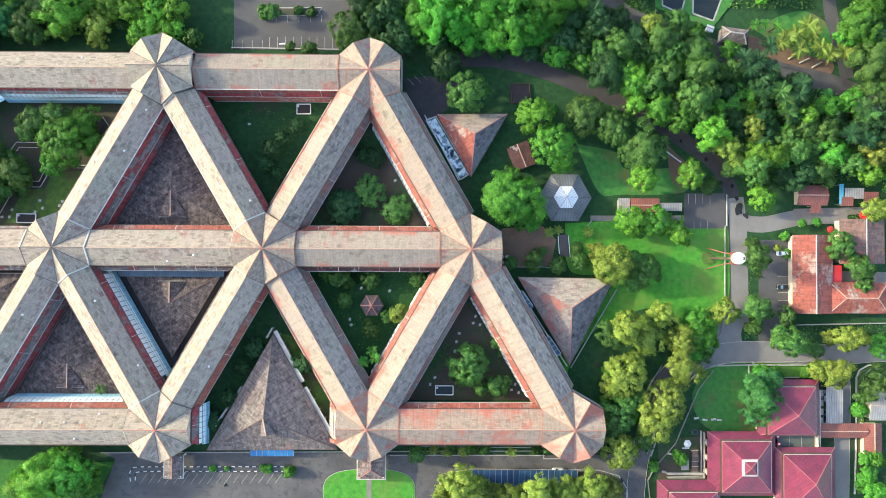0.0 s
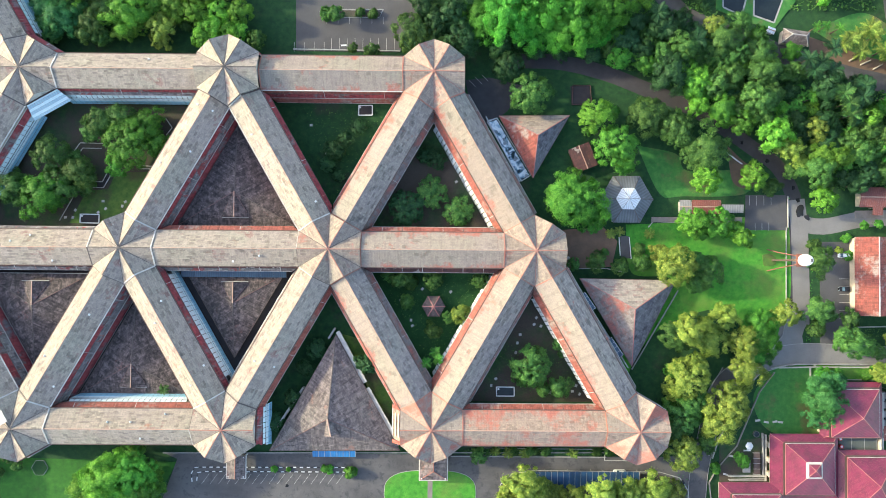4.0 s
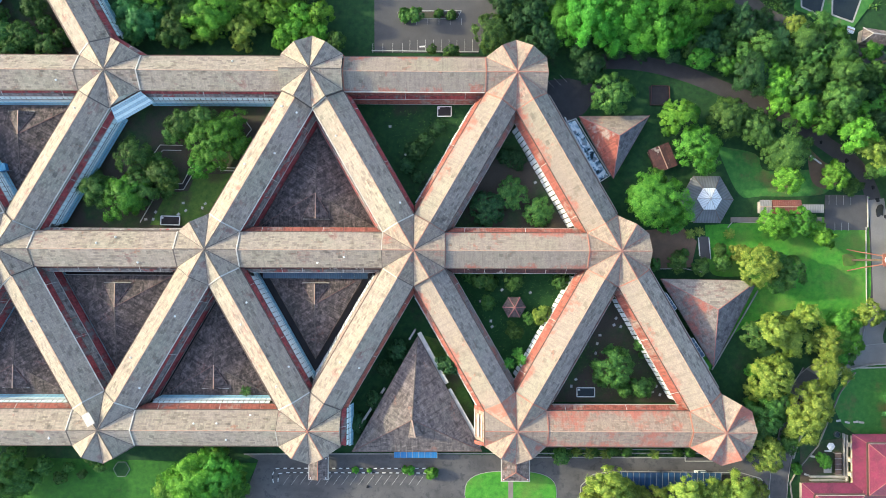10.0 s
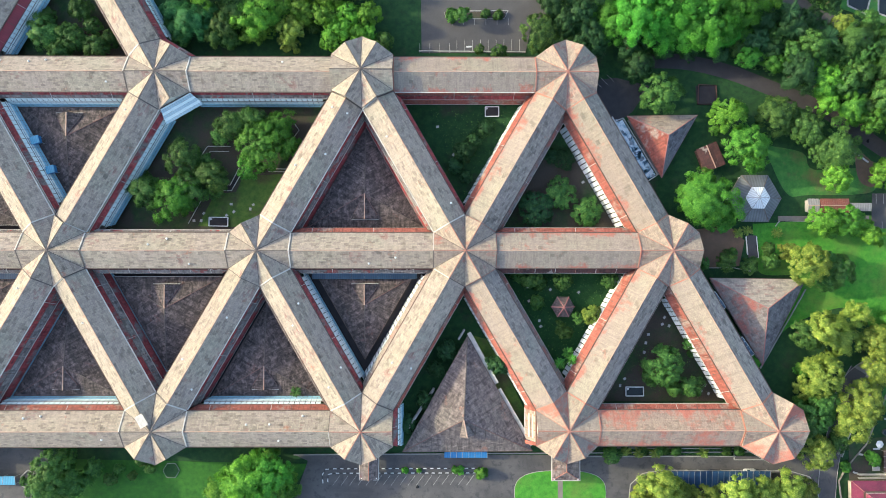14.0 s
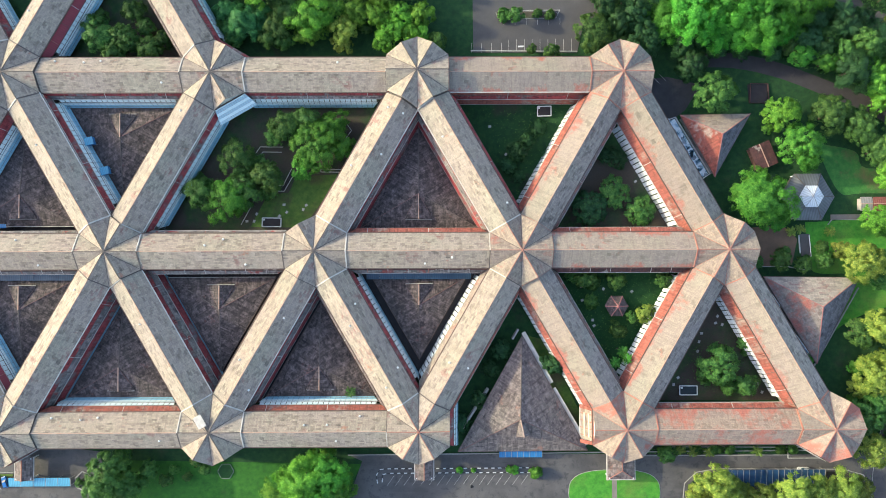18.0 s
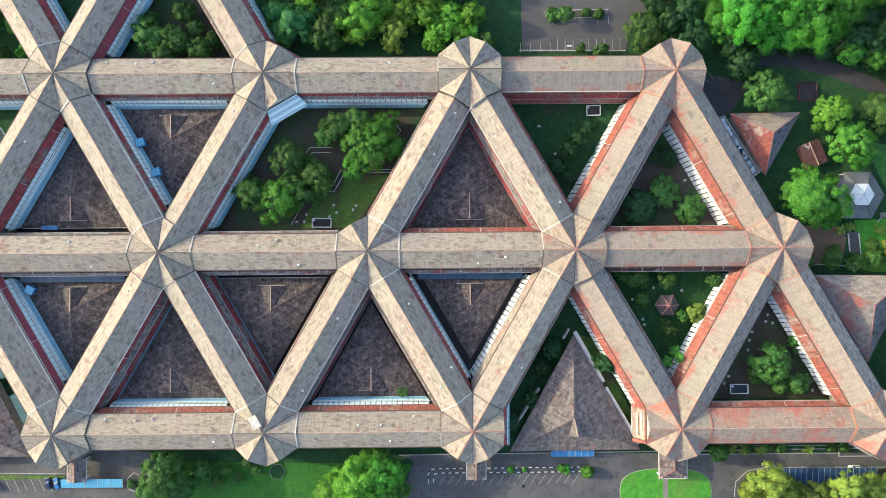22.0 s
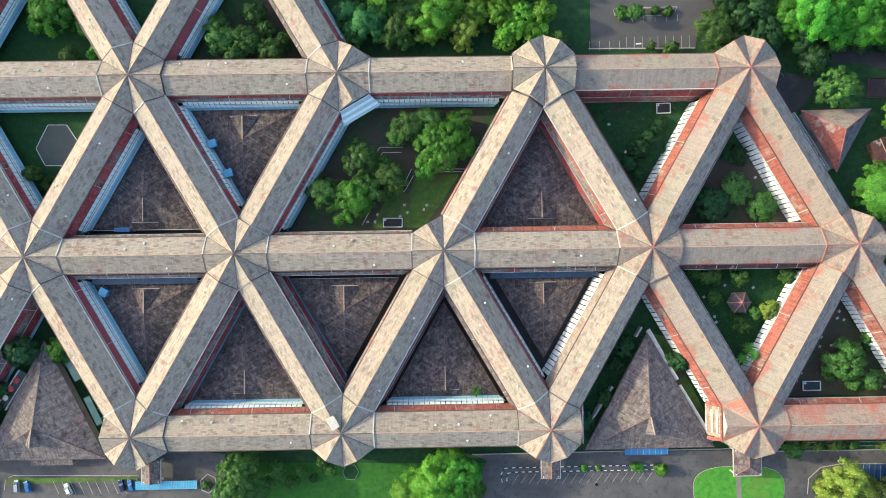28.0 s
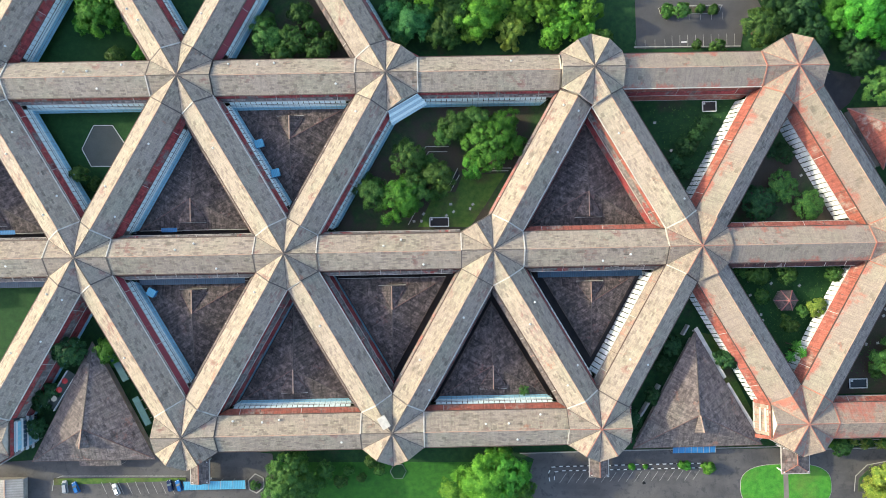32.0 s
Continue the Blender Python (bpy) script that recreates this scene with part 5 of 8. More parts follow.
plant([(122.6, -80.5, 0.8), (141.2, -80.3, 1.0), (142.9, -80.5, 1.0), (150.7, -81.3, 1.6), (127.7, -80.7, 0.6), (197.1, -73.7, 1.2)], "bright")
plant([(197.3, -73.8, 2.6), (203.7, -73.5, 1.0), (209.9, -73.5, 1.2), (216.1, -73.5, 1.2), (222.3, -73.5, 1.2), (241.0, -73.5, 1.2), (245.1, -73.5, 1.2), (218.2, -73.5, 1.0)], "mid")
# courtyards
plant([(60.6, 44.7, 5.6), (67.5, 46.4, 4.8), (42.7, 33.1, 6.8), (30.6, 21.1, 5.6), (45.7, 22.7, 5.2), (53.4, 26.8, 5.2), (50.4, 31.8, 3.6), (56.1, 42.1, 3.6), (28.8, 25.5, 3.6), (54.2, 22.6, 3.2)], "mid")
plant([(72.3, 37.9, 8.8), (77.2, 45.7, 6.0), (80.9, 38.0, 4.0), (66.5, 31.0, 4.8), (39.9, 18.8, 8.0), (42.7, 17.9, 4.4)], "bright")
plant([(170.5, 15.5, 6.0), (181.0, 33.6, 3.8), (176.5, 35.0, 2.6)], "dark", shape="dome", tall=0.6)
plant([(179.7, 20.9, 5.4), (189.6, 14.4, 4.8)], "mid", shape="dome", tall=0.55)
plant([(180.0, -10.9, 3.6), (180.2, -29.2, 4.0), (170.7, -18.4, 2.0), (186.8, -5.9, 1.4), (172.3, -12.1, 1.6), (197.3, -10.8, 3.2), (163.8, -9.6, 2.8), (170.7, -10.5, 2.0)], "mid")
plant([(190.5, -23.1, 2.8)], "olive")
plant([(215.8, -41.2, 5.3), (218.8, -37.2, 3.2), (226.4, -49.1, 3.8), (217.8, -46.3, 2.6), (220.2, -51.2, 2.0), (210.8, -45.1, 1.8)], "mid")
plant([(167.5, -10.7, 2.2), (155.0, -41.9, 3.4), (226.1, -33.8, 1.8), (227.5, -37.8, 1.8), (212.7, -48.2, 2.2), (220.4, -50.4, 1.8), (185.7, -24.5, 2.6), (170.7, -19.0, 1.8)], "mid")
plant([(144.1, 36.3, 3.6), (147.7, 40.4, 2.6), (141.0, 31.2, 2.4), (152.2, 45.5, 2.2), (145.1, 27.1, 1.8), (155.4, 35.5, 1.6)], "dark")
plant([(-62.6, 89.7, 6.1)], "bright")
plant([(-67.7, 87.7, 7.3), (-69.7, 90.8, 5.3), (-56.6, 84.5, 5.3), (-51.6, 77.2, 4.0), (-53.6, 73.1, 2.8), (-74.8, 84.7, 4.0)], "bright")
plant([(-6.8, 78.5, 5.3), (1.3, 77.0, 4.4), (10.4, 73.5, 4.8), (8.1, 82.4, 3.6), (14.5, 77.2, 3.6), (-1.9, 71.3, 2.8), (4.5, 87.6, 4.0), (-7.8, 85.7, 3.6)], "mid")
plant([(-62.8, 73.3, 3.6), (-71.3, 26.6, 3.4), (-75.7, 30.3, 2.4)], "mid")
plant([(-78.9, -33.4, 5.3), (-90.1, -51.2, 3.6), (-86.7, -47.8, 2.4), (-92.2, -60.8, 3.2)], "dark")
plant([(-65.8, -33.6, 3.6), (-65.1, -38.0, 2.0)], "bright")
plant([(137.8, -36.4, 2.8), (133.8, -42.9, 3.0), (129.5, -53.5, 2.4), (123.0, -63.0, 2.8), (157.0, -41.4, 2.8), (154.0, -41.1, 2.0)], "dark")


# ---------------------------------------------------------------- palms
def frond_mesh(L, mat, seed):
    rng = random.Random(seed)
    b = nb()
    pts = []
    for i in range(9):
        u = i / 8
        pts.append(Vector((L * u * (1 - 0.18 * u), 0, L * (0.34 * u - 0.62 * u * u))))
    for p, q in zip(pts, pts[1:]):
        tube(b, p, q, 0.05, 0.035, 3, False)
    for i in range(2, 34):
        u = i / 34
        j = min(7, int(u * 8))
        p = pts[j].lerp(pts[j + 1], u * 8 - j)
        w = L * 0.24 * math.sin(math.pi * min(1, u * 0.9 + 0.12)) + 0.15
        for s in (-1, 1):
            tip = p + Vector((w * 0.55, s * w, -w * rng.uniform(0.25, 0.5)))
            d = Vector((0.030 * L, 0, 0))
            b.faces.new([b.verts.new(v) for v in (p - d * 0.5, p + d * 0.5, tip)])
    me = bpy.data.meshes.new("frond")
    b.to_mesh(me)
    b.free()
    me.materials.append(mat)
    return me


FRONDS = {(k, c): frond_mesh(L, LEAF[c], 3) for k, L in (("large", 4.6), ("small", 2.6)) for c in ("mid", "olive", "dark", "bright")}


def palm(x, y, h, kind, colour, label="palm with a crown of drooping feathered fronds"):
    ob = thing("palm_tree", (x, y, 0), 0, label, "palm tree", "palms in the grounds")
    b = nb()
    bend = trng.uniform(-0.5, 0.5)
    tube(b, (0, 0, -0.3), (bend * 0.5, 0, h * 0.5), 0.28, 0.2, 8)
    tube(b, (bend * 0.5, 0, h * 0.5), (bend, 0, h), 0.2, 0.17, 8)
    part("trunk", b, M_BARK, ob)
    n = 13 if kind == "large" else 9
    for i in range(n):
        shared("frond", FRONDS[(kind, colour)], ob, pose(bend, 0, h, 0, trng.uniform(-38, 10), i * 360 / n + trng.uniform(-10, 10)) @ Matrix.Diagonal((*[trng.uniform(0.85, 1.1)] * 3, 1)))
    return ob


for rows, kind, colour, h in (
        ([(318.5, 68.0), (312.3, 68.5), (322.7, 65.9), (334.1, 59.8), (332.6, 55.6), (314.4, 64.8), (353.7, 42.4), (355.8, 39.3), (350.6, 41.3), (259.5, 85.0), (262.6, 79.8), (273.0, 75.8), (320.6, 72.1)], "large", "dark", 11.5),
        ([(327.2, 53.5), (329.9, 49.4), (356.9, 48.6), (325.7, 56.6), (354.8, 50.7)], "large", "mid", 11.0),
        ([(332.1, 78.5), (337.3, 74.4), (341.4, 79.6), (347.7, 72.4), (352.9, 73.5), (328.9, 76.3), (344.5, 74.4), (339.4, 82.7), (335.2, 79.5)], "large", "olive", 5.5),
        ([(311.5, 55.5), (314.6, 57.2), (313.6, 61.4), (317.3, 56.2), (329.3, 42.7), (310.4, 53.0), (313.5, 52.6), (318.2, 58.3), (343.0, 54.3), (330.3, 44.4), (346.1, 57.5), (324.2, 83.5), (328.4, 82.5), (319.9, 82.9)], "small", "bright", 6.0),
        ([(350.3, 37.6), (361.9, 53.4)], "small", "olive", 4.0),
        ([(181.0, -36.4), (178.1, -40.1), (182.2, -38.9)], "small", "bright", 7.0),
        ([(366.8, -86.6), (370.0, -82.8)], "small", "mid", 4.0),
        ([(244.9, 6.6), (248.5, 7.5), (260.1, 6.7), (203.3, -73.5), (208.3, -74.0), (213.7, -74.0), (231.9, -73.9)], "small", "olive", 1.6),
        ([(83.5, -51.1)], "small", "mid", 4.5)):
    for x, y in rows:
        palm(x, y, h * trng.uniform(0.85, 1.15), kind, colour)
        PLACED.append((x, y, 2.5))


# ---------------------------------------------------------------- the wood to the north-east
def inside(x, y, poly):
    hit = False
    for (x0, y0), (x1, y1) in zip(poly, poly[1:] + poly[:1]):
        if (y0 > y) != (y1 > y) and x < (x1 - x0) * (y - y0) / (y1 - y0) + x0:
            hit = not hit
    return hit


def clear_of_roads(x, y, gap):
    for line, half in ROAD_LINES:
        for p in line[::2]:
            if abs(p.x - x) < half + gap and abs(p.y - y) < half + gap and math.hypot(p.x - x, p.y - y) < half + gap:
                return False
    return True


WOODS = (
    ([(253.6, 93.9), (270.6, 84.5), (289.8, 76.2), (313.2, 74.3), (336.7, 66.0), (351.6, 60.8), (372.6, 49.2), (388.0, 39.7), (387.9, 24.8), (372.4, 26.9), (353.6, 26.7), (336.5, 23.4), (321.6, 24.4), (313.1, 38.1), (298.2, 46.5), (281.3, 57.0), (260.0, 65.3), (243.1, 71.5), (230.4, 75.6)], 60, (2.2, 4.2)),
    ([(251.5, 106.7), (264.2, 97.2), (274.9, 92.0), (285.5, 85.7), (301.5, 81.2), (283.4, 91.0), (283.4, 107.1)], 18, (2.4, 4.5)),
    ([(312.2, 107.4), (313.2, 91.1), (328.2, 91.2), (345.4, 91.5), (347.6, 107.8)], 8, (1.8, 3.4)),
    ([(358.3, 107.9), (360.4, 90.8), (362.4, 71.5), (372.7, 63.1), (396.7, 59.0), (397.1, 108.4)], 40, (3.2, 6.5)),
    ([(175.3, 107.9), (175.5, 90.9), (251.5, 91.8), (251.5, 108.8)], 30, (3.5, 6.5)),
    ([(39.1, 108.7), (38.8, 91.7), (110.4, 88.5), (110.8, 107.6)], 22, (3.0, 5.5)),
)
WOOD_TREES = (
    ("fresh", [(285.0, 79.5, 3.4), (303.5, 69.8, 3.2), (292.0, 68.0, 2.8), (318.5, 52.5, 3.0)]),
    ("bright", [(247.2, 70.3, 4.0), (257.3, 68.6, 4.2), (274.6, 60.3, 4.9), (284.2, 52.1, 5.3), (291.6, 47.1, 4.9), (311.0, 74.0, 3.5), (245.7, 51.5, 2.3), (342.9, 52.2, 2.7), (347.2, 35.6, 5.3), (357.8, 82.6, 8.2), (354.9, 79.7, 5.1), (354.5, 55.0, 4.1), (328.4, 33.9, 4.9), (298.0, 79.2, 3.7)]),
    ("olive", [(309.1, 37.5, 4.9), (318.5, 44.6, 4.9), (314.5, 33.0, 3.7), (362.2, 35.0, 6.1), (281.6, 82.5, 4.1)]),
    ("fresh", [(275.3, 53.3, 4.1), (303.0, 42.8, 6.1), (321.9, 34.1, 6.1), (275.1, 61.4, 4.4), (284.9, 50.3, 4.1)]),
    ("mid", [(285.6, 76.2, 7.0), (298.1, 72.8, 6.6), (298.9, 64.0, 7.0), (284.4, 69.7, 4.9), (310.7, 65.5, 4.1), (289.4, 71.7, 5.3), (337.2, 43.9, 4.9), (333.8, 36.4, 5.3), (341.8, 37.9, 4.1), (362.1, 68.0, 9.2), (362.7, 58.8, 5.7), (318.4, 29.7, 4.9), (343.1, 29.8, 5.3), (354.0, 32.1, 4.5), (330.6, 40.4, 3.7), (262.9, 71.9, 4.1), (291.8, 83.4, 4.5)]),
    ("mid", [(287.3, 63.4, 5.3), (296.4, 54.5, 5.7), (269.8, 73.6, 5.3), (277.0, 72.6, 5.3), (302.1, 57.6, 4.5), (344.4, 43.3, 4.9), (258.6, 79.0, 4.5), (281.6, 60.6, 4.1)]),
    ("dark", [(265.1, 64.7, 7.0), (262.5, 82.8, 5.3), (252.2, 84.8, 5.3), (250.3, 76.6, 4.9), (349.2, 47.7, 4.1), (321.4, 60.6, 5.3), (336.5, 61.0, 4.5), (332.5, 50.7, 4.1), (312.9, 47.5, 3.7), (268.1, 78.2, 4.1), (275.2, 79.1, 4.5), (331.5, 58.0, 4.1), (357.7, 43.4, 5.3), (365.7, 42.3, 5.7), (323.1, 40.2, 4.1), (313.1, 42.4, 3.3), (330.1, 28.8, 4.5), (337.4, 28.9, 4.5), (366.7, 48.8, 4.5)]),
)
for colour, rows in WOOD_TREES:
    for x, y, R in rows:
        tree(x, y, R, colour, trng, "trees of the wood", 0.0, True)
        PLACED.append((x, y, R))
for poly, count, (r0, r1) in WOODS:
    xs, ys = [p[0] for p in poly], [p[1] for p in poly]
    got = tries = 0
    while got < count and tries < count * 40:
        tries += 1
        x, y, R = trng.uniform(min(xs), max(xs)), trng.uniform(min(ys), max(ys)), trng.uniform(r0, r1)
        if not inside(x, y, poly) or not clear_of_roads(x, y, R * 0.7 + 0.5):
            continue
        if any(abs(x - a) < 9 and math.hypot(x - a, y - b) < 0.62 * (R + r) for a, b, r in PLACED):
            continue
        tree(x, y, R, trng.choice(("mid", "dark", "mid", "bright", "dark", "fresh")), trng, "trees of the wood", 0.0, True)
        PLACED.append((x, y, R))
        got += 1


def undergrowth(name, polys, per, colour, label, height=1.3, size=0.42):
    rng = np.random.default_rng(11)
    C = []
    for poly in polys:
        xs, ys = [p[0] for p in poly], [p[1] for p in poly]
        n = int(per * (max(xs) - min(xs)) * (max(ys) - min(ys)))
        for x, y in zip(rng.uniform(min(xs), max(xs), n), rng.uniform(min(ys), max(ys), n)):
            if inside(x, y, poly) and clear_of_roads(x, y, 0.3):
                C.append((x, y, height * (0.25 + 0.75 * noise.noise((x * 0.35, y * 0.35, 0)) ** 2 * 2) * rng.uniform(0.3, 1.0)))
    C = np.array(C)
    N = rng.normal(size=C.shape) * 0.55
    N[:, 2] += 1.0
    N /= np.linalg.norm(N, axis=1)[:, None]
    v, f = leaf_sheet(C, N, size, rng)
    ob = new(name, mesh_of(name, v, f, LEAF[colour]))
    return tagged(ob, label, "undergrowth", "", "stuff")


undergrowth("undergrowth", [w[0] for w in WOODS], 1.5, "mid", "dense green undergrowth below the wood", 2.2, 0.5)
undergrowth("garden_plants", [[(159.5, -9.2), (201.3, -9.0), (180.6, -43.5)], [(203.5, -33.0), (230.8, -41.2), (237.1, -53.7), (205.7, -51.7)], [(131.8, 52.5), (163.2, 51.7), (159.2, 23.3), (144.7, 19.0)]], 0.9, "mid", "low mixed plants in the shaded courtyards", 1.0, 0.3)
undergrowth("hedge", [[(191.2, -73.1), (244.5, -73.1), (244.5, -75.2), (191.2, -75.2)], [(340.6, -27.2), (372.1, -26.1), (372.1, -30.3), (340.5, -30.8)], [(339.0, 15.0), (351.4, 15.7), (370.6, 15.8), (370.6, 12.4), (339.0, 11.4)]], 4.0, "mid", "low clipped green hedge along the forecourt", 1.2, 0.26)
undergrowth("flower_bed", [[(210.0, -81.8), (274.9, -81.8), (275.3, -91.6), (210.1, -92.2)], [(319.0, 1.1), (321.5, 1.1), (321.4, -36.8), (318.9, -36.8)], [(312.0, 22.2), (314.1, 22.2), (314.3, 9.5), (312.2, 9.5)]], 1.2, "bright", "green ground cover under the forecourt trees", 0.8, 0.3)


# ---------------------------------------------------------------- roofed things
def rect(p, q):
    return min(p[0], q[0]), max(p[0], q[0]), min(p[1], q[1]), max(p[1], q[1])


def gable_house(name, p, q, eave, rise, along, mat, label, rz=0.0, walls=None, ridge=None, category="house", hipped=False, posts=False):
    """a house or shed on the rectangle from p to q; along: 'x' or 'y', the ridge's way"""
    x0, x1, y0, y1 = rect(p, q)
    cx, cy, w, d = (x0 + x1) / 2, (y0 + y1) / 2, (x1 - x0) / 2, (y1 - y0) / 2
    ob = thing(name, (cx, cy, 0), rz + (90 if along == 'y' else 0), label, category)
    if along == 'y':
        w, d = d, w
    top = eave + rise
    e = w - d * 0.9 if hipped else w
    for s in (-1, 1):
        part("roof_slope", slab(nb(), [(-e, 0, top), (e, 0, top), (w, s * d, eave), (-w, s * d, eave)], 0.14, (1, 0, 0)), mat, ob)
        if hipped:
            part("roof_hip", slab(nb(), [(s * e, 0, top), (s * w, -d, eave), (s * w, d, eave)], 0.14, (0, 1, 0)), mat, ob)
            for r in (-1, 1):
                part("hip_cap", beam(nb(), (s * e, 0, top), (s * w, r * d, eave), 0.3, 0.1), ridge or M_RIDGE, ob)
    part("ridge_cap", beam(nb(), (-e, 0, top), (e, 0, top), 0.35, 0.1), ridge or M_RIDGE, ob)
    if posts:
        for sx in (-1, 1):
            for sy in (-1, 1):
                part("post", tube(nb(), (sx * (w - 0.4), sy * (d - 0.4), 0), (sx * (w - 0.4), sy * (d - 0.4), eave), 0.12, 0.12, 8), M_WHITE, ob)
    else:
        part("wall", box(nb(), -w + 0.5, w - 0.5, -d + 0.5, d - 0.5, 0, eave + 0.02), walls or M_CREAM, ob)
        if not hipped:
            for s in (-1, 1):
                b = nb()
                fr = [b.verts.new((s * (w - 0.5), -d + 0.5, eave)), b.verts.new((s * (w - 0.5), d - 0.5, eave)), b.verts.new((s * (w - 0.5), 0, top - 0.25))]
                bk = [b.verts.new(v.co - Vector((s * 0.2, 0, 0))) for v in fr]
                b.faces.new(fr)
                b.faces.new(bk[::-1])
                for i in range(3):
                    b.faces.new((fr[i], bk[i], bk[(i + 1) % 3], fr[(i + 1) % 3]))
                part("gable", b, walls or M_CREAM, ob)
    return ob


def lean_to(name, p, q, z, mat, label, category="shed", posts=True, fall=0.3, panels=1, along='x'):
    """a single sheet roof on posts, in one or more panels"""
    x0, x1, y0, y1 = rect(p, q)
    ob = thing(name, ((x0 + x1) / 2, (y0 + y1) / 2, 0), 0, label, category)
    w, d = (x1 - x0) / 2, (y1 - y0) / 2
    for i in range(panels):
        a, b = -w + 2 * w * i / panels + (0.05 if panels > 1 else 0), -w + 2 * w * (i + 1) / panels - (0.05 if panels > 1 else 0)
        part("roof_panel", slab(nb(), [(a, d, z + fall), (b, d, z + fall), (b, -d, z), (a, -d, z)], 0.08, (1, 0, 0)), mat, ob)
        if panels > 1:
            part("joint_strip", beam(nb(), (b + 0.05, d, z + fall + 0.01), (b + 0.05, -d, z + 0.01), 0.14, 0.05), M_CONC, ob)
    if posts:
        k = max(2, int(2 * w / 4) + 1)
        for i in range(k):
            x = -w + 0.2 + (2 * w - 0.4) * i / (k - 1)
            for y in (-d + 0.25, d - 0.25):
                part("post", tube(nb(), (x, y, 0), (x, y, z + (0.0 if y < 0 else fall) - 0.02), 0.07, 0.07, 6), M_CONC, ob)
    return ob


def maroon_hall(name, o0, o1, i0, i1, apex, label, skylight=False):
    """two-tier hipped roof: a low skirt roof and a raised pyramid"""
    ox0, ox1, oy0, oy1 = rect(o0, o1)
    ix0, ix1, iy0, iy1 = rect(i0, i1)
    ob = thing(name, (apex[0], apex[1], 0), 0, label, "hall", "maroon-roofed halls")
    ax, ay = apex
    O = [(ox0 - ax, oy0 - ay), (ox1 - ax, oy0 - ay), (ox1 - ax, oy1 - ay), (ox0 - ax, oy1 - ay)]
    I = [(ix0 - ax, iy0 - ay), (ix1 - ax, iy0 - ay), (ix1 - ax, iy1 - ay), (ix0 - ax, iy1 - ay)]
    for i in range(4):
        j = (i + 1) % 4
        d = (O[j][0] - O[i][0], O[j][1] - O[i][1], 0)
        part("skirt_slope", slab(nb(), [(*O[i], 4.2), (*O[j], 4.2), (*I[j], 6.0), (*I[i], 6.0)], 0.14, d), M_PURPLE, ob)
        part("hip_cap", beam(nb(), (*O[i], 4.2), (*I[i], 6.0), 0.2, 0.08), M_HIP, ob)
        K = [(x * 1.04, y * 1.04) for x, y in I]
        part("roof_slope", slab(nb(), [(*K[i], 6.7), (*K[j], 6.7), (0, 0, 11.0)], 0.14, d), M_PURPLE, ob)
        part("hip_cap", beam(nb(), (*K[i], 6.7), (0, 0, 11.0), 0.2, 0.08), M_HIP, ob)
        # dark gutter strip, widened to draw the shadow line between the roof tiers
        part("dark_eaves_strip", beam(nb(), (K[i][0] * 1.03, K[i][1] * 1.03, 6.1), (K[j][0] * 1.03, K[j][1] * 1.03, 6.1), 0.75, 0.06), M_GUTTER, ob)
        part("fascia", beam(nb(), (K[i][0] * 1.005, K[i][1] * 1.005, 6.55), (K[j][0] * 1.005, K[j][1] * 1.005, 6.55), 0.22, 0.1), M_PARAPET if i in (1, 2) else M_HIP, ob)
        if skylight:
            k0, k1 = 0.37, 0.25
            part("skylight_pane", slab(nb(), [(K[i][0] * k0, K[i][1] * k0, 9.3), (K[j][0] * k0, K[j][1] * k0, 9.3), (K[j][0] * k1, K[j][1] * k1, 10.16), (K[i][0] * k1, K[i][1] * k1, 10.16)], 0.06, d), M_PARAPET, ob, "white translucent skylight strip")
    part("wall", prism(nb(), [(x * 0.84, y * 0.84) for x, y in O], 0, 4.3), M_CREAM, ob)
    part("upper_wall", prism(nb(), [(x * 0.97, y * 0.97) for x, y in I], 4.0, 6.72), M_CREAM, ob)
    return ob


maroon_hall("maroon_hall", (321.1, -46.8), (343.9, -67.3), (324.2, -49.4), (340.8, -65.8), (332.2, -58.3), "maroon sheet-roofed hall with a raised pyramid roof")
maroon_hall("maroon_hall", (302.9, -65.7), (327.8, -89.0), (307.5, -68.9), (324.5, -86.3), (315.4, -76.7), "maroon sheet-roofed hall with a white skylight band", True)
maroon_hall("maroon_hall", (327.7, -71.4), (349.8, -96.0), (329.9, -73.7), (346.4, -94.2), (338.3, -82.3), "maroon sheet-roofed hall beside the dark court")
maroon_hall("maroon_hall", (284.4, -83.3), (307.5, -101.7), (288.3, -87.1), (305.0, -99.6), (294.8, -92.5), "maroon sheet-roofed hall at the drive")
patch("court_dark", [(330.2, -67.8), (346.3, -67.7), (346.3, -75.7), (330.2, -75.7)], M_COURT, "dark stained court between the maroon halls", "paving", 0.03)
lean_to("link_roof", (329.1, -66.9), (343.0, -74.1), 2.8, M_COURT, "dark flat sheet roof over the court", "roof", True, 0.1, 3)
edging("parapet_wall", [(343.7, -50.5), (343.6, -73.1)], 0.2, 4.2, M_CREAM, "cream wall strip edging the maroon halls", "wall", False)
lean_to("walkway_roof", (347.3, -49.5), (353.5, -63.5), 3.0, M_TIN, "grey sheet-roofed covered walkway", "walkway roof", True, 0.2, 3)
gable_house("walkway_red", (345.0, -63.1), (362.4, -68.4), 3.0, 1.0, 'x', M_RUST, "red sheet-roofed covered walkway", 0, None, None, "walkway roof", False, True)
gable_house("walkway_red", (361.4, -63.0), (368.0, -77.9), 3.0, 1.0, 'y', M_RUST, "red sheet-roofed side building", 0, None, None, "house")
gable_house("pale_house", (363.5, -50.6), (376.0, -62.0), 3.0, 1.0, 'x', M_TIN, "small grey sheet-roofed house by the lane", 0, None, None, "house")
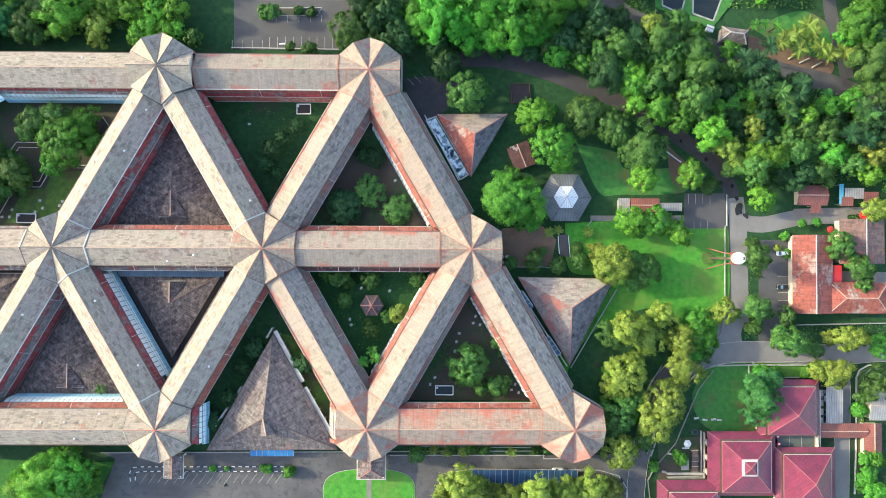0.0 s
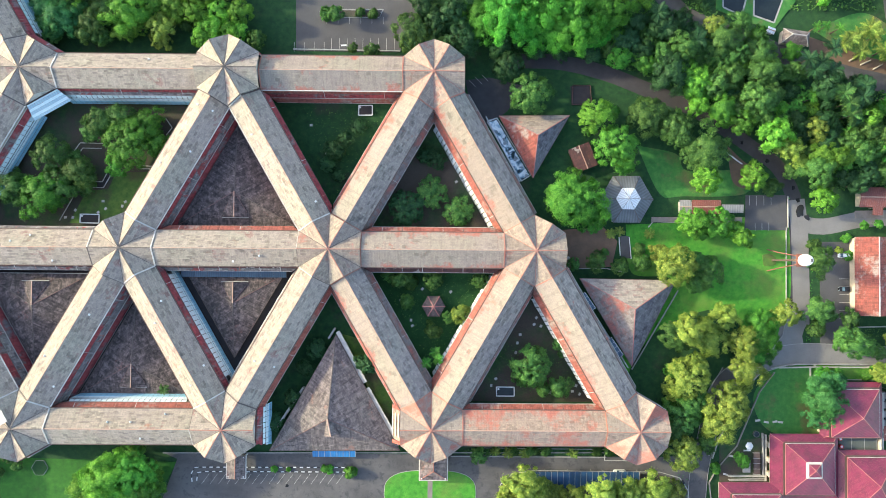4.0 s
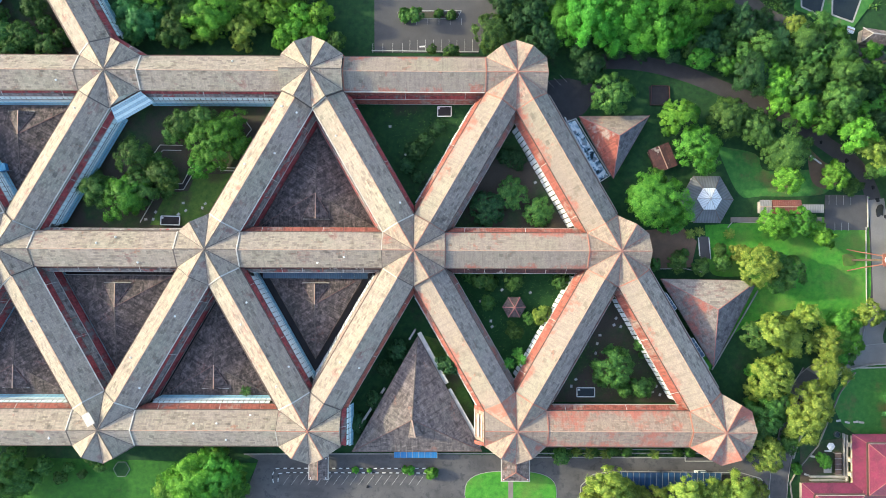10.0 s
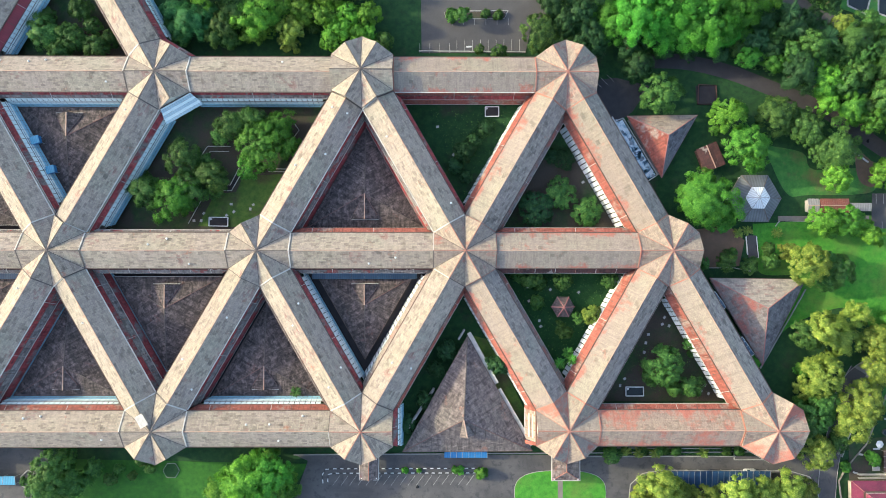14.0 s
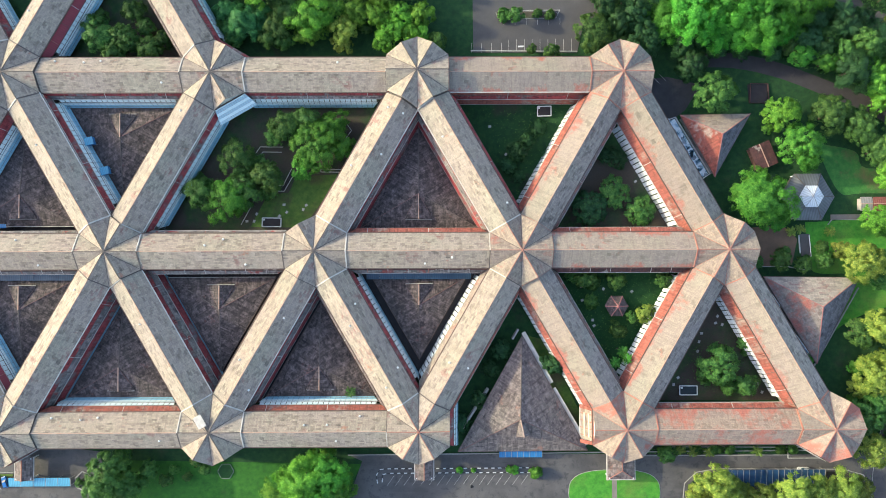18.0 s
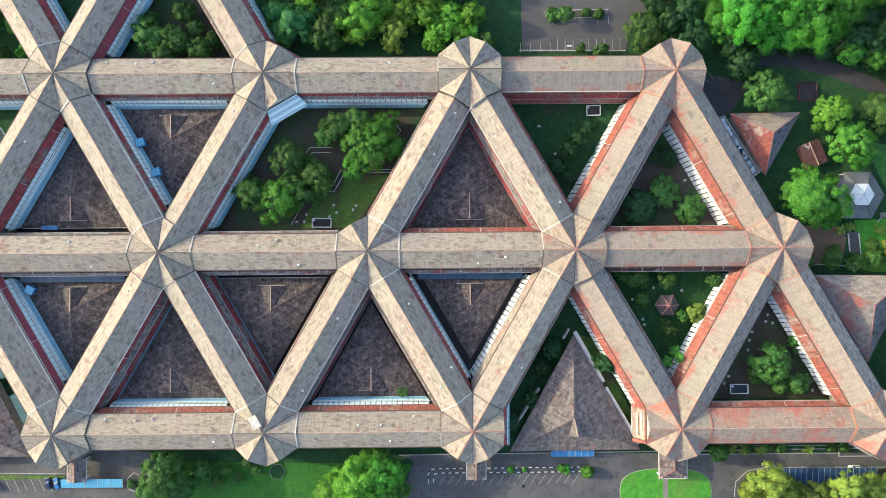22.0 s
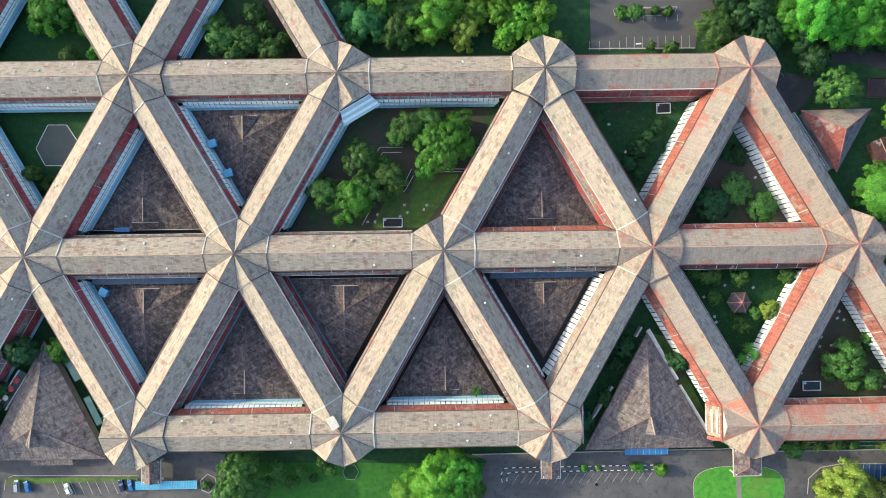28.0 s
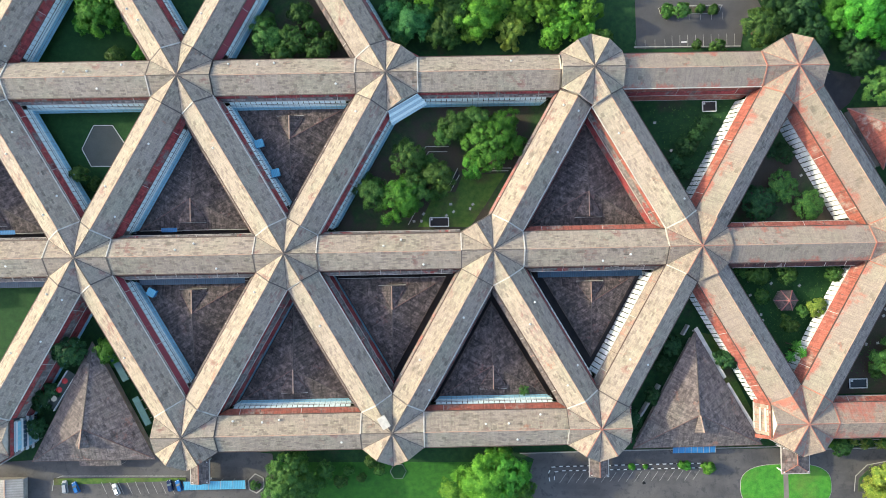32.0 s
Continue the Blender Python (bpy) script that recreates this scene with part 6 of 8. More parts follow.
for px_, py_ in ((329.0, -67.6), (329.4, -70.4)):
    u = thing("water_drum", (px_, py_, 2.98), 0, "small round red water drum on the flat roof", "drum", "drums on the roof")
    part("body", tube(nb(), (0, 0, 0), (0, 0, 0.9), 0.7, 0.7, 12), M_REDP, u)
    part("lid", tube(nb(), (0, 0, 0.9), (0, 0, 1.05), 0.45, 0.25, 12), M_WHITE, u)
# houses east of the lane
gable_house("long_house", (334.8, 6.1), (349.7, -22.8), 3.6, 2.2, 'y', M_TILE_HOUSE, "long house with faded red tile roof and pale ridge", 0, None, M_PARAPET)
lean_to("red_canopy", (349.2, -5.0), (353.4, -13.8), 3.0, M_REDP, "bright red sheet canopy beside the long house", "canopy", True, 0.2, 1)
gable_house("hipped_house", (348.5, -11.2), (370.4, -22.7), 3.4, 2.0, 'x', M_TILE_HOUSE, "hipped house with faded red tile roof", 0, None, None, "house", True)
gable_house("gabled_house", (352.4, 12.0), (369.1, -4.5), 3.5, 2.3, 'y', M_TILE_OLD, "gabled house with brown and red tile roof", 0, None, M_PARAPET)
gable_house("tin_shack", (337.2, 24.5), (348.5, 17.1), 2.8, 1.0, 'x', M_RUST, "shack with rusty patched sheet roof", 0)
lean_to("lean_to_roof", (342.4, 17.1), (346.2, 14.2), 2.4, M_RUST, "rusty lean-to roof against the shack", "shed")
lean_to("tin_roof", (354.9, 23.6), (362.0, 19.7), 2.8, M_TIN, "grey sheet roof of a small shed", "shed")
lean_to("tin_roof", (353.8, 20.3), (358.2, 16.9), 2.6, M_RUST, "red sheet roof of a small shed", "shed")
lean_to("tin_roof", (362.0, 22.2), (367.5, 18.0), 2.6, M_RUST, "rusty sheet roof among trees", "shed")
lean_to("tarpaulin", (353.0, 25.1), (354.6, 17.5), 2.5, M_CYAN, "bright blue tarpaulin shelter beside the shed", "tarpaulin")
patch("yard_houses", [(337.5, 16.0), (372.4, 17.1), (372.4, 14.5), (337.5, 13.1)], M_PAVE, "grey paved lane before the shacks", "paving")
patch("yard_long_house", [(353.4, -7.2), (372.2, -7.5), (372.2, -11.3), (353.4, -11.4)], M_PAVE, "grey paved passage between houses", "paving")
for x, y in ((350.1, 8.3), (362.1, 13.6), (363.1, 13.0)):
    u = thing("parasol", (x, y, 0), 0, "small red garden parasol", "parasol")
    part("pole", tube(nb(), (0, 0, 0), (0, 0, 2.3), 0.04, 0.04, 6), M_WHITE, u)
    part("canopy", tube(nb(), (0, 0, 1.9), (0, 0, 2.5), 1.3, 0.05, 10), M_REDP, u)
# garden sheds
gable_house("red_shed", (275.4, 19.3), (286.0, 14.2), 2.6, 0.5, 'x', M_RUST, "low shed with a rusty red sheet roof", 0, M_BRICK)
gable_house("grey_shed", (270.8, 19.3), (275.1, 14.1), 2.5, 0.5, 'x', M_TIN, "low shed with a grey sheet roof beside a red one", 0, M_WALL)
lean_to("grey_shelter", (286.4, 17.7), (294.4, 14.7), 2.4, M_TIN, "grey sheet shelter by the small car park", "shelter")
gable_house("brown_shed", (230.9, 39.2), (239.1, 30.1), 2.8, 0.35, 'y', M_PATCHED, "patched brown sheet-roofed shed under a tree", 22, M_RUST_DARK)
gable_house("hill_house", (308.7, 82.6), (318.7, 77.1), 3.2, 2.4, 'x', M_TILE_BROWN, "small house with a hipped grey-brown roof", -8, None, M_CONC, "house", True)


def pavilion(x, y):
    ob = thing("hexagonal_pavilion", (x, y, 0), 0, "six-sided garden pavilion with grey shingles and white cap", "pavilion")
    R, r = 9.9, 4.3
    for i in range(6):
        a, b = radians(60 * i), radians(60 * i + 60)
        o0, o1 = (R * math.cos(a), R * math.sin(a)), (R * math.cos(b), R * math.sin(b))
        n0, n1 = (r * math.cos(a), r * math.sin(a)), (r * math.cos(b), r * math.sin(b))
        d = (o1[0] - o0[0], o1[1] - o0[1], 0)
        part("roof_slope", slab(nb(), [(*o0, 3.0), (*o1, 3.0), (*n1, 5.0), (*n0, 5.0)], 0.14, d), M_SLATE, ob)
        part("hip_cap", beam(nb(), (*o0, 3.02), (*n0, 5.02), 0.25, 0.1), M_RIDGE_DARK, ob)
        k = 0.62 if i in (0, 5) else 1.0
        part("cap_pane", slab(nb(), [(*(v * 1.05 for v in n0), 5.2), (*(v * 1.05 for v in n1), 5.2), (0, 0, 6.4)], 0.06, d), M_TIN_WHITE, ob, "white translucent roof pane")
        part("cap_rib", beam(nb(), (*(v * 1.05 for v in n0), 5.22), (0, 0, 6.42), 0.14, 0.06), M_CONC, ob)
        part("post", tube(nb(), (o0[0] * 0.92, o0[1] * 0.92, 0), (o0[0] * 0.92, o0[1] * 0.92, 3.1), 0.15, 0.15, 8), M_WHITE, ob)
    part("floor_slab", tube(nb(), (0, 0, 0), (0, 0, 0.25), 9.0, 9.0, 6), M_PAVE, ob)
    return ob


pavilion(*(251.0, 19.3))


M_TILE_GAZEBO = tile_roof("gazebo_tile", (0.185, 0.145, 0.14), (0.105, 0.085, 0.085), (0.24, 0.10, 0.09), 0.90, 1.0, 0.6, (0.6, 0.4), odd=0.9)


def gazebo(x, y):
    ob = thing("gazebo", (x, y, 0), 0, "small hexagonal gazebo with brown tiles and red ridges", "gazebo")
    R = 4.3
    for i in range(6):
        a, b = radians(60 * i), radians(60 * i + 60)
        o0, o1 = (R * math.cos(a), R * math.sin(a)), (R * math.cos(b), R * math.sin(b))
        part("roof_slope", slab(nb(), [(*o0, 2.5), (*o1, 2.5), (0, 0, 4.4)], 0.12, (o1[0] - o0[0], o1[1] - o0[1], 0)), M_TILE_GAZEBO, ob)
        part("hip_cap", beam(nb(), (*o0, 2.52), (0, 0, 4.42), 0.34, 0.12), M_HIP, ob)
        part("post", tube(nb(), (o0[0] * 0.85, o0[1] * 0.85, 0), (o0[0] * 0.85, o0[1] * 0.85, 2.75), 0.1, 0.1, 8), M_WHITE, ob)
    part("floor_slab", tube(nb(), (0, 0, 0), (0, 0, 0.2), 3.8, 3.8, 6), M_PAVE, ob)


gazebo(*(180.4, -20.5))


def water_tower(x, y):
    ob = thing("water_tower", (x, y, 0), 0, "white domed water tank on a tall brick shaft with fins", "water tower")
    part("shaft", tube(nb(), (0, 0, 0), (0, 0, 18.0), 0.4, 0.35, 12), M_BARK, ob)
    for a in (115, 245, 0):
        d = Vector((math.cos(radians(a)), math.sin(radians(a)), 0))
        b = nb()
        pts = [(4.4, 0.0), (3.2, 6.0), (2.2, 12.0), (1.4, 18.0)]
        for (r0, z0), (r1, z1) in zip(pts, pts[1:]):
            tube(b, d * r0 + Vector((0, 0, z0)), d * r1 + Vector((0, 0, z1)), 0.2, 0.18, 6)
        part("fin", b, M_BRICK, ob, "rusty red-brown leg")
    b = nb()
    for (r0, z0), (r1, z1) in zip([(1.3, 17.5), (2.0, 18.5), (2.05, 20.2), (1.6, 21.4)], [(2.0, 18.5), (2.05, 20.2), (1.6, 21.4), (0.4, 21.8)]):
        tube(b, (0, 0, z0), (0, 0, z1), r0, r1, 20, True)
    part("tank", b, M_WHITE, ob)
    part("hatch", box(nb(), 0.2, 1.1, -0.5, 0.5, 21.2, 21.75), M_GUTTER, ob, "dark hatch opening on the tank")
    part("platform", box(nb(), -1.6, 1.6, -2.2, 2.2, 16.9, 17.2), M_BRICK, ob)


patch("soil_tower", [(302.7, -0.9), (304.5, -0.4), (307.5, -1.5), (307.5, -4.4), (304.5, -4.9), (303.1, -4.3)], M_OLIVE, "worn brown-green earth under the water tower", "soil", 0.02, True)
water_tower(*(306.4, -2.7))

# fish ponds on the hill
patch("pond_bank", [(285.5, 107.1), (285.5, 91.1), (306.8, 83.4), (315.4, 94.6), (315.4, 107.4)], M_WORN, "bright grass banks round the ponds", "lawn")
for pts in ([(288.1, 102.8), (288.1, 92.1), (295.1, 88.8), (298.8, 103.0)], [(300.0, 103.0), (299.6, 89.1), (307.3, 86.4), (311.1, 96.7), (311.6, 103.1)]):
    ob = patch("pond", pts, M_WATER, "dark still fish pond with concrete rim", "pond")
    for a, b in zip(pts, pts[1:] + pts[:1]):
        part("rim", beam(nb(), (*a, 0.2), (*b, 0.2), 0.6, 0.2), M_CONC, ob)
gable_house("pump_house", (303.8, 84.0), (306.7, 81.7), 2.0, 0.3, 'x', M_TIN_WHITE, "tiny white pump house at the pond", -20, M_WHITE)

# ---------------------------------------------------------------- forecourt things
def porch(x, y0, y1, w, z, label, hip=True):
    ob = thing("porch", (x, (y0 + y1) / 2, 0), 90, label, "porch", "entrance porches")
    L = (y1 - y0) / 2
    e = -L + (w * 0.7 if hip else 0)
    for s in (-1, 1):
        part("roof_slope", slab(nb(), [(L, 0, z + 1.3), (e, 0, z + 1.3), (-L, s * w, z), (L, s * w, z)], 0.14, (1, 0, 0)), M_TILE_BROWN, ob)
        for xx in (-L + 0.5, L - 0.6):
            part("post", box(nb(), xx - 0.2, xx + 0.2, s * (w - 0.6) - 0.2, s * (w - 0.6) + 0.2, 0, z + 0.3), M_WHITE, ob)
    part("ridge_cap", beam(nb(), (L, 0, z + 1.3), (e, 0, z + 1.3), 0.3, 0.1), M_RIDGE_RED, ob)
    if hip:
        part("roof_hip", slab(nb(), [(e, 0, z + 1.3), (-L, -w, z), (-L, w, z)], 0.14, (0, 1, 0)), M_TILE_BROWN, ob)
        for s in (-1, 1):
            part("hip_cap", beam(nb(), (e, 0, z + 1.3), (-L, s * w, z), 0.25, 0.1), M_RIDGE_RED, ob)
    part("fascia", box(nb(), -L - 0.35, L, -w - 0.35, w + 0.35, z - 0.34, z - 0.16), M_PARAPET, ob)


p, q = (180.8, -82.8), (180.7, -73.1)
porch(p[0], p[1], q[1], 4.9, 4.5, "projecting entrance porch with a hipped brown tile roof")
p, q = (109.7, -82.6), (109.6, -74.6)
porch(p[0], p[1], q[1], 3.3, 4.0, "small gabled brown tile porch at the tower", False)
p, q = (-34.3, -82.0), (-34.1, -73.7)
porch(p[0], p[1], q[1], 3.2, 4.0, "small gabled brown tile porch at the tower", False)

lean_to("blue_awning", (136.9, -75.2), (152.5, -72.8), 3.0, M_BLUE, "blue sheet awning in seven panels before the hall", "awning", True, 0.4, 7)
lean_to("carport", (217.4, -86.3), (255.8, -80.2), 2.6, M_TIN_DARK, "long carport with dark blue sheet roof panels", "carport", True, 0.5, 18)
lean_to("carport", (-40.7, -84.8), (-18.4, -81.6), 2.6, M_CYAN, "carport with a bright blue sheet roof", "carport", True, 0.4, 5)
gable_house("guard_house", (-110.7, -79.2), (-98.2, -90.0), 3.0, 0.8, 'y', M_TIN, "low grey sheet-roofed building by the forecourt", 0, M_WALL)
edging("garden_wall", [(81.6, -74.9), (251.8, -74.1)], 0.35, 0.5, M_CONC, "low grey wall along the foot of the building", "wall", False)
edging("garden_wall", [(271.1, -14.2), (253.9, -43.5)], 0.35, 0.5, M_KERB, "pale kerb wall along the triangular hall", "wall", False)
edging("garden_wall", [(197.6, -72.6), (259.0, -73.1)], 0.25, 0.35, M_KERB, "white kerb at the foot of the planted strip", "kerb", False)
edging("garden_wall", [(187.1, -75.8), (244.5, -75.8)], 0.3, 0.35, M_KERB, "pale kerb along the planted strip", "kerb", False)
edging("garden_wall", [(243.9, -74.5), (243.9, -77.0), (260.2, -77.0)], 0.3, 0.4, M_KERB, "pale kerb at the corner tower", "kerb", False)


def striped_kerb(pts, name="striped_kerb"):
    """kerb stones painted white and black by turns"""
    ob = thing(name, (0, 0, 0), 0, "kerb stones painted black and white in turn", "kerb", "", "structure")
    for a, b in zip(pts, pts[1:]):
        a, b = Vector((*a, 0.05)), Vector((*b, 0.05))
        n = max(1, int((b - a).length / 1.25))
        for i in range(n):
            p, q = a.lerp(b, i / n), a.lerp(b, (i + 0.96) / n)
            part("kerb_stone", beam(nb(), p, q, 0.3, 0.16), M_WHITE if i % 2 == 0 else M_BLACK, ob)


striped_kerb([(92.4, -85.4), (92.0, -82.5), (93.2, -80.3), (96.1, -80.1), (150.8, -80.0)])
striped_kerb([(94.1, -85.0), (94.3, -82.1), (97.1, -81.7), (148.7, -81.7)])
edging("bay_kerb", [(-89.8, -84.9), (-89.1, -80.8), (-86.2, -79.6), (-40.8, -80.6)], 0.25, 0.2, M_KERB, "pale kerb of the weedy strip", "kerb", False)
patch("planted_strip", [(-89.1, -80.4), (-40.9, -81.2), (-40.9, -82.2), (-89.1, -82.8)], M_OLIVE, "narrow weedy strip above the parking bays", "planting")


def bay_lines(rows, name="bay_lines"):
    ob = thing(name, (0, 0, 0), 0, "white painted parking bay lines on asphalt", "road marking", "", "structure")
    for a, b in rows:
        part("line", slab(nb(), [(a[0] - 0.07, a[1], 0.36), (a[0] + 0.07, a[1], 0.36), (b[0] + 0.07, b[1], 0.36), (b[0] - 0.07, b[1], 0.36)] if abs(a[1] - b[1]) > 0.5 else
                  [(a[0], a[1] - 0.07, 0.36), (b[0], b[1] - 0.07, 0.36), (b[0], b[1] + 0.07, 0.36), (a[0], a[1] + 0.07, 0.36)], 0.02), M_LINE, ob)


def fan(p, q, v, n):
    p, q = Vector(p), Vector(q)
    return [(tuple(p.lerp(q, i / (n - 1))), tuple(p.lerp(q, i / (n - 1)) + Vector(v))) for i in range(n)]


bay_lines(fan((98.6, -82.5), (147.7, -82.5), (-2.6, -3.6), 17))
bay_lines(fan((-71.8, -82.0), (-47.1, -82.5), (2.0, -4.4), 9))
bay_lines(fan((141.6, 78.7), (165.0, 79.0), (0, -4.6), 9))
bay_lines(fan((127.8, 77.3), (138.9, 77.4), (0, -3.6), 4))
bay_lines(fan((139.8, 84.2), (160.8, 84.4), (0, 2.6), 6))
bay_lines(fan((297.8, 21.3), (305.9, 21.3), (0, -3.6), 4))
bay_lines(fan((299.9, 11.1), (305.0, 11.2), (0, -3.0), 3))
bay_lines(fan((331.3, -9.4), (331.2, -24.1), (3.8, 0), 6))
bay_lines(fan((192.9, 63.6), (197.7, 65.7), (2.5, -2.5), 3))
edging("kerb_island", [(138.1, 89.7), (139.8, 86.7), (159.1, 86.9), (160.8, 89.9)], 0.3, 0.2, M_KERB, "pale kerb of the planted island", "kerb", True)
edging("kerb_north", [(127.4, 74.6), (167.2, 74.3)], 0.4, 0.4, M_KERB, "pale low wall between car park and wing", "wall", False)
edging("kerb_carport", [(204.9, -91.6), (205.5, -86.0), (210.0, -82.0), (217.3, -80.8), (264.4, -81.2), (271.8, -83.3), (274.9, -88.0), (275.3, -95.3)], 0.3, 0.2, M_KERB, "pale kerb round the carport island", "kerb", False)
edging("kerb_round", [(-18.1, -82.7), (-15.6, -80.3), (-12.7, -81.8), (-12.4, -85.3), (-15.1, -87.3), (-17.8, -86.0)], 0.4, 0.35, M_CONC, "grey round concrete planter ring", "planter")
patch("plot_carport", [(206.3, -91.6), (206.7, -87.0), (211.1, -82.9), (264.4, -82.0), (270.7, -84.1), (273.9, -88.7), (274.1, -95.3)], M_YARD, "planted island behind the carport", "planting")
edging("fence_lawn", [(311.6, 9.5), (311.5, -11.6), (311.5, -24.2), (310.0, -30.5), (305.5, -36.8), (297.1, -42.7)], 0.2, 0.45, M_CONC, "low pale wall between lawn and lane", "wall", False)
edging("fence_lane", [(312.2, 21.2), (312.2, 9.5)], 0.25, 0.6, M_CONC, "low pale wall beside the car park", "wall", False)
edging("fence_bend", [(289.3, 37.3), (295.0, 33.1)], 0.25, 0.8, M_WHITE, "short white rail on the bend", "rail", False)
edging("wall_street", [(305.5, -42.7), (312.9, -41.2), (351.1, -40.9)], 0.3, 1.0, M_CONC, "pale wall along the street verge", "wall", False)
edging("wall_street", [(320.3, -46.8), (323.5, -44.1), (321.4, -41.0)], 0.3, 0.8, M_CONC, "short pale wall at the verge", "wall", False)
edging("wall_houses", [(337.4, -27.3), (372.1, -26.5)], 0.3, 1.2, M_CONC, "pale wall below the houses", "wall", False)
edging("wall_drive", [(283.3, -91.6), (282.5, -84.9), (285.4, -79.7), (292.8, -71.4), (301.3, -51.5), (307.0, -44.2)], 0.22, 0.7, M_WALL, "pale curving wall along the drive", "wall", False)
edging("kerb_path", [(260.1, 9.2), (261.8, 11.3), (272.8, 11.0), (295.0, 11.1)], 0.3, 0.3, M_KERB, "pale kerb beside the garden path", "kerb", False)
edging("path_rail", [(249.1, 5.4), (249.6, -1.4)], 0.25, 0.5, M_WHITE, "white handrail of the garden steps", "rail", False)
edging("path_rail", [(252.9, 5.4), (253.6, -2.6)], 0.25, 0.5, M_WHITE, "white handrail of the garden steps", "rail", False)
patch("path_steps", [(249.6, 5.8), (252.9, 5.8), (253.6, -2.4), (250.0, -2.4)], M_ASPHALT, "dark paved steps to the pavilion", "path")
patch("path_garden", [(261.2, 13.0), (295.0, 13.2), (295.0, 11.3), (261.2, 11.1)], M_PAVE, "paved garden path beside the shed", "path")
patch("yard_corner", [(228.1, 8.0), (243.2, 9.1), (248.5, 3.9), (246.4, -5.6), (228.5, -6.7)], M_SOIL, "bare trampled soil behind the corner tower", "soil")
edging("yard_wall", [(229.2, -6.3), (244.3, -6.2), (251.7, -7.7)], 0.3, 0.8, M_CONC, "pale wall behind the triangular hall", "wall", False)
edging("side_rail", [(229.6, -6.9), (252.4, -42.8)], 0.35, 1.2, M_WHITE, "white rail along the foot of the wing", "rail", False)
edging("side_rail", [(199.3, 49.9), (212.0, 25.8)], 0.3, 1.2, M_WHITE, "white parapet beside the pool yard", "wall", False)
edging("pool_wall", [(199.7, 48.0), (203.5, 49.5), (216.2, 28.3), (212.6, 26.0)], 0.25, 0.8, M_WHITE, "white wall of the rock pool", "wall", True)
ob = patch("rock_pool", [(200.1, 47.6), (203.3, 48.9), (215.6, 28.3), (212.6, 26.6)], M_CASCADE, "narrow rock pool of swirling blue and white water", "pool")
for i in range(8):
    x0, y0 = (202.0, 47.8)
    x1, y1 = (214.1, 27.9)
    t = i / 7
    b = nb()
    bmesh.ops.create_icosphere(b, subdivisions=2, radius=trng.uniform(0.4, 0.85))
    for v in b.verts:
        v.co *= 1 + 0.9 * noise.noise(v.co * 1.1 + Vector((i * 3.7, 0, 0)))
        v.co.z *= 0.3
    rk = part("boulder", b, M_ROCK, None, "")
    rk.matrix_basis = pose(x0 + (x1 - x0) * t + trng.uniform(-1.2, 1.2), y0 + (y1 - y0) * t + trng.uniform(-0.8, 0.8), 0.35)
    tagged(rk, "flat uneven grey-blue boulder in the rock pool", "boulder", "boulders in the pool")


# ---------------------------------------------------------------- cars
PAINT = {"white": M_WHITE, "black": plain("black_car_paint", (0.015, 0.015, 0.018), (0.02, 0.02, 0.022), 0.3, 0.2, 0, None, 0.0), "blue": plain("blue_car_paint", (0.02, 0.16, 0.45), (0.02, 0.13, 0.38), 0.3, 0.25, 0, None, 0.0),
         "navy": plain("navy_car_paint", (0.015, 0.03, 0.09), (0.015, 0.025, 0.07), 0.3, 0.25, 0, None, 0.0), "silver": plain("silver_car_paint", (0.45, 0.47, 0.48), (0.40, 0.42, 0.43), 0.3, 0.3, 0.4, None, 0.0)}


def loft(bm, sections):
    rings = [[bm.verts.new(p) for p in s] for s in sections]
    for r, q in zip(rings, rings[1:]):
        for i in range(len(r)):
            bm.faces.new((r[i], r[(i + 1) % len(r)], q[(i + 1) % len(r)], q[i]))
    bm.faces.new(rings[0][::-1])
    bm.faces.new(rings[-1])
    bmesh.ops.recalc_face_normals(bm, faces=bm.faces[:])
    return bm


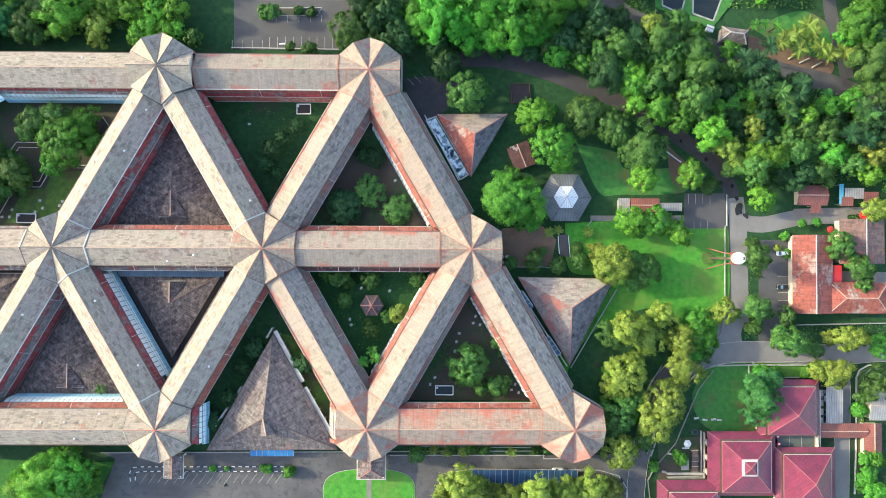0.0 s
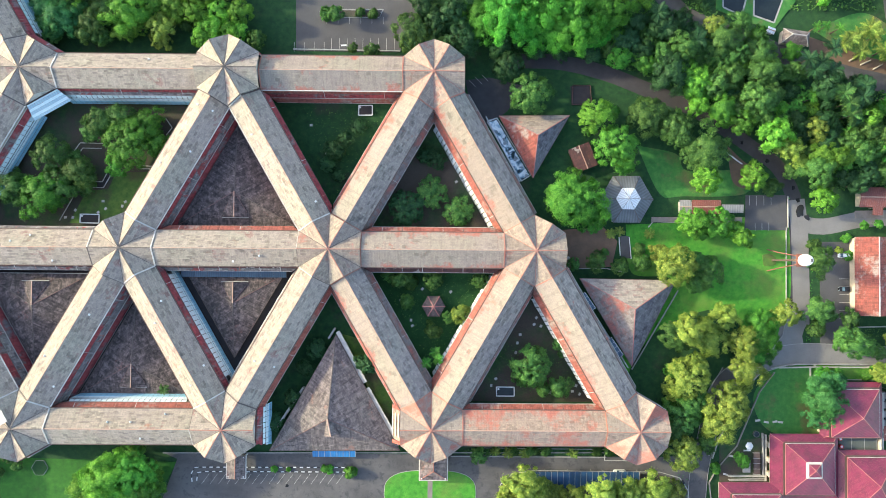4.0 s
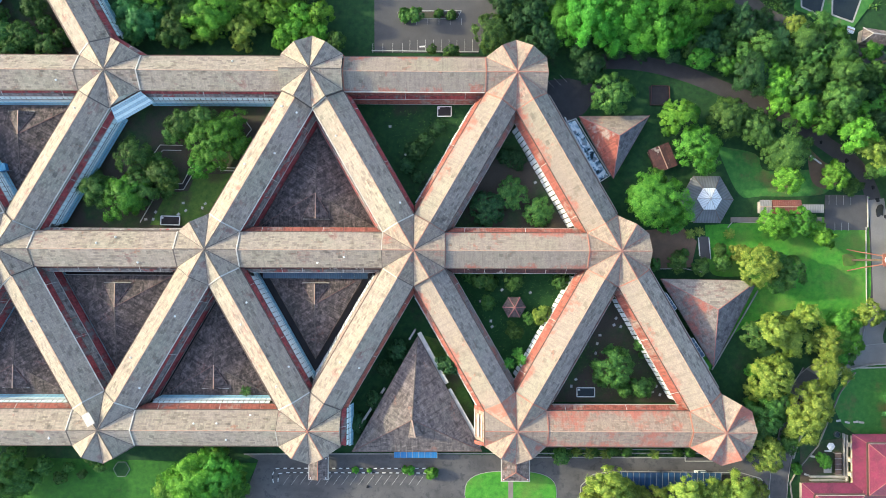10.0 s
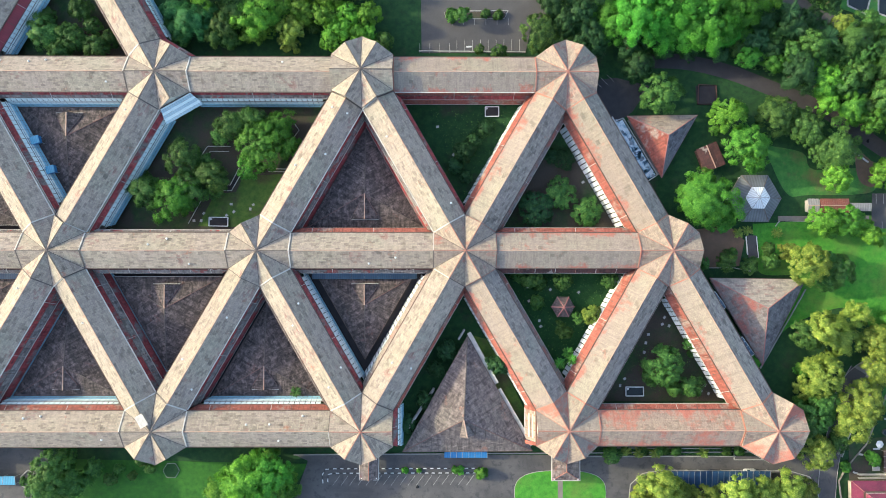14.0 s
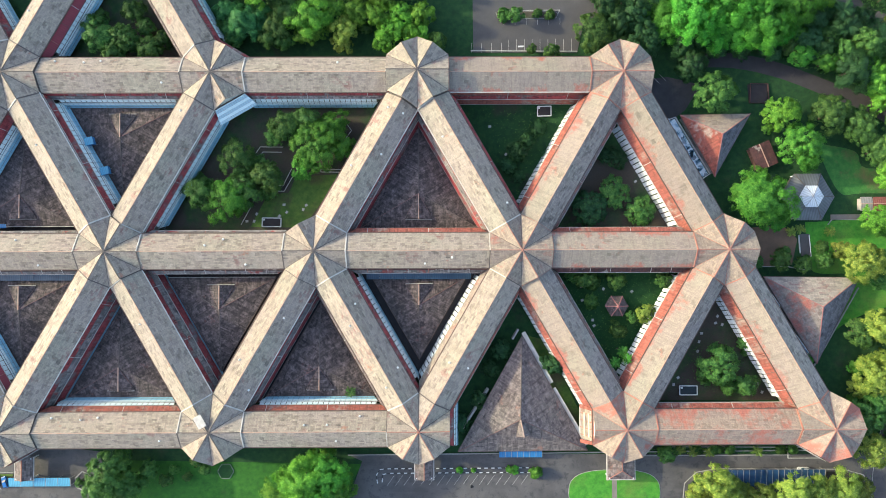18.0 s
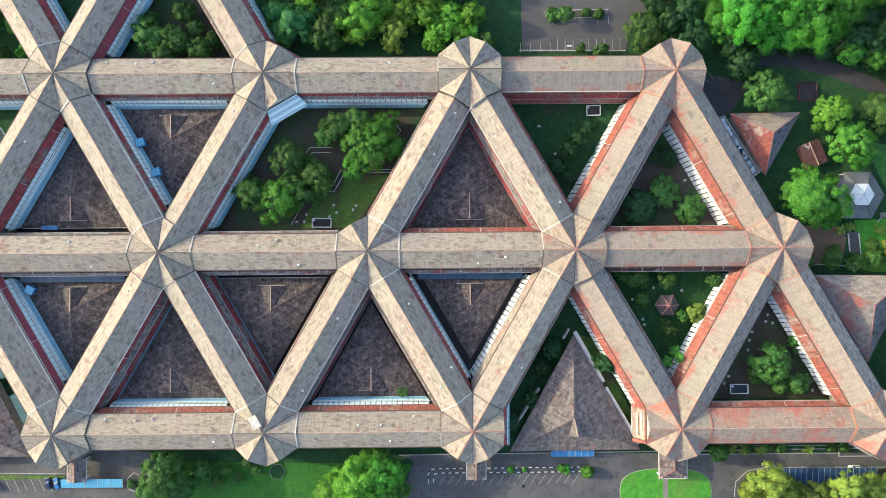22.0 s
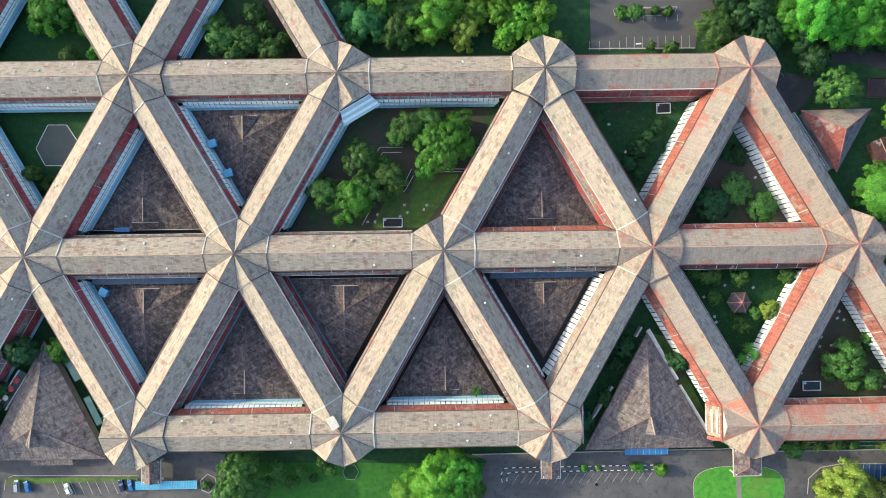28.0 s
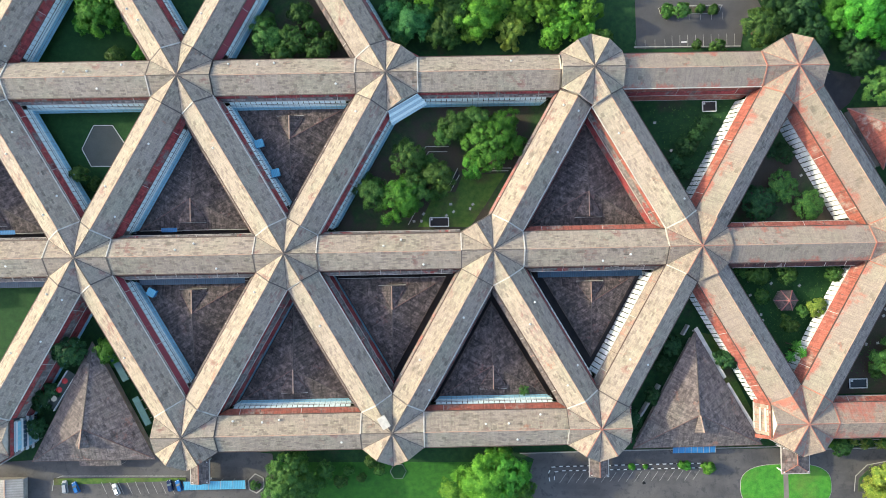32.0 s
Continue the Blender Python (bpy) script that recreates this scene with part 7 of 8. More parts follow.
def car(x, y, rz, colour, van=False):
    L, Wd = (4.6, 1.75) if van else (4.3, 1.72)
    ob = thing("car", (x, y, 0.3), rz, "parked %s %s on the asphalt" % (colour, "van" if van else "hatchback car"), "car", "parked cars")
    def ring(xx, w, z0, z1):
        return [(xx, -w, z0), (xx, w, z0), (xx, w * 1.0, (z0 + z1) / 2), (xx, w * 0.9, z1), (xx, -w * 0.9, z1), (xx, -w, (z0 + z1) / 2)]
    h = Wd / 2
    part("body", loft(nb(), [ring(-L / 2, h * 0.8, 0.35, 0.75), ring(-L / 2 + 0.25, h, 0.25, 0.95), ring(0, h, 0.22, 0.98), ring(L / 2 - 0.5, h, 0.25, 0.85), ring(L / 2, h * 0.75, 0.35, 0.65)]), PAINT[colour], ob)
    f = L / 2 - (0.7 if van else 1.25)
    part("glasshouse", loft(nb(), [ring(-L / 2 + 0.2, h * 0.88, 0.9, 0.96), ring(-L / 2 + 0.6, h * 0.84, 0.9, 1.42), ring(f - 0.75, h * 0.84, 0.9, 1.42), ring(f, h * 0.86, 0.9, 0.93)]), M_GLASS, ob)
    part("roof", box(nb(), -L / 2 + 0.55, f - 0.7, -h * 0.74, h * 0.74, 1.40, 1.47), PAINT[colour], ob)
    for sx in (-1, 1):
        for sy in (-1, 1):
            w = part("wheel", tube(nb(), (sx * L * 0.3, sy * h * 0.98, 0.31), (sx * L * 0.3, sy * (h - 0.22), 0.31), 0.31, 0.31, 12), M_BLACK, ob)
            part("rim", tube(nb(), (sx * L * 0.3, sy * (h * 0.98 + 0.01), 0.31), (sx * L * 0.3, sy * (h * 0.98 - 0.05), 0.31), 0.18, 0.18, 8), PAINT["silver"], w)
    for sy in (-1, 1):
        part("headlight", box(nb(), L / 2 - 0.25, L / 2 - 0.08, sy * h * 0.6 - 0.18, sy * h * 0.6 + 0.18, 0.6, 0.74), M_PANEL, ob)
        part("mirror", box(nb(), f - 0.35, f - 0.15, sy * (h + 0.08) - 0.08, sy * (h + 0.08) + 0.08, 0.88, 1.02), PAINT[colour], ob)


for (x, y), rz, c, van in (((-84.6, -83.3), 94, "silver", True), ((-80.7, -83.6), 115, "blue", False), ((-66.1, -84.6), 115, "white", False), ((-46.5, -83.7), 105, "navy", False), ((-43.2, -83.8), 112, "blue", False),
                           ((332.8, -0.7), 180, "white", True), ((332.7, -13.2), 180, "black", False), ((249.1, -81.0), 180, "white", False), ((348.1, -53.5), 90, "silver", False), ((348.0, -60.8), 90, "black", False)):
    car(x, y, rz, c, van)

# ---------------------------------------------------------------- courtyard things
edging("court_edge", [(-73.2, 48.7), (-66.4, 48.6), (-61.9, 41.6), (-65.5, 33.7), (-74.2, 33.9), (-77.5, 40.2)], 0.5, 0.06, M_WHITE, "white painted edge of the hexagonal court", "court line", True, 0.3)
patch("ball_court", [(-73.2, 48.7), (-66.4, 48.6), (-61.9, 41.6), (-65.5, 33.7), (-74.2, 33.9), (-77.5, 40.2)], M_COURT, "grey-green hexagonal play court in the grass", "court")
hx, hy = (36.8, -80.6)
ring6 = [(hx + 2.9 * math.cos(radians(60 * i)), hy + 2.9 * math.sin(radians(60 * i))) for i in range(6)]
patch("hexagon_bed", ring6, M_SHADE_TONED, "small dark hexagonal paved bed", "paving")
edging("hexagon_rim", ring6, 0.3, 0.3, M_KERB, "pale kerb round the hexagonal bed")
for pts in ([(46.8, 35.3), (49.2, 38.8), (57.6, 38.7)], [(49.3, 35.5), (50.2, 36.9), (57.1, 36.8)], [(53.3, 24.5), (57.7, 24.4), (60.8, 30.6)], [(50.8, 22.4), (58.1, 22.3), (61.4, 28.1)], [(70.2, 30.5), (80.7, 30.3)], [(71.3, 31.1), (71.7, 29.4), (79.6, 29.3)], [(42.2, 10.0), (46.9, 18.5)], [(80.5, 48.4), (83.0, 44.8), (80.9, 42.0)]):
    edging("path_edge", pts, 0.28, 0.45, M_PARAPET, "pale kerb of a garden path", "kerb", False)
patch("garden_path", [(50.8, 22.4), (58.1, 22.3), (61.4, 28.1), (60.8, 30.6), (57.7, 24.4), (53.3, 24.5)], M_DARKPAVE, "narrow dark paved garden path", "path")
for pts, nm in (([(50.2, 12.4), (57.1, 12.3), (57.0, 9.1), (50.1, 9.2)], "seat_plinth"), ([(203.8, -50.1), (210.3, -50.1), (210.3, -53.4), (203.8, -53.4)], "fish_tank"), ([(152.1, 53.5), (157.1, 53.6), (157.1, 50.0), (152.1, 49.9)], "seat_plinth")):
    cx, cy = sum(p[0] for p in pts) / 4, sum(p[1] for p in pts) / 4
    u = thing(nm, (cx, cy, 0), 0, "square white-rimmed basin on the courtyard floor", "basin", "basins in the courtyards")
    Q = [(a - cx, b - cy) for a, b in pts]
    for a, b in zip(Q, Q[1:] + Q[:1]):
        part("rim", beam(nb(), (*a, 0.9), (*b, 0.9), 0.35, 0.15), M_WHITE, u)
    part("basin", prism(nb(), Q, 0, 0.8), M_DARKPAVE if nm == "seat_plinth" else M_WATER, u)
    for k in (0,):
        part("pot", tube(nb(), (Q[k][0] * 0.8, Q[k][1] * 0.6, 0.8), (Q[k][0] * 0.8, Q[k][1] * 0.6, 1.3), 0.3, 0.4, 10), M_WHITE, u)
for x, y in (*[(210.9, -37.5), (211.5, -34.0), (215.2, -37.1), (212.5, -30.9), (231.9, -51.7), (233.3, -49.6), (234.6, -52.7), (229.3, -51.7), (223.5, -52.1), (203.6, -47.2), (201.9, -49.7), (176.2, -14.3), (186.7, -15.3)], *[(59.0, 14.5), (56.3, 13.1), (65.1, 15.5), (66.2, 17.1), (47.9, 13.9), (44.3, 11.2), (47.0, 11.2), (58.0, 17.3)], *[(167.9, -13.3), (168.3, -18.5), (172.6, -27.9), (172.1, -25.8), (161.1, 46.4), (134.4, 46.2), (140.3, 35.8), (188.5, 25.6), (218.5, -24.6), (217.7, -27.1), (220.2, -27.7)]):
    u = thing("garden_stone", (x, y, 0), trng.uniform(0, 90), "pale square stepping stone in the grass", "stone", "stones in the courtyards")
    part("slab", box(nb(), -0.55, 0.55, -0.45, 0.45, -0.05, 0.28), M_KERB, u)
    part("cap", box(nb(), -0.42, 0.42, -0.34, 0.34, 0.28, 0.34), M_PARAPET, u)
ter = new("terrace")
tagged(ter, "dark raised terrace with pale rails between wing and hall", "terrace")
p, q = (-80.0, -41.5), (-87.8, -53.9)
part("deck", beam(nb(), (*p, 3.2), (*q, 3.2), 3.6, 0.25), M_COURT, ter)
nrm = Vector((q[1] - p[1], p[0] - q[0], 0)).normalized()
for s in (-1, 1):
    o = nrm * (s * 1.75)
    part("rail", beam(nb(), (p[0] + o.x, p[1] + o.y, 3.4), (q[0] + o.x, q[1] + o.y, 3.4), 0.25, 0.9), M_WHITE, ter)
for i in range(4):
    cpt = Vector((*p, 0)).lerp(Vector((*q, 0)), (i + 0.5) / 4)
    part("pillar", tube(nb(), cpt, cpt + Vector((0, 0, 3.2)), 0.2, 0.2, 8), M_CONC, ter)
for i, col in enumerate((M_REDP, M_REDP, M_CREAM)):
    cpt = Vector((*p, 0)).lerp(Vector((*q, 0)), 0.2 + 0.25 * i)
    u = thing("awning_umbrella", (cpt.x, cpt.y, 3.45), 0, "small parasol open on the terrace", "parasol", "parasols on the terrace")
    part("pole", tube(nb(), (0, 0, 0), (0, 0, 2.1), 0.04, 0.04, 6), M_WHITE, u)
    part("canopy", tube(nb(), (0, 0, 1.8), (0, 0, 2.3), 1.1, 0.05, 8), col, u)
nd3 = xy(("C", 2.5))
lou = thing("louvre_screen", (nd3.x, nd3.y, 0), 180, "red-framed screen of cream louvres below the tower", "louvre screen")
for i in range(2):
    part("louvre", slab(nb(), [(APO + 0.75 + i * 1.15, -4.2, 8.4 - i * 1.5), (APO + 0.75 + i * 1.15, 4.2, 8.4 - i * 1.5), (APO + 1.25 + i * 1.15, 4.2, 8.0 - i * 1.5), (APO + 1.25 + i * 1.15, -4.2, 8.0 - i * 1.5)], 0.1, (0, 1, 0)), M_CREAM, lou)
part("screen", slab(nb(), [(APO + 0.1, -5.4, 8.8), (APO + 0.1, 5.4, 8.8), (APO + 3.1, 5.4, 4.6), (APO + 3.1, -5.4, 4.6)], 0.1, (0, 1, 0)), M_TILE_ROSE, lou, "weathered rosy slatted screen")
part("sill", slab(nb(), [(APO + 3.1, -5.6, 4.9), (APO + 3.1, 5.6, 4.9), (APO + 3.5, 5.8, 4.8), (APO + 3.5, -5.8, 4.8)], 0.2, (0, 1, 0)), M_PARAPET, lou)
for s in (-1, 1):
    part("frame", slab(nb(), [(APO, s * 5.4, 9.6), (APO, s * 6.4, 9.6), (APO + 3.4, s * 7.0, 5.2), (APO + 3.4, s * 5.6, 5.2)], 0.3, (1, 0, 0)), M_TILE_RED, lou)
for i in range(4):
    part("mullion", beam(nb(), (APO + 0.2, -3.9 + i * 2.6, 9.1), (APO + 3.3, -3.9 + i * 2.6, 4.7), 0.25, 0.1), M_RIDGE_RED, lou)
# stair bay on the east side of the south-west tower: white sun ledges before bluish glazing
nd4 = xy(("C", -1.5))
bay = thing("glazed_bay", (nd4.x, nd4.y, 0), 0, "tall glazed stair bay with white sun ledges on the tower", "bay")
EZ = RIDGE - RISE
part("bay_wall", box(nb(), APO - 1.2, APO + 1.0, -5.2, 5.2, 0, EZ - 1.9), M_TIN_CYAN, bay, "pale bluish glazing")
for i in range(4):
    z, d = EZ - 1.9 - 2.4 * i, APO + 1.0 + 0.25 * i
    part("sun_ledge", slab(nb(), [(d - 0.3, -5.6 - 0.3 * i, z), (d - 0.3, 5.6 + 0.3 * i, z), (d + 0.55, 5.2 + 0.3 * i, z - 0.15), (d + 0.55, -5.2 - 0.3 * i, z - 0.15)], 0.12, (0, 1, 0)), M_WHITE, bay)
    part("glazing", slab(nb(), [(d + 0.1, -5.0, z - 0.3), (d + 0.1, 5.0, z - 0.3), (d + 0.35, 5.0, z - 2.2), (d + 0.35, -5.0, z - 2.2)], 0.06, (0, 1, 0)), M_TIN_BLUE if i % 2 else M_PANEL_BLUE, bay)
    for j in range(7):
        part("mullion", beam(nb(), (d + 0.12, -4.8 + 1.6 * j, z - 0.3), (d + 0.37, -4.8 + 1.6 * j, z - 2.2), 0.12, 0.08), M_WHITE, bay)
part("porch_roof", slab(nb(), [(APO + 2.0, -4.4, 2.6), (APO + 2.0, 4.4, 2.6), (APO + 4.2, 3.6, 2.3), (APO + 4.2, -3.6, 2.3)], 0.12, (0, 1, 0)), M_TIN_CYAN, bay)
for j in (-1, 1):
    part("porch_post", tube(nb(), (APO + 4.0, 3.2 * j, 0), (APO + 4.0, 3.2 * j, 2.3), 0.08, 0.08, 8), M_WHITE, bay)
# walkway roof beside the entrance hall
for p, q in (((145.8, -29.7), (155.9, -48.0)), ((156.7, -50.0), (168.5, -70.3))):
    b = nb()
    beam(b, (*p, 4.3), (*q, 4.3), 1.5, 0.25)
    u = new("covered_walk")
    tagged(u, "pale concrete roof of a covered walk beside the hall", "walkway roof", "covered walks")
    part("roof_slab", b, M_PARAPET, u)
    for i in range(6):
        c = Vector((*p, 0)).lerp(Vector((*q, 0)), (i + 0.5) / 6)
        part("post", tube(nb(), c, c + Vector((0, 0, 4.3)), 0.15, 0.15, 8), M_WHITE, u)
edging("hall_wall", [(133.1, -50.5), (123.8, -64.7)], 0.8, 2.6, M_PARAPET, "pale garden wall beside the entrance hall", "wall", False)
edging("hall_wall", [(144.3, -28.9), (142.1, -32.5)], 0.6, 2.6, M_PARAPET, "short pale wall at the tip of the entrance hall", "wall", False)
for p, q in (((234.6, -15.3), (238.5, -21.0)), ((244.3, -31.6), (248.6, -37.9))):
    u = new("glazed_hood")
    tagged(u, "small glazed hood with white rims beside the wing", "hood", "glazed hoods beside the wing")
    part("pane", beam(nb(), (*p, 4.6), (*q, 4.6), 1.6, 0.1), M_TIN_BLUE, u)
    d = Vector((q[0] - p[0], q[1] - p[1], 0)).normalized()
    n = Vector((-d.y, d.x, 0)) * 0.85
    for k in (-1, 1):
        part("rim", beam(nb(), (p[0] + n.x * k, p[1] + n.y * k, 4.65), (q[0] + n.x * k, q[1] + n.y * k, 4.65), 0.16, 0.12), M_WHITE, u)
    for i in range(5):
        c = Vector((*p, 4.68)).lerp(Vector((*q, 4.68)), i / 4)
        part("bar", beam(nb(), c - n, c + n, 0.12, 0.08), M_WHITE, u)
    for i in (0.2, 0.8):
        c = Vector((*p, 0)).lerp(Vector((*q, 0)), i)
        part("post", tube(nb(), c, c + Vector((0, 0, 4.6)), 0.08, 0.08, 6), M_WHITE, u)
M_TEAL = plain("teal_sheet", (0.035, 0.12, 0.13), (0.022, 0.08, 0.09), 0.5, 0.5)
for p, q in (((-63.7, -38.0), (-60.3, -44.5)), ((-57.2, -50.6), (-52.4, -60.5)), ((-66.2, -33.9), (-64.4, -37.2))):
    b = nb()
    beam(b, (*p, 4.0), (*q, 4.0), 2.4, 0.2)
    u = new("covered_walk")
    tagged(u, "blue-green sheet roof of a covered walk beside the hall", "walkway roof", "covered walks")
    part("roof_slab", b, M_TEAL, u)
    for i in range(3):
        c = Vector((*p, 0)).lerp(Vector((*q, 0)), (i + 0.5) / 3)
        part("post", tube(nb(), c, c + Vector((0, 0, 4.0)), 0.12, 0.12, 8), M_WHITE, u)
for i in range(11):
    x0, y0 = (148.1, -34.4)
    x1, y1 = (152.3, -42.7)
    t = i / 10
    u = thing("motorcycle", (x0 + (x1 - x0) * t, y0 + (y1 - y0) * t, 0.3), 20, "dark parked motorcycle in a row", "motorcycle", "row of motorcycles")
    part("body", loft(nb(), [[(-0.8, -0.1, 0.5), (-0.8, 0.1, 0.5), (-0.8, 0.08, 0.8), (-0.8, -0.08, 0.8)], [(0, -0.2, 0.3), (0, 0.2, 0.3), (0, 0.16, 0.85), (0, -0.16, 0.85)], [(0.6, -0.12, 0.5), (0.6, 0.12, 0.5), (0.6, 0.08, 0.95), (0.6, -0.08, 0.95)]]), M_BLACK, u)
    for xx in (-0.6, 0.65):
        part("wheel", tube(nb(), (xx, -0.06, 0.3), (xx, 0.06, 0.3), 0.3, 0.3, 10), M_BLACK, u)
    part("handlebar", beam(nb(), (0.5, -0.38, 0.98), (0.5, 0.38, 0.98), 0.08, 0.05), PAINT["silver"], u)

# ---------------------------------------------------------------- additions to the lattice
nd_ = xy(("A", 0.5))
can = thing("corner_canopy", (nd_.x, nd_.y, 0), -60, "pale ribbed sheet canopy below the corner tower", "canopy")
for i in range(6):
    x0, z0, hw = APO - 0.3 + i * 0.86, 10.1 - i * 0.45, 5.9 + 0.28 * i
    part("sheet", slab(nb(), [(x0, -hw, z0), (x0 + 0.84, -hw - 0.27, z0 - 0.32), (x0 + 0.84, hw + 0.27, z0 - 0.32), (x0, hw, z0)], 0.1, (0, 1, 0)), M_TIN_CYAN if i % 2 else M_PANEL, can)
for s in (-1, 1):
    part("bracket", beam(nb(), (APO - 0.6, s * 5.0, 9.3), (APO + 2.2, s * 6.2, 7.5), 0.2, 0.2), M_CONC, can)
for k, r in ((1.5, 0), (-0.5, 0), (-1.5, 0)):
    u = thing("link_roof", (S * k, 0, 0), 0, "flat blue-grey sheet roof between wing and hall", "roof", "flat link roofs")
    for i in range(8):
        part("roof_sheet", box(nb(), -19 + i * 4.75, -19 + (i + 1) * 4.75 - 0.08, -10.3, -8.0, 4.0, 4.2), M_TIN_BLUE, u)
    for i in range(4):
        part("post", tube(nb(), (-17 + i * 11.3, -10.1, 0), (-17 + i * 11.3, -10.1, 4.0), 0.1, 0.1, 8), M_CONC, u)


def tank(x, y, z, rz, w, d):
    ob = thing("water_tank", (x, y, 0), rz, "bright blue water tank on a steel stand", "water tank", "blue water tanks")
    part("tank_body", box(nb(), -w / 2, w / 2, -d / 2, d / 2, z, z + 1.6), M_BLUE, ob)
    part("lid", box(nb(), -w / 2 - 0.1, w / 2 + 0.1, -d / 2 - 0.1, d / 2 + 0.1, z + 1.6, z + 1.75), M_CYAN, ob)
    for sx in (-1, 1):
        for sy in (-1, 1):
            part("leg", tube(nb(), (sx * w * 0.4, sy * d * 0.4, 0), (sx * w * 0.4, sy * d * 0.4, z), 0.1, 0.1, 6), M_CONC, ob)


for (x, y), rz in (((-10.6, 39.9), 15), ((-4.9, 29.2), 15), ((-49.9, -12.9), -30)):
    tank(x, y, 4.6, rz, 2.8, 2.6)
for x, y in [(-102.0, 9.5), (-43.9, 9.3)]:
    lean_to("blue_hood", (x - 2.8, y - 0.6), (x + 2.8, y + 0.9), 4.6, M_BLUE, "small blue sheet hood over a hall vent", "hood", True, 0.2)
# board lying on the roof where two wings meet
bx, by = (33.3, -58.4)
u = thing("roof_board", (bx, by, 14.3), -60, "pale board lying on the tile roof", "board")
part("board", slab(nb(), [(-2.2, -1.5, 0.9), (2.2, -1.5, 0.9), (2.2, 1.5, 0.15 + 0.9), (-2.2, 1.5, 0.15 + 0.9)], 0.12), M_PARAPET, u)
part("batten", box(nb(), -2.0, 2.0, -0.1, 0.1, -0.6, 0.8), M_CONC, u)
# drums behind the corner tower, pots and tables in the yard
for x, y in [(228.3, -2.5), (230.0, -2.5), (228.3, -4.6), (230.0, -4.4)]:
    u = thing("oil_drum", (x, y, 0), 0, "reddish metal drum standing on bare soil", "drum", "drums behind the tower")
    part("body", tube(nb(), (0, 0, 0), (0, 0, 1.5), 0.75, 0.75, 12), M_BRICK, u)
    part("lid", tube(nb(), (0, 0, 1.5), (0, 0, 1.6), 0.7, 0.5, 12), M_PARAPET, u)
x, y = (296.6, -70.9)
u = thing("parasol", (x, y, 0), 0, "white hexagonal garden parasol over a bench", "parasol")
part("pole", tube(nb(), (0, 0, 0), (0, 0, 2.4), 0.05, 0.05, 6), M_WHITE, u)
part("canopy", tube(nb(), (0, 0, 2.0), (0, 0, 2.6), 1.5, 0.05, 6), M_WHITE, u)
part("bench", box(nb(), -1.3, 1.3, -2.4, -1.9, 0.3, 0.5), M_WHITE, u)
x, y = (300.0, -67.0)
u = thing("basin", (x, y, 0), 0, "dark eight-sided water basin in the yard", "basin")
part("rim", tube(nb(), (0, 0, 0), (0, 0, 0.7), 1.2, 1.2, 8), M_COURT, u)
part("water", tube(nb(), (0, 0, 0.68), (0, 0, 0.72), 0.9, 0.9, 8), M_WATER, u)
for x, y in [(300.6, -62.0), (303.8, -62.6), (307.0, -62.4), (309.1, -62.6), (290.7, -75.1), (288.6, -81.8)]:
    u = thing("garden_bench", (x, y, 0), trng.uniform(-20, 20), "small pale concrete garden bench", "bench", "benches in the yard")
    part("seat", box(nb(), -0.9, 0.9, -0.35, 0.35, 0.38, 0.5), M_PARAPET, u)
    for s in (-1, 1):
        part("support", box(nb(), s * 0.6 - 0.12, s * 0.6 + 0.12, -0.3, 0.3, 0, 0.38), M_PARAPET, u)
edging("yard_fence", [(302.3, -66.6), (302.3, -82.4)], 0.3, 1.0, M_CONC, "grey wall along the maroon hall", "wall", False)
edging("yard_fence", [(289.6, -83.7), (303.3, -83.2)], 0.3, 0.6, M_KERB, "pale kerb of the yard", "kerb", False)
for i, (x, y) in enumerate([(300.2, -74.5), (300.4, -77.0), (300.2, -79.7)]):
    u = thing("potted_bench", (x, y, 0), 0, "dark planter box with stones", "planter", "planters in the yard")
    part("box", box(nb(), -0.9, 0.9, -1.0, 1.0, 0, 0.6), M_GUTTER, u)
    part("soil", box(nb(), -0.75, 0.75, -0.85, 0.85, 0.6, 0.66), M_CONC, u)
# fallen logs on the verge
for a, b in (((335.6, 72.3), (339.3, 74.3)), ((339.9, 70.9), (343.6, 72.6)), ((344.6, 69.2), (347.8, 71.0))):
    u = thing("log", (a[0], a[1], 0.3), math.degrees(math.atan2(b[1] - a[1], b[0] - a[0])), "pale felled palm trunk on the verge", "log", "felled trunks")
    part("trunk", tube(nb(), (0, 0, 0), (4.2, 0, 0.1), 0.3, 0.22, 8), M_CREAM, u)
    part("cut_face", tube(nb(), (-0.03, 0, 0), (0, 0, 0), 0.28, 0.3, 8), M_PARAPET, u)
# walls, kerbs and clutter round the maroon halls
edging("verge_wall", [(308.5, -42.5), (320.1, -42.2), (344.4, -42.2)], 0.45, 0.9, M_KERB, "pale capped wall along the street verge", "wall", False)
edging("verge_wall", [(320.3, -42.2), (320.3, -46.8), (344.4, -46.8), (344.4, -42.2)], 0.3, 0.6, M_KERB, "pale kerb round the planted verge", "kerb", False)
edging("lane_kerb", [(370.3, -41.9), (365.2, -42.3), (362.0, -44.0), (360.7, -46.7), (360.6, -57.6), (360.3, -74.3), (359.8, -90.0)], 0.4, 0.5, M_PARAPET, "white kerb along the narrow lane", "kerb", False)
edging("lane_kerb", [(370.3, -43.3), (365.6, -44.0), (363.5, -45.9), (362.6, -51.3), (362.3, -62.8)], 0.3, 0.4, M_KERB, "pale inner kerb of the lane verge", "kerb", False)
patch("lawn_lane", [(370.3, -42.7), (365.6, -42.9), (362.2, -44.6), (361.1, -47.1), (360.9, -90.0), (363.2, -90.0), (363.5, -45.9)], M_OLIVE, "narrow worn grass verge beside the lane", "lawn")
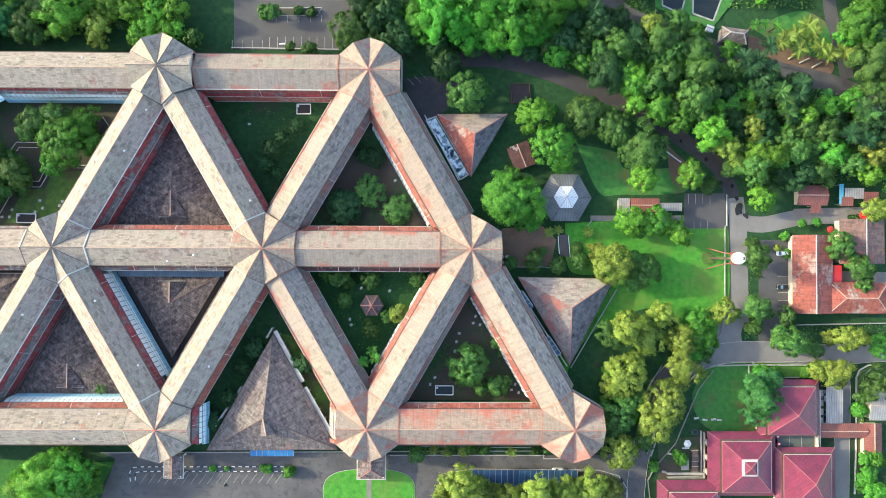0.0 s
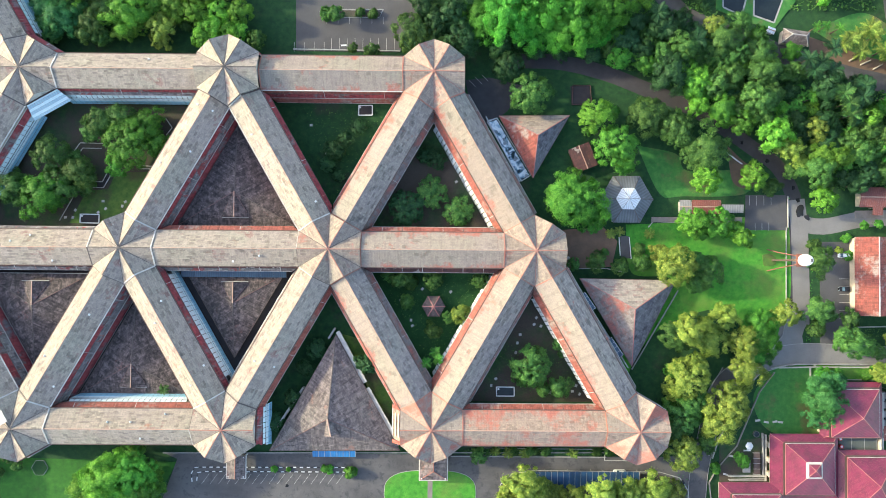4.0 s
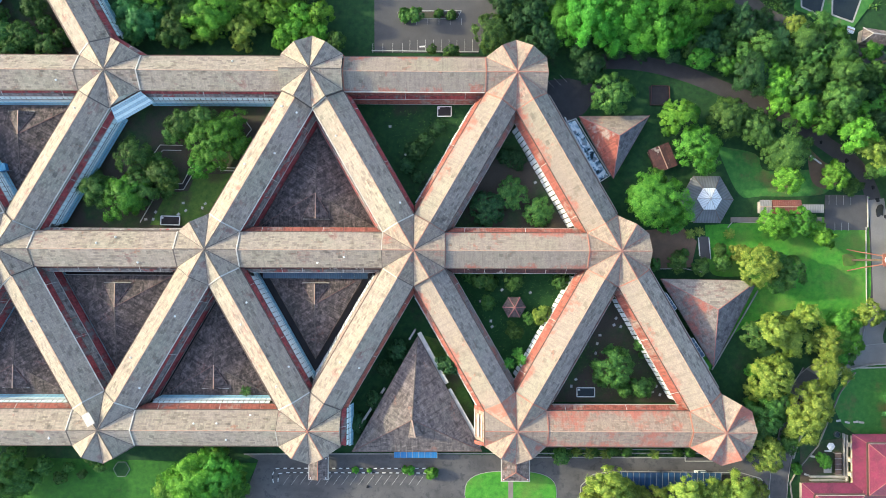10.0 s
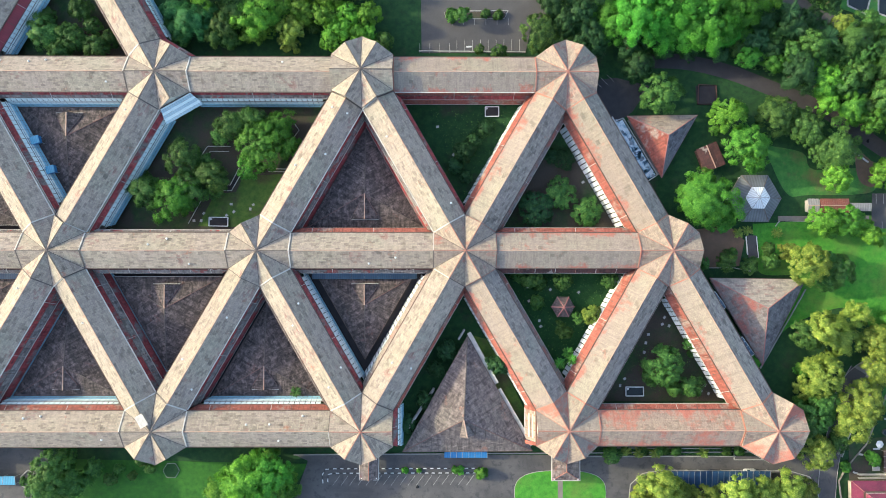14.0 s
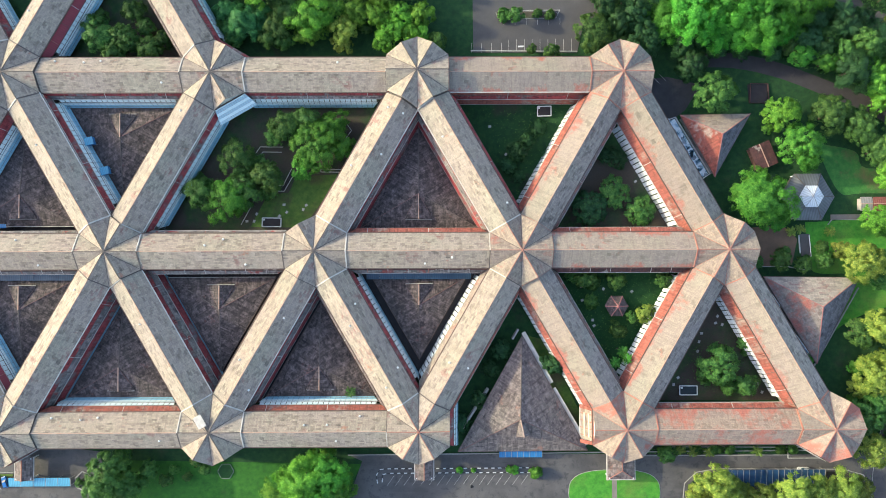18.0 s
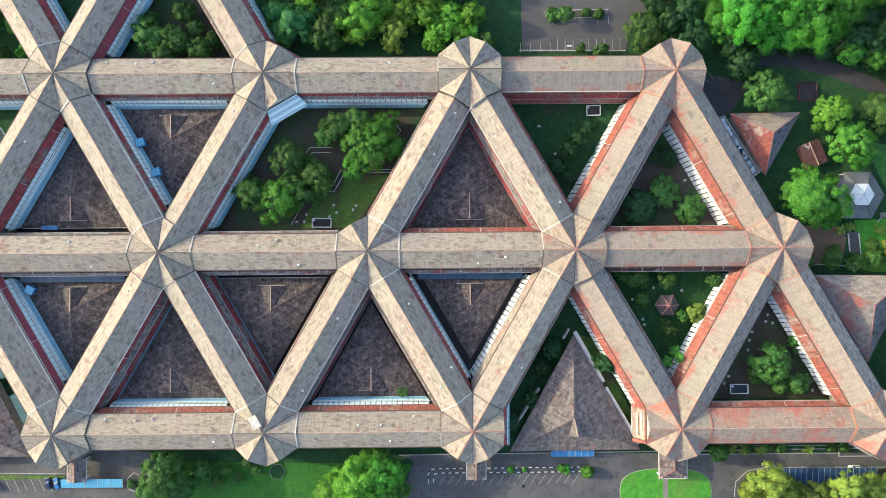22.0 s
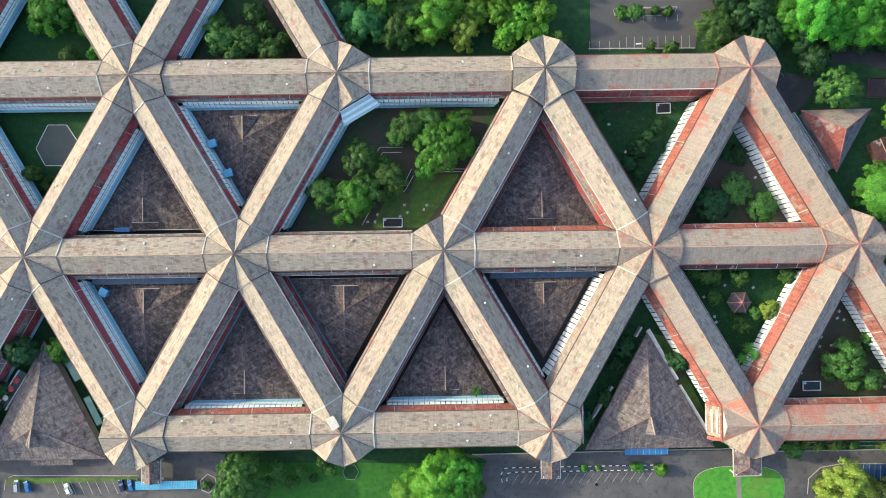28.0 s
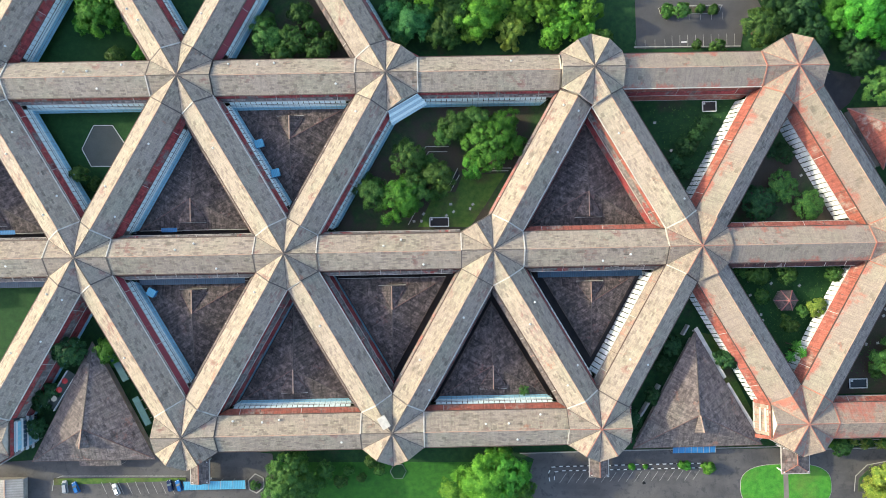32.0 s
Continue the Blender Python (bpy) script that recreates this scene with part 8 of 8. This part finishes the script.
edging("drive_wall", [(303.4, -42.7), (298.3, -47.7), (293.7, -54.0), (289.5, -62.3), (285.9, -69.2), (283.6, -76.0)], 0.35, 0.8, M_KERB, "pale double wall along the drive", "wall", False)
edging("drive_wall", [(302.1, -42.1), (296.6, -46.9), (292.2, -53.1), (288.0, -61.5), (284.4, -68.4), (282.3, -75.0)], 0.35, 0.8, M_KERB, "pale double wall along the drive", "wall", False)
edging("yard_wall", [(289.5, -82.3), (303.3, -82.3)], 0.5, 1.1, M_PARAPET, "pale wall below the garden yard", "wall", False)
edging("yard_wall", [(289.9, -83.9), (303.3, -83.9)], 0.3, 0.8, M_CONC, "grey wall below the garden yard", "wall", False)
edging("yard_wall", [(303.4, -67.1), (303.3, -83.9)], 0.35, 1.1, M_CONC, "grey wall beside the maroon hall", "wall", False)
edging("court_wall", [(345.0, -50.9), (344.9, -75.4)], 0.35, 3.4, M_PARAPET, "pale wall at the side of the maroon halls", "wall", False)
u = thing("pillar_cap", (304.0, -70.5, 0), 0, "cream pillar standing beside the maroon hall", "pillar", "pillars beside the hall")
part("shaft", box(nb(), -0.6, 0.6, -0.7, 0.7, 0, 2.4), M_CREAM, u)
part("cap", box(nb(), -0.8, 0.8, -0.9, 0.9, 2.4, 2.6), M_PARAPET, u)
u = thing("pillar_cap", (304.0, -75.9, 0), 0, "cream pillar standing beside the maroon hall", "pillar", "pillars beside the hall")
part("shaft", box(nb(), -0.6, 0.6, -0.7, 0.7, 0, 2.4), M_CREAM, u)
part("cap", box(nb(), -0.8, 0.8, -0.9, 0.9, 2.4, 2.6), M_PARAPET, u)
u = thing("pillar_cap", (304.0, -81.1, 0), 0, "cream pillar standing beside the maroon hall", "pillar", "pillars beside the hall")
part("shaft", box(nb(), -0.6, 0.6, -0.7, 0.7, 0, 2.4), M_CREAM, u)
part("cap", box(nb(), -0.8, 0.8, -0.9, 0.9, 2.4, 2.6), M_PARAPET, u)
u = thing("animal_pen", (299.4, -77.4, 0), 0, "black wire pen with a grey roof sheet in the yard", "pen")
part("roof_sheet", box(nb(), -1.0, 1.2, -4.0, 4.0, 1.5, 1.6), M_GUTTER, u)
for k in range(5):
    part("rail", box(nb(), -1.2, 1.4, -4.0 + 1.95 * k, -3.85 + 1.95 * k, 1.62, 1.72), M_CONC, u)
for sx in (-0.9, 1.1):
    for sy in (-3.8, 3.8):
        part("post", tube(nb(), (sx, sy, 0), (sx, sy, 1.5), 0.06, 0.06, 6), M_CONC, u)
u = thing("stone_slab", (296.4, -79.2, 0), 0, "pale stone slab lying in the yard", "slab")
part("slab", box(nb(), -1.4, 1.4, -1.9, 1.9, 0, 0.5), M_CONC, u)
for x, y, a, b in [(330.5, -78.0, 1.0, 0.8), (331.3, -80.9, 0.8, 1.0), (330.0, -83.6, 1.1, 0.7), (331.5, -86.3, 0.9, 0.9), (330.2, -88.8, 1.0, 1.2), (331.3, -90.8, 1.2, 0.8), (329.6, -80.0, 0.5, 0.5)]:
    u = thing("service_box", (x, y, 0), 0, "white service box standing between the maroon halls", "box", "service boxes between the halls")
    part("body", box(nb(), -a, a, -b, b, 0, 1.5), M_PARAPET, u)
    part("lid", box(nb(), -a * 0.8, a * 0.8, -b * 0.8, b * 0.8, 1.5, 1.62), M_CONC, u)
for x, y in [(346.8, -52.3), (346.8, -55.9), (346.8, -59.2), (346.8, -62.5)]:
    u = thing("air_conditioner", (x, y, 0), 0, "dark air conditioning unit beside the hall wall", "air conditioner", "air conditioners by the hall")
    part("case", box(nb(), -0.8, 0.8, -1.4, 1.4, 0, 1.5), M_GUTTER, u)
    part("grille", box(nb(), -0.55, 0.55, -1.1, 1.1, 1.5, 1.58), M_CONC, u)
plant([(359.9, -58.2, 1.6), (322.6, -43.9, 2.2), (328.9, -44.3, 1.8), (340.0, -44.3, 2.4), (293.9, -76.2, 2.6), (292.4, -74.8, 2.0), (284.5, -79.5, 1.4), (361.8, -82.0, 4.0), (365.0, -75.8, 3.4), (362.8, -87.8, 4.2), (365.3, -34.3, 4.2)], "bright", "garden trees")
# wet stains on the lane
M_WET = plain("wet_asphalt", (0.018, 0.018, 0.02), (0.03, 0.03, 0.032), 0.6, 0.25)
for k, (pt, r) in enumerate((((317.1, 15.5), 2.6), ((316.1, 19.7), 1.2), ((319.4, 13.4), 1.6), ((314.4, 24.3), 0.9), ((304.6, 34.4), 1.0), ((295.1, 41.2), 0.8), ((272.8, -84.9), 1.1), ((127.1, -86.6), 0.9))):
    pts = []
    for i in range(22):
        an = i * 2 * math.pi / 22
        rr = r * (0.75 + 0.5 * noise.noise((math.cos(an) * 1.4 + k * 7, math.sin(an) * 1.4, 0.3)))
        pts.append((pt[0] + rr * 0.7 * math.cos(an), pt[1] + rr * math.sin(an)))
    patch("wet_stain", pts, M_WET, "dark wet stain on the asphalt", "stain")

lean_to("brown_canopy", (-77.5, -72.6), (-62.5, -75.0), 3.6, M_TILE_BROWN, "brown tiled canopy at the side of the hall", "canopy", True, 0.5, 1)

# island bed and painted marks of the north car park, marks by the corner tower
isl = [(137.0, 89.0), (137.8, 89.4), (159.4, 89.1), (160.0, 88.3), (159.4, 87.0), (137.6, 86.8)]
edging("kerb_island", isl, 0.25, 0.3, M_KERB, "pale kerb round the hedge island of the car park")
patch("bed_island", isl, M_YARD, "planted island bed in the car park", "bed")
edging("painted_frame", [(144.9, 79.0), (147.4, 79.0), (147.4, 75.4), (144.9, 75.4)], 0.3, 0.12, M_WHITE, "white painted frame on the car park", "road marking")
edging("painted_bar", [(145.1, 76.2), (147.2, 76.3)], 0.6, 0.14, M_WHITE, "white painted bar on the car park", "road marking", False)
edging("painted_box", [(197.2, 52.5), (202.4, 55.3), (204.3, 52.1), (199.3, 49.3)], 0.18, 0.12, M_LINE, "painted box outline on the parking corner", "road marking")
edging("painted_bar", [(199.1, 52.3), (202.0, 53.8)], 0.5, 0.13, M_LINE, "painted lettering bar on the parking corner", "road marking", False)
edging("square_fence", [(231.8, 62.1), (238.3, 61.9), (238.7, 54.7), (231.5, 54.8)], 0.15, 0.7, M_RUST_DARK, "low rusty fence round the dark paved square", "fence")
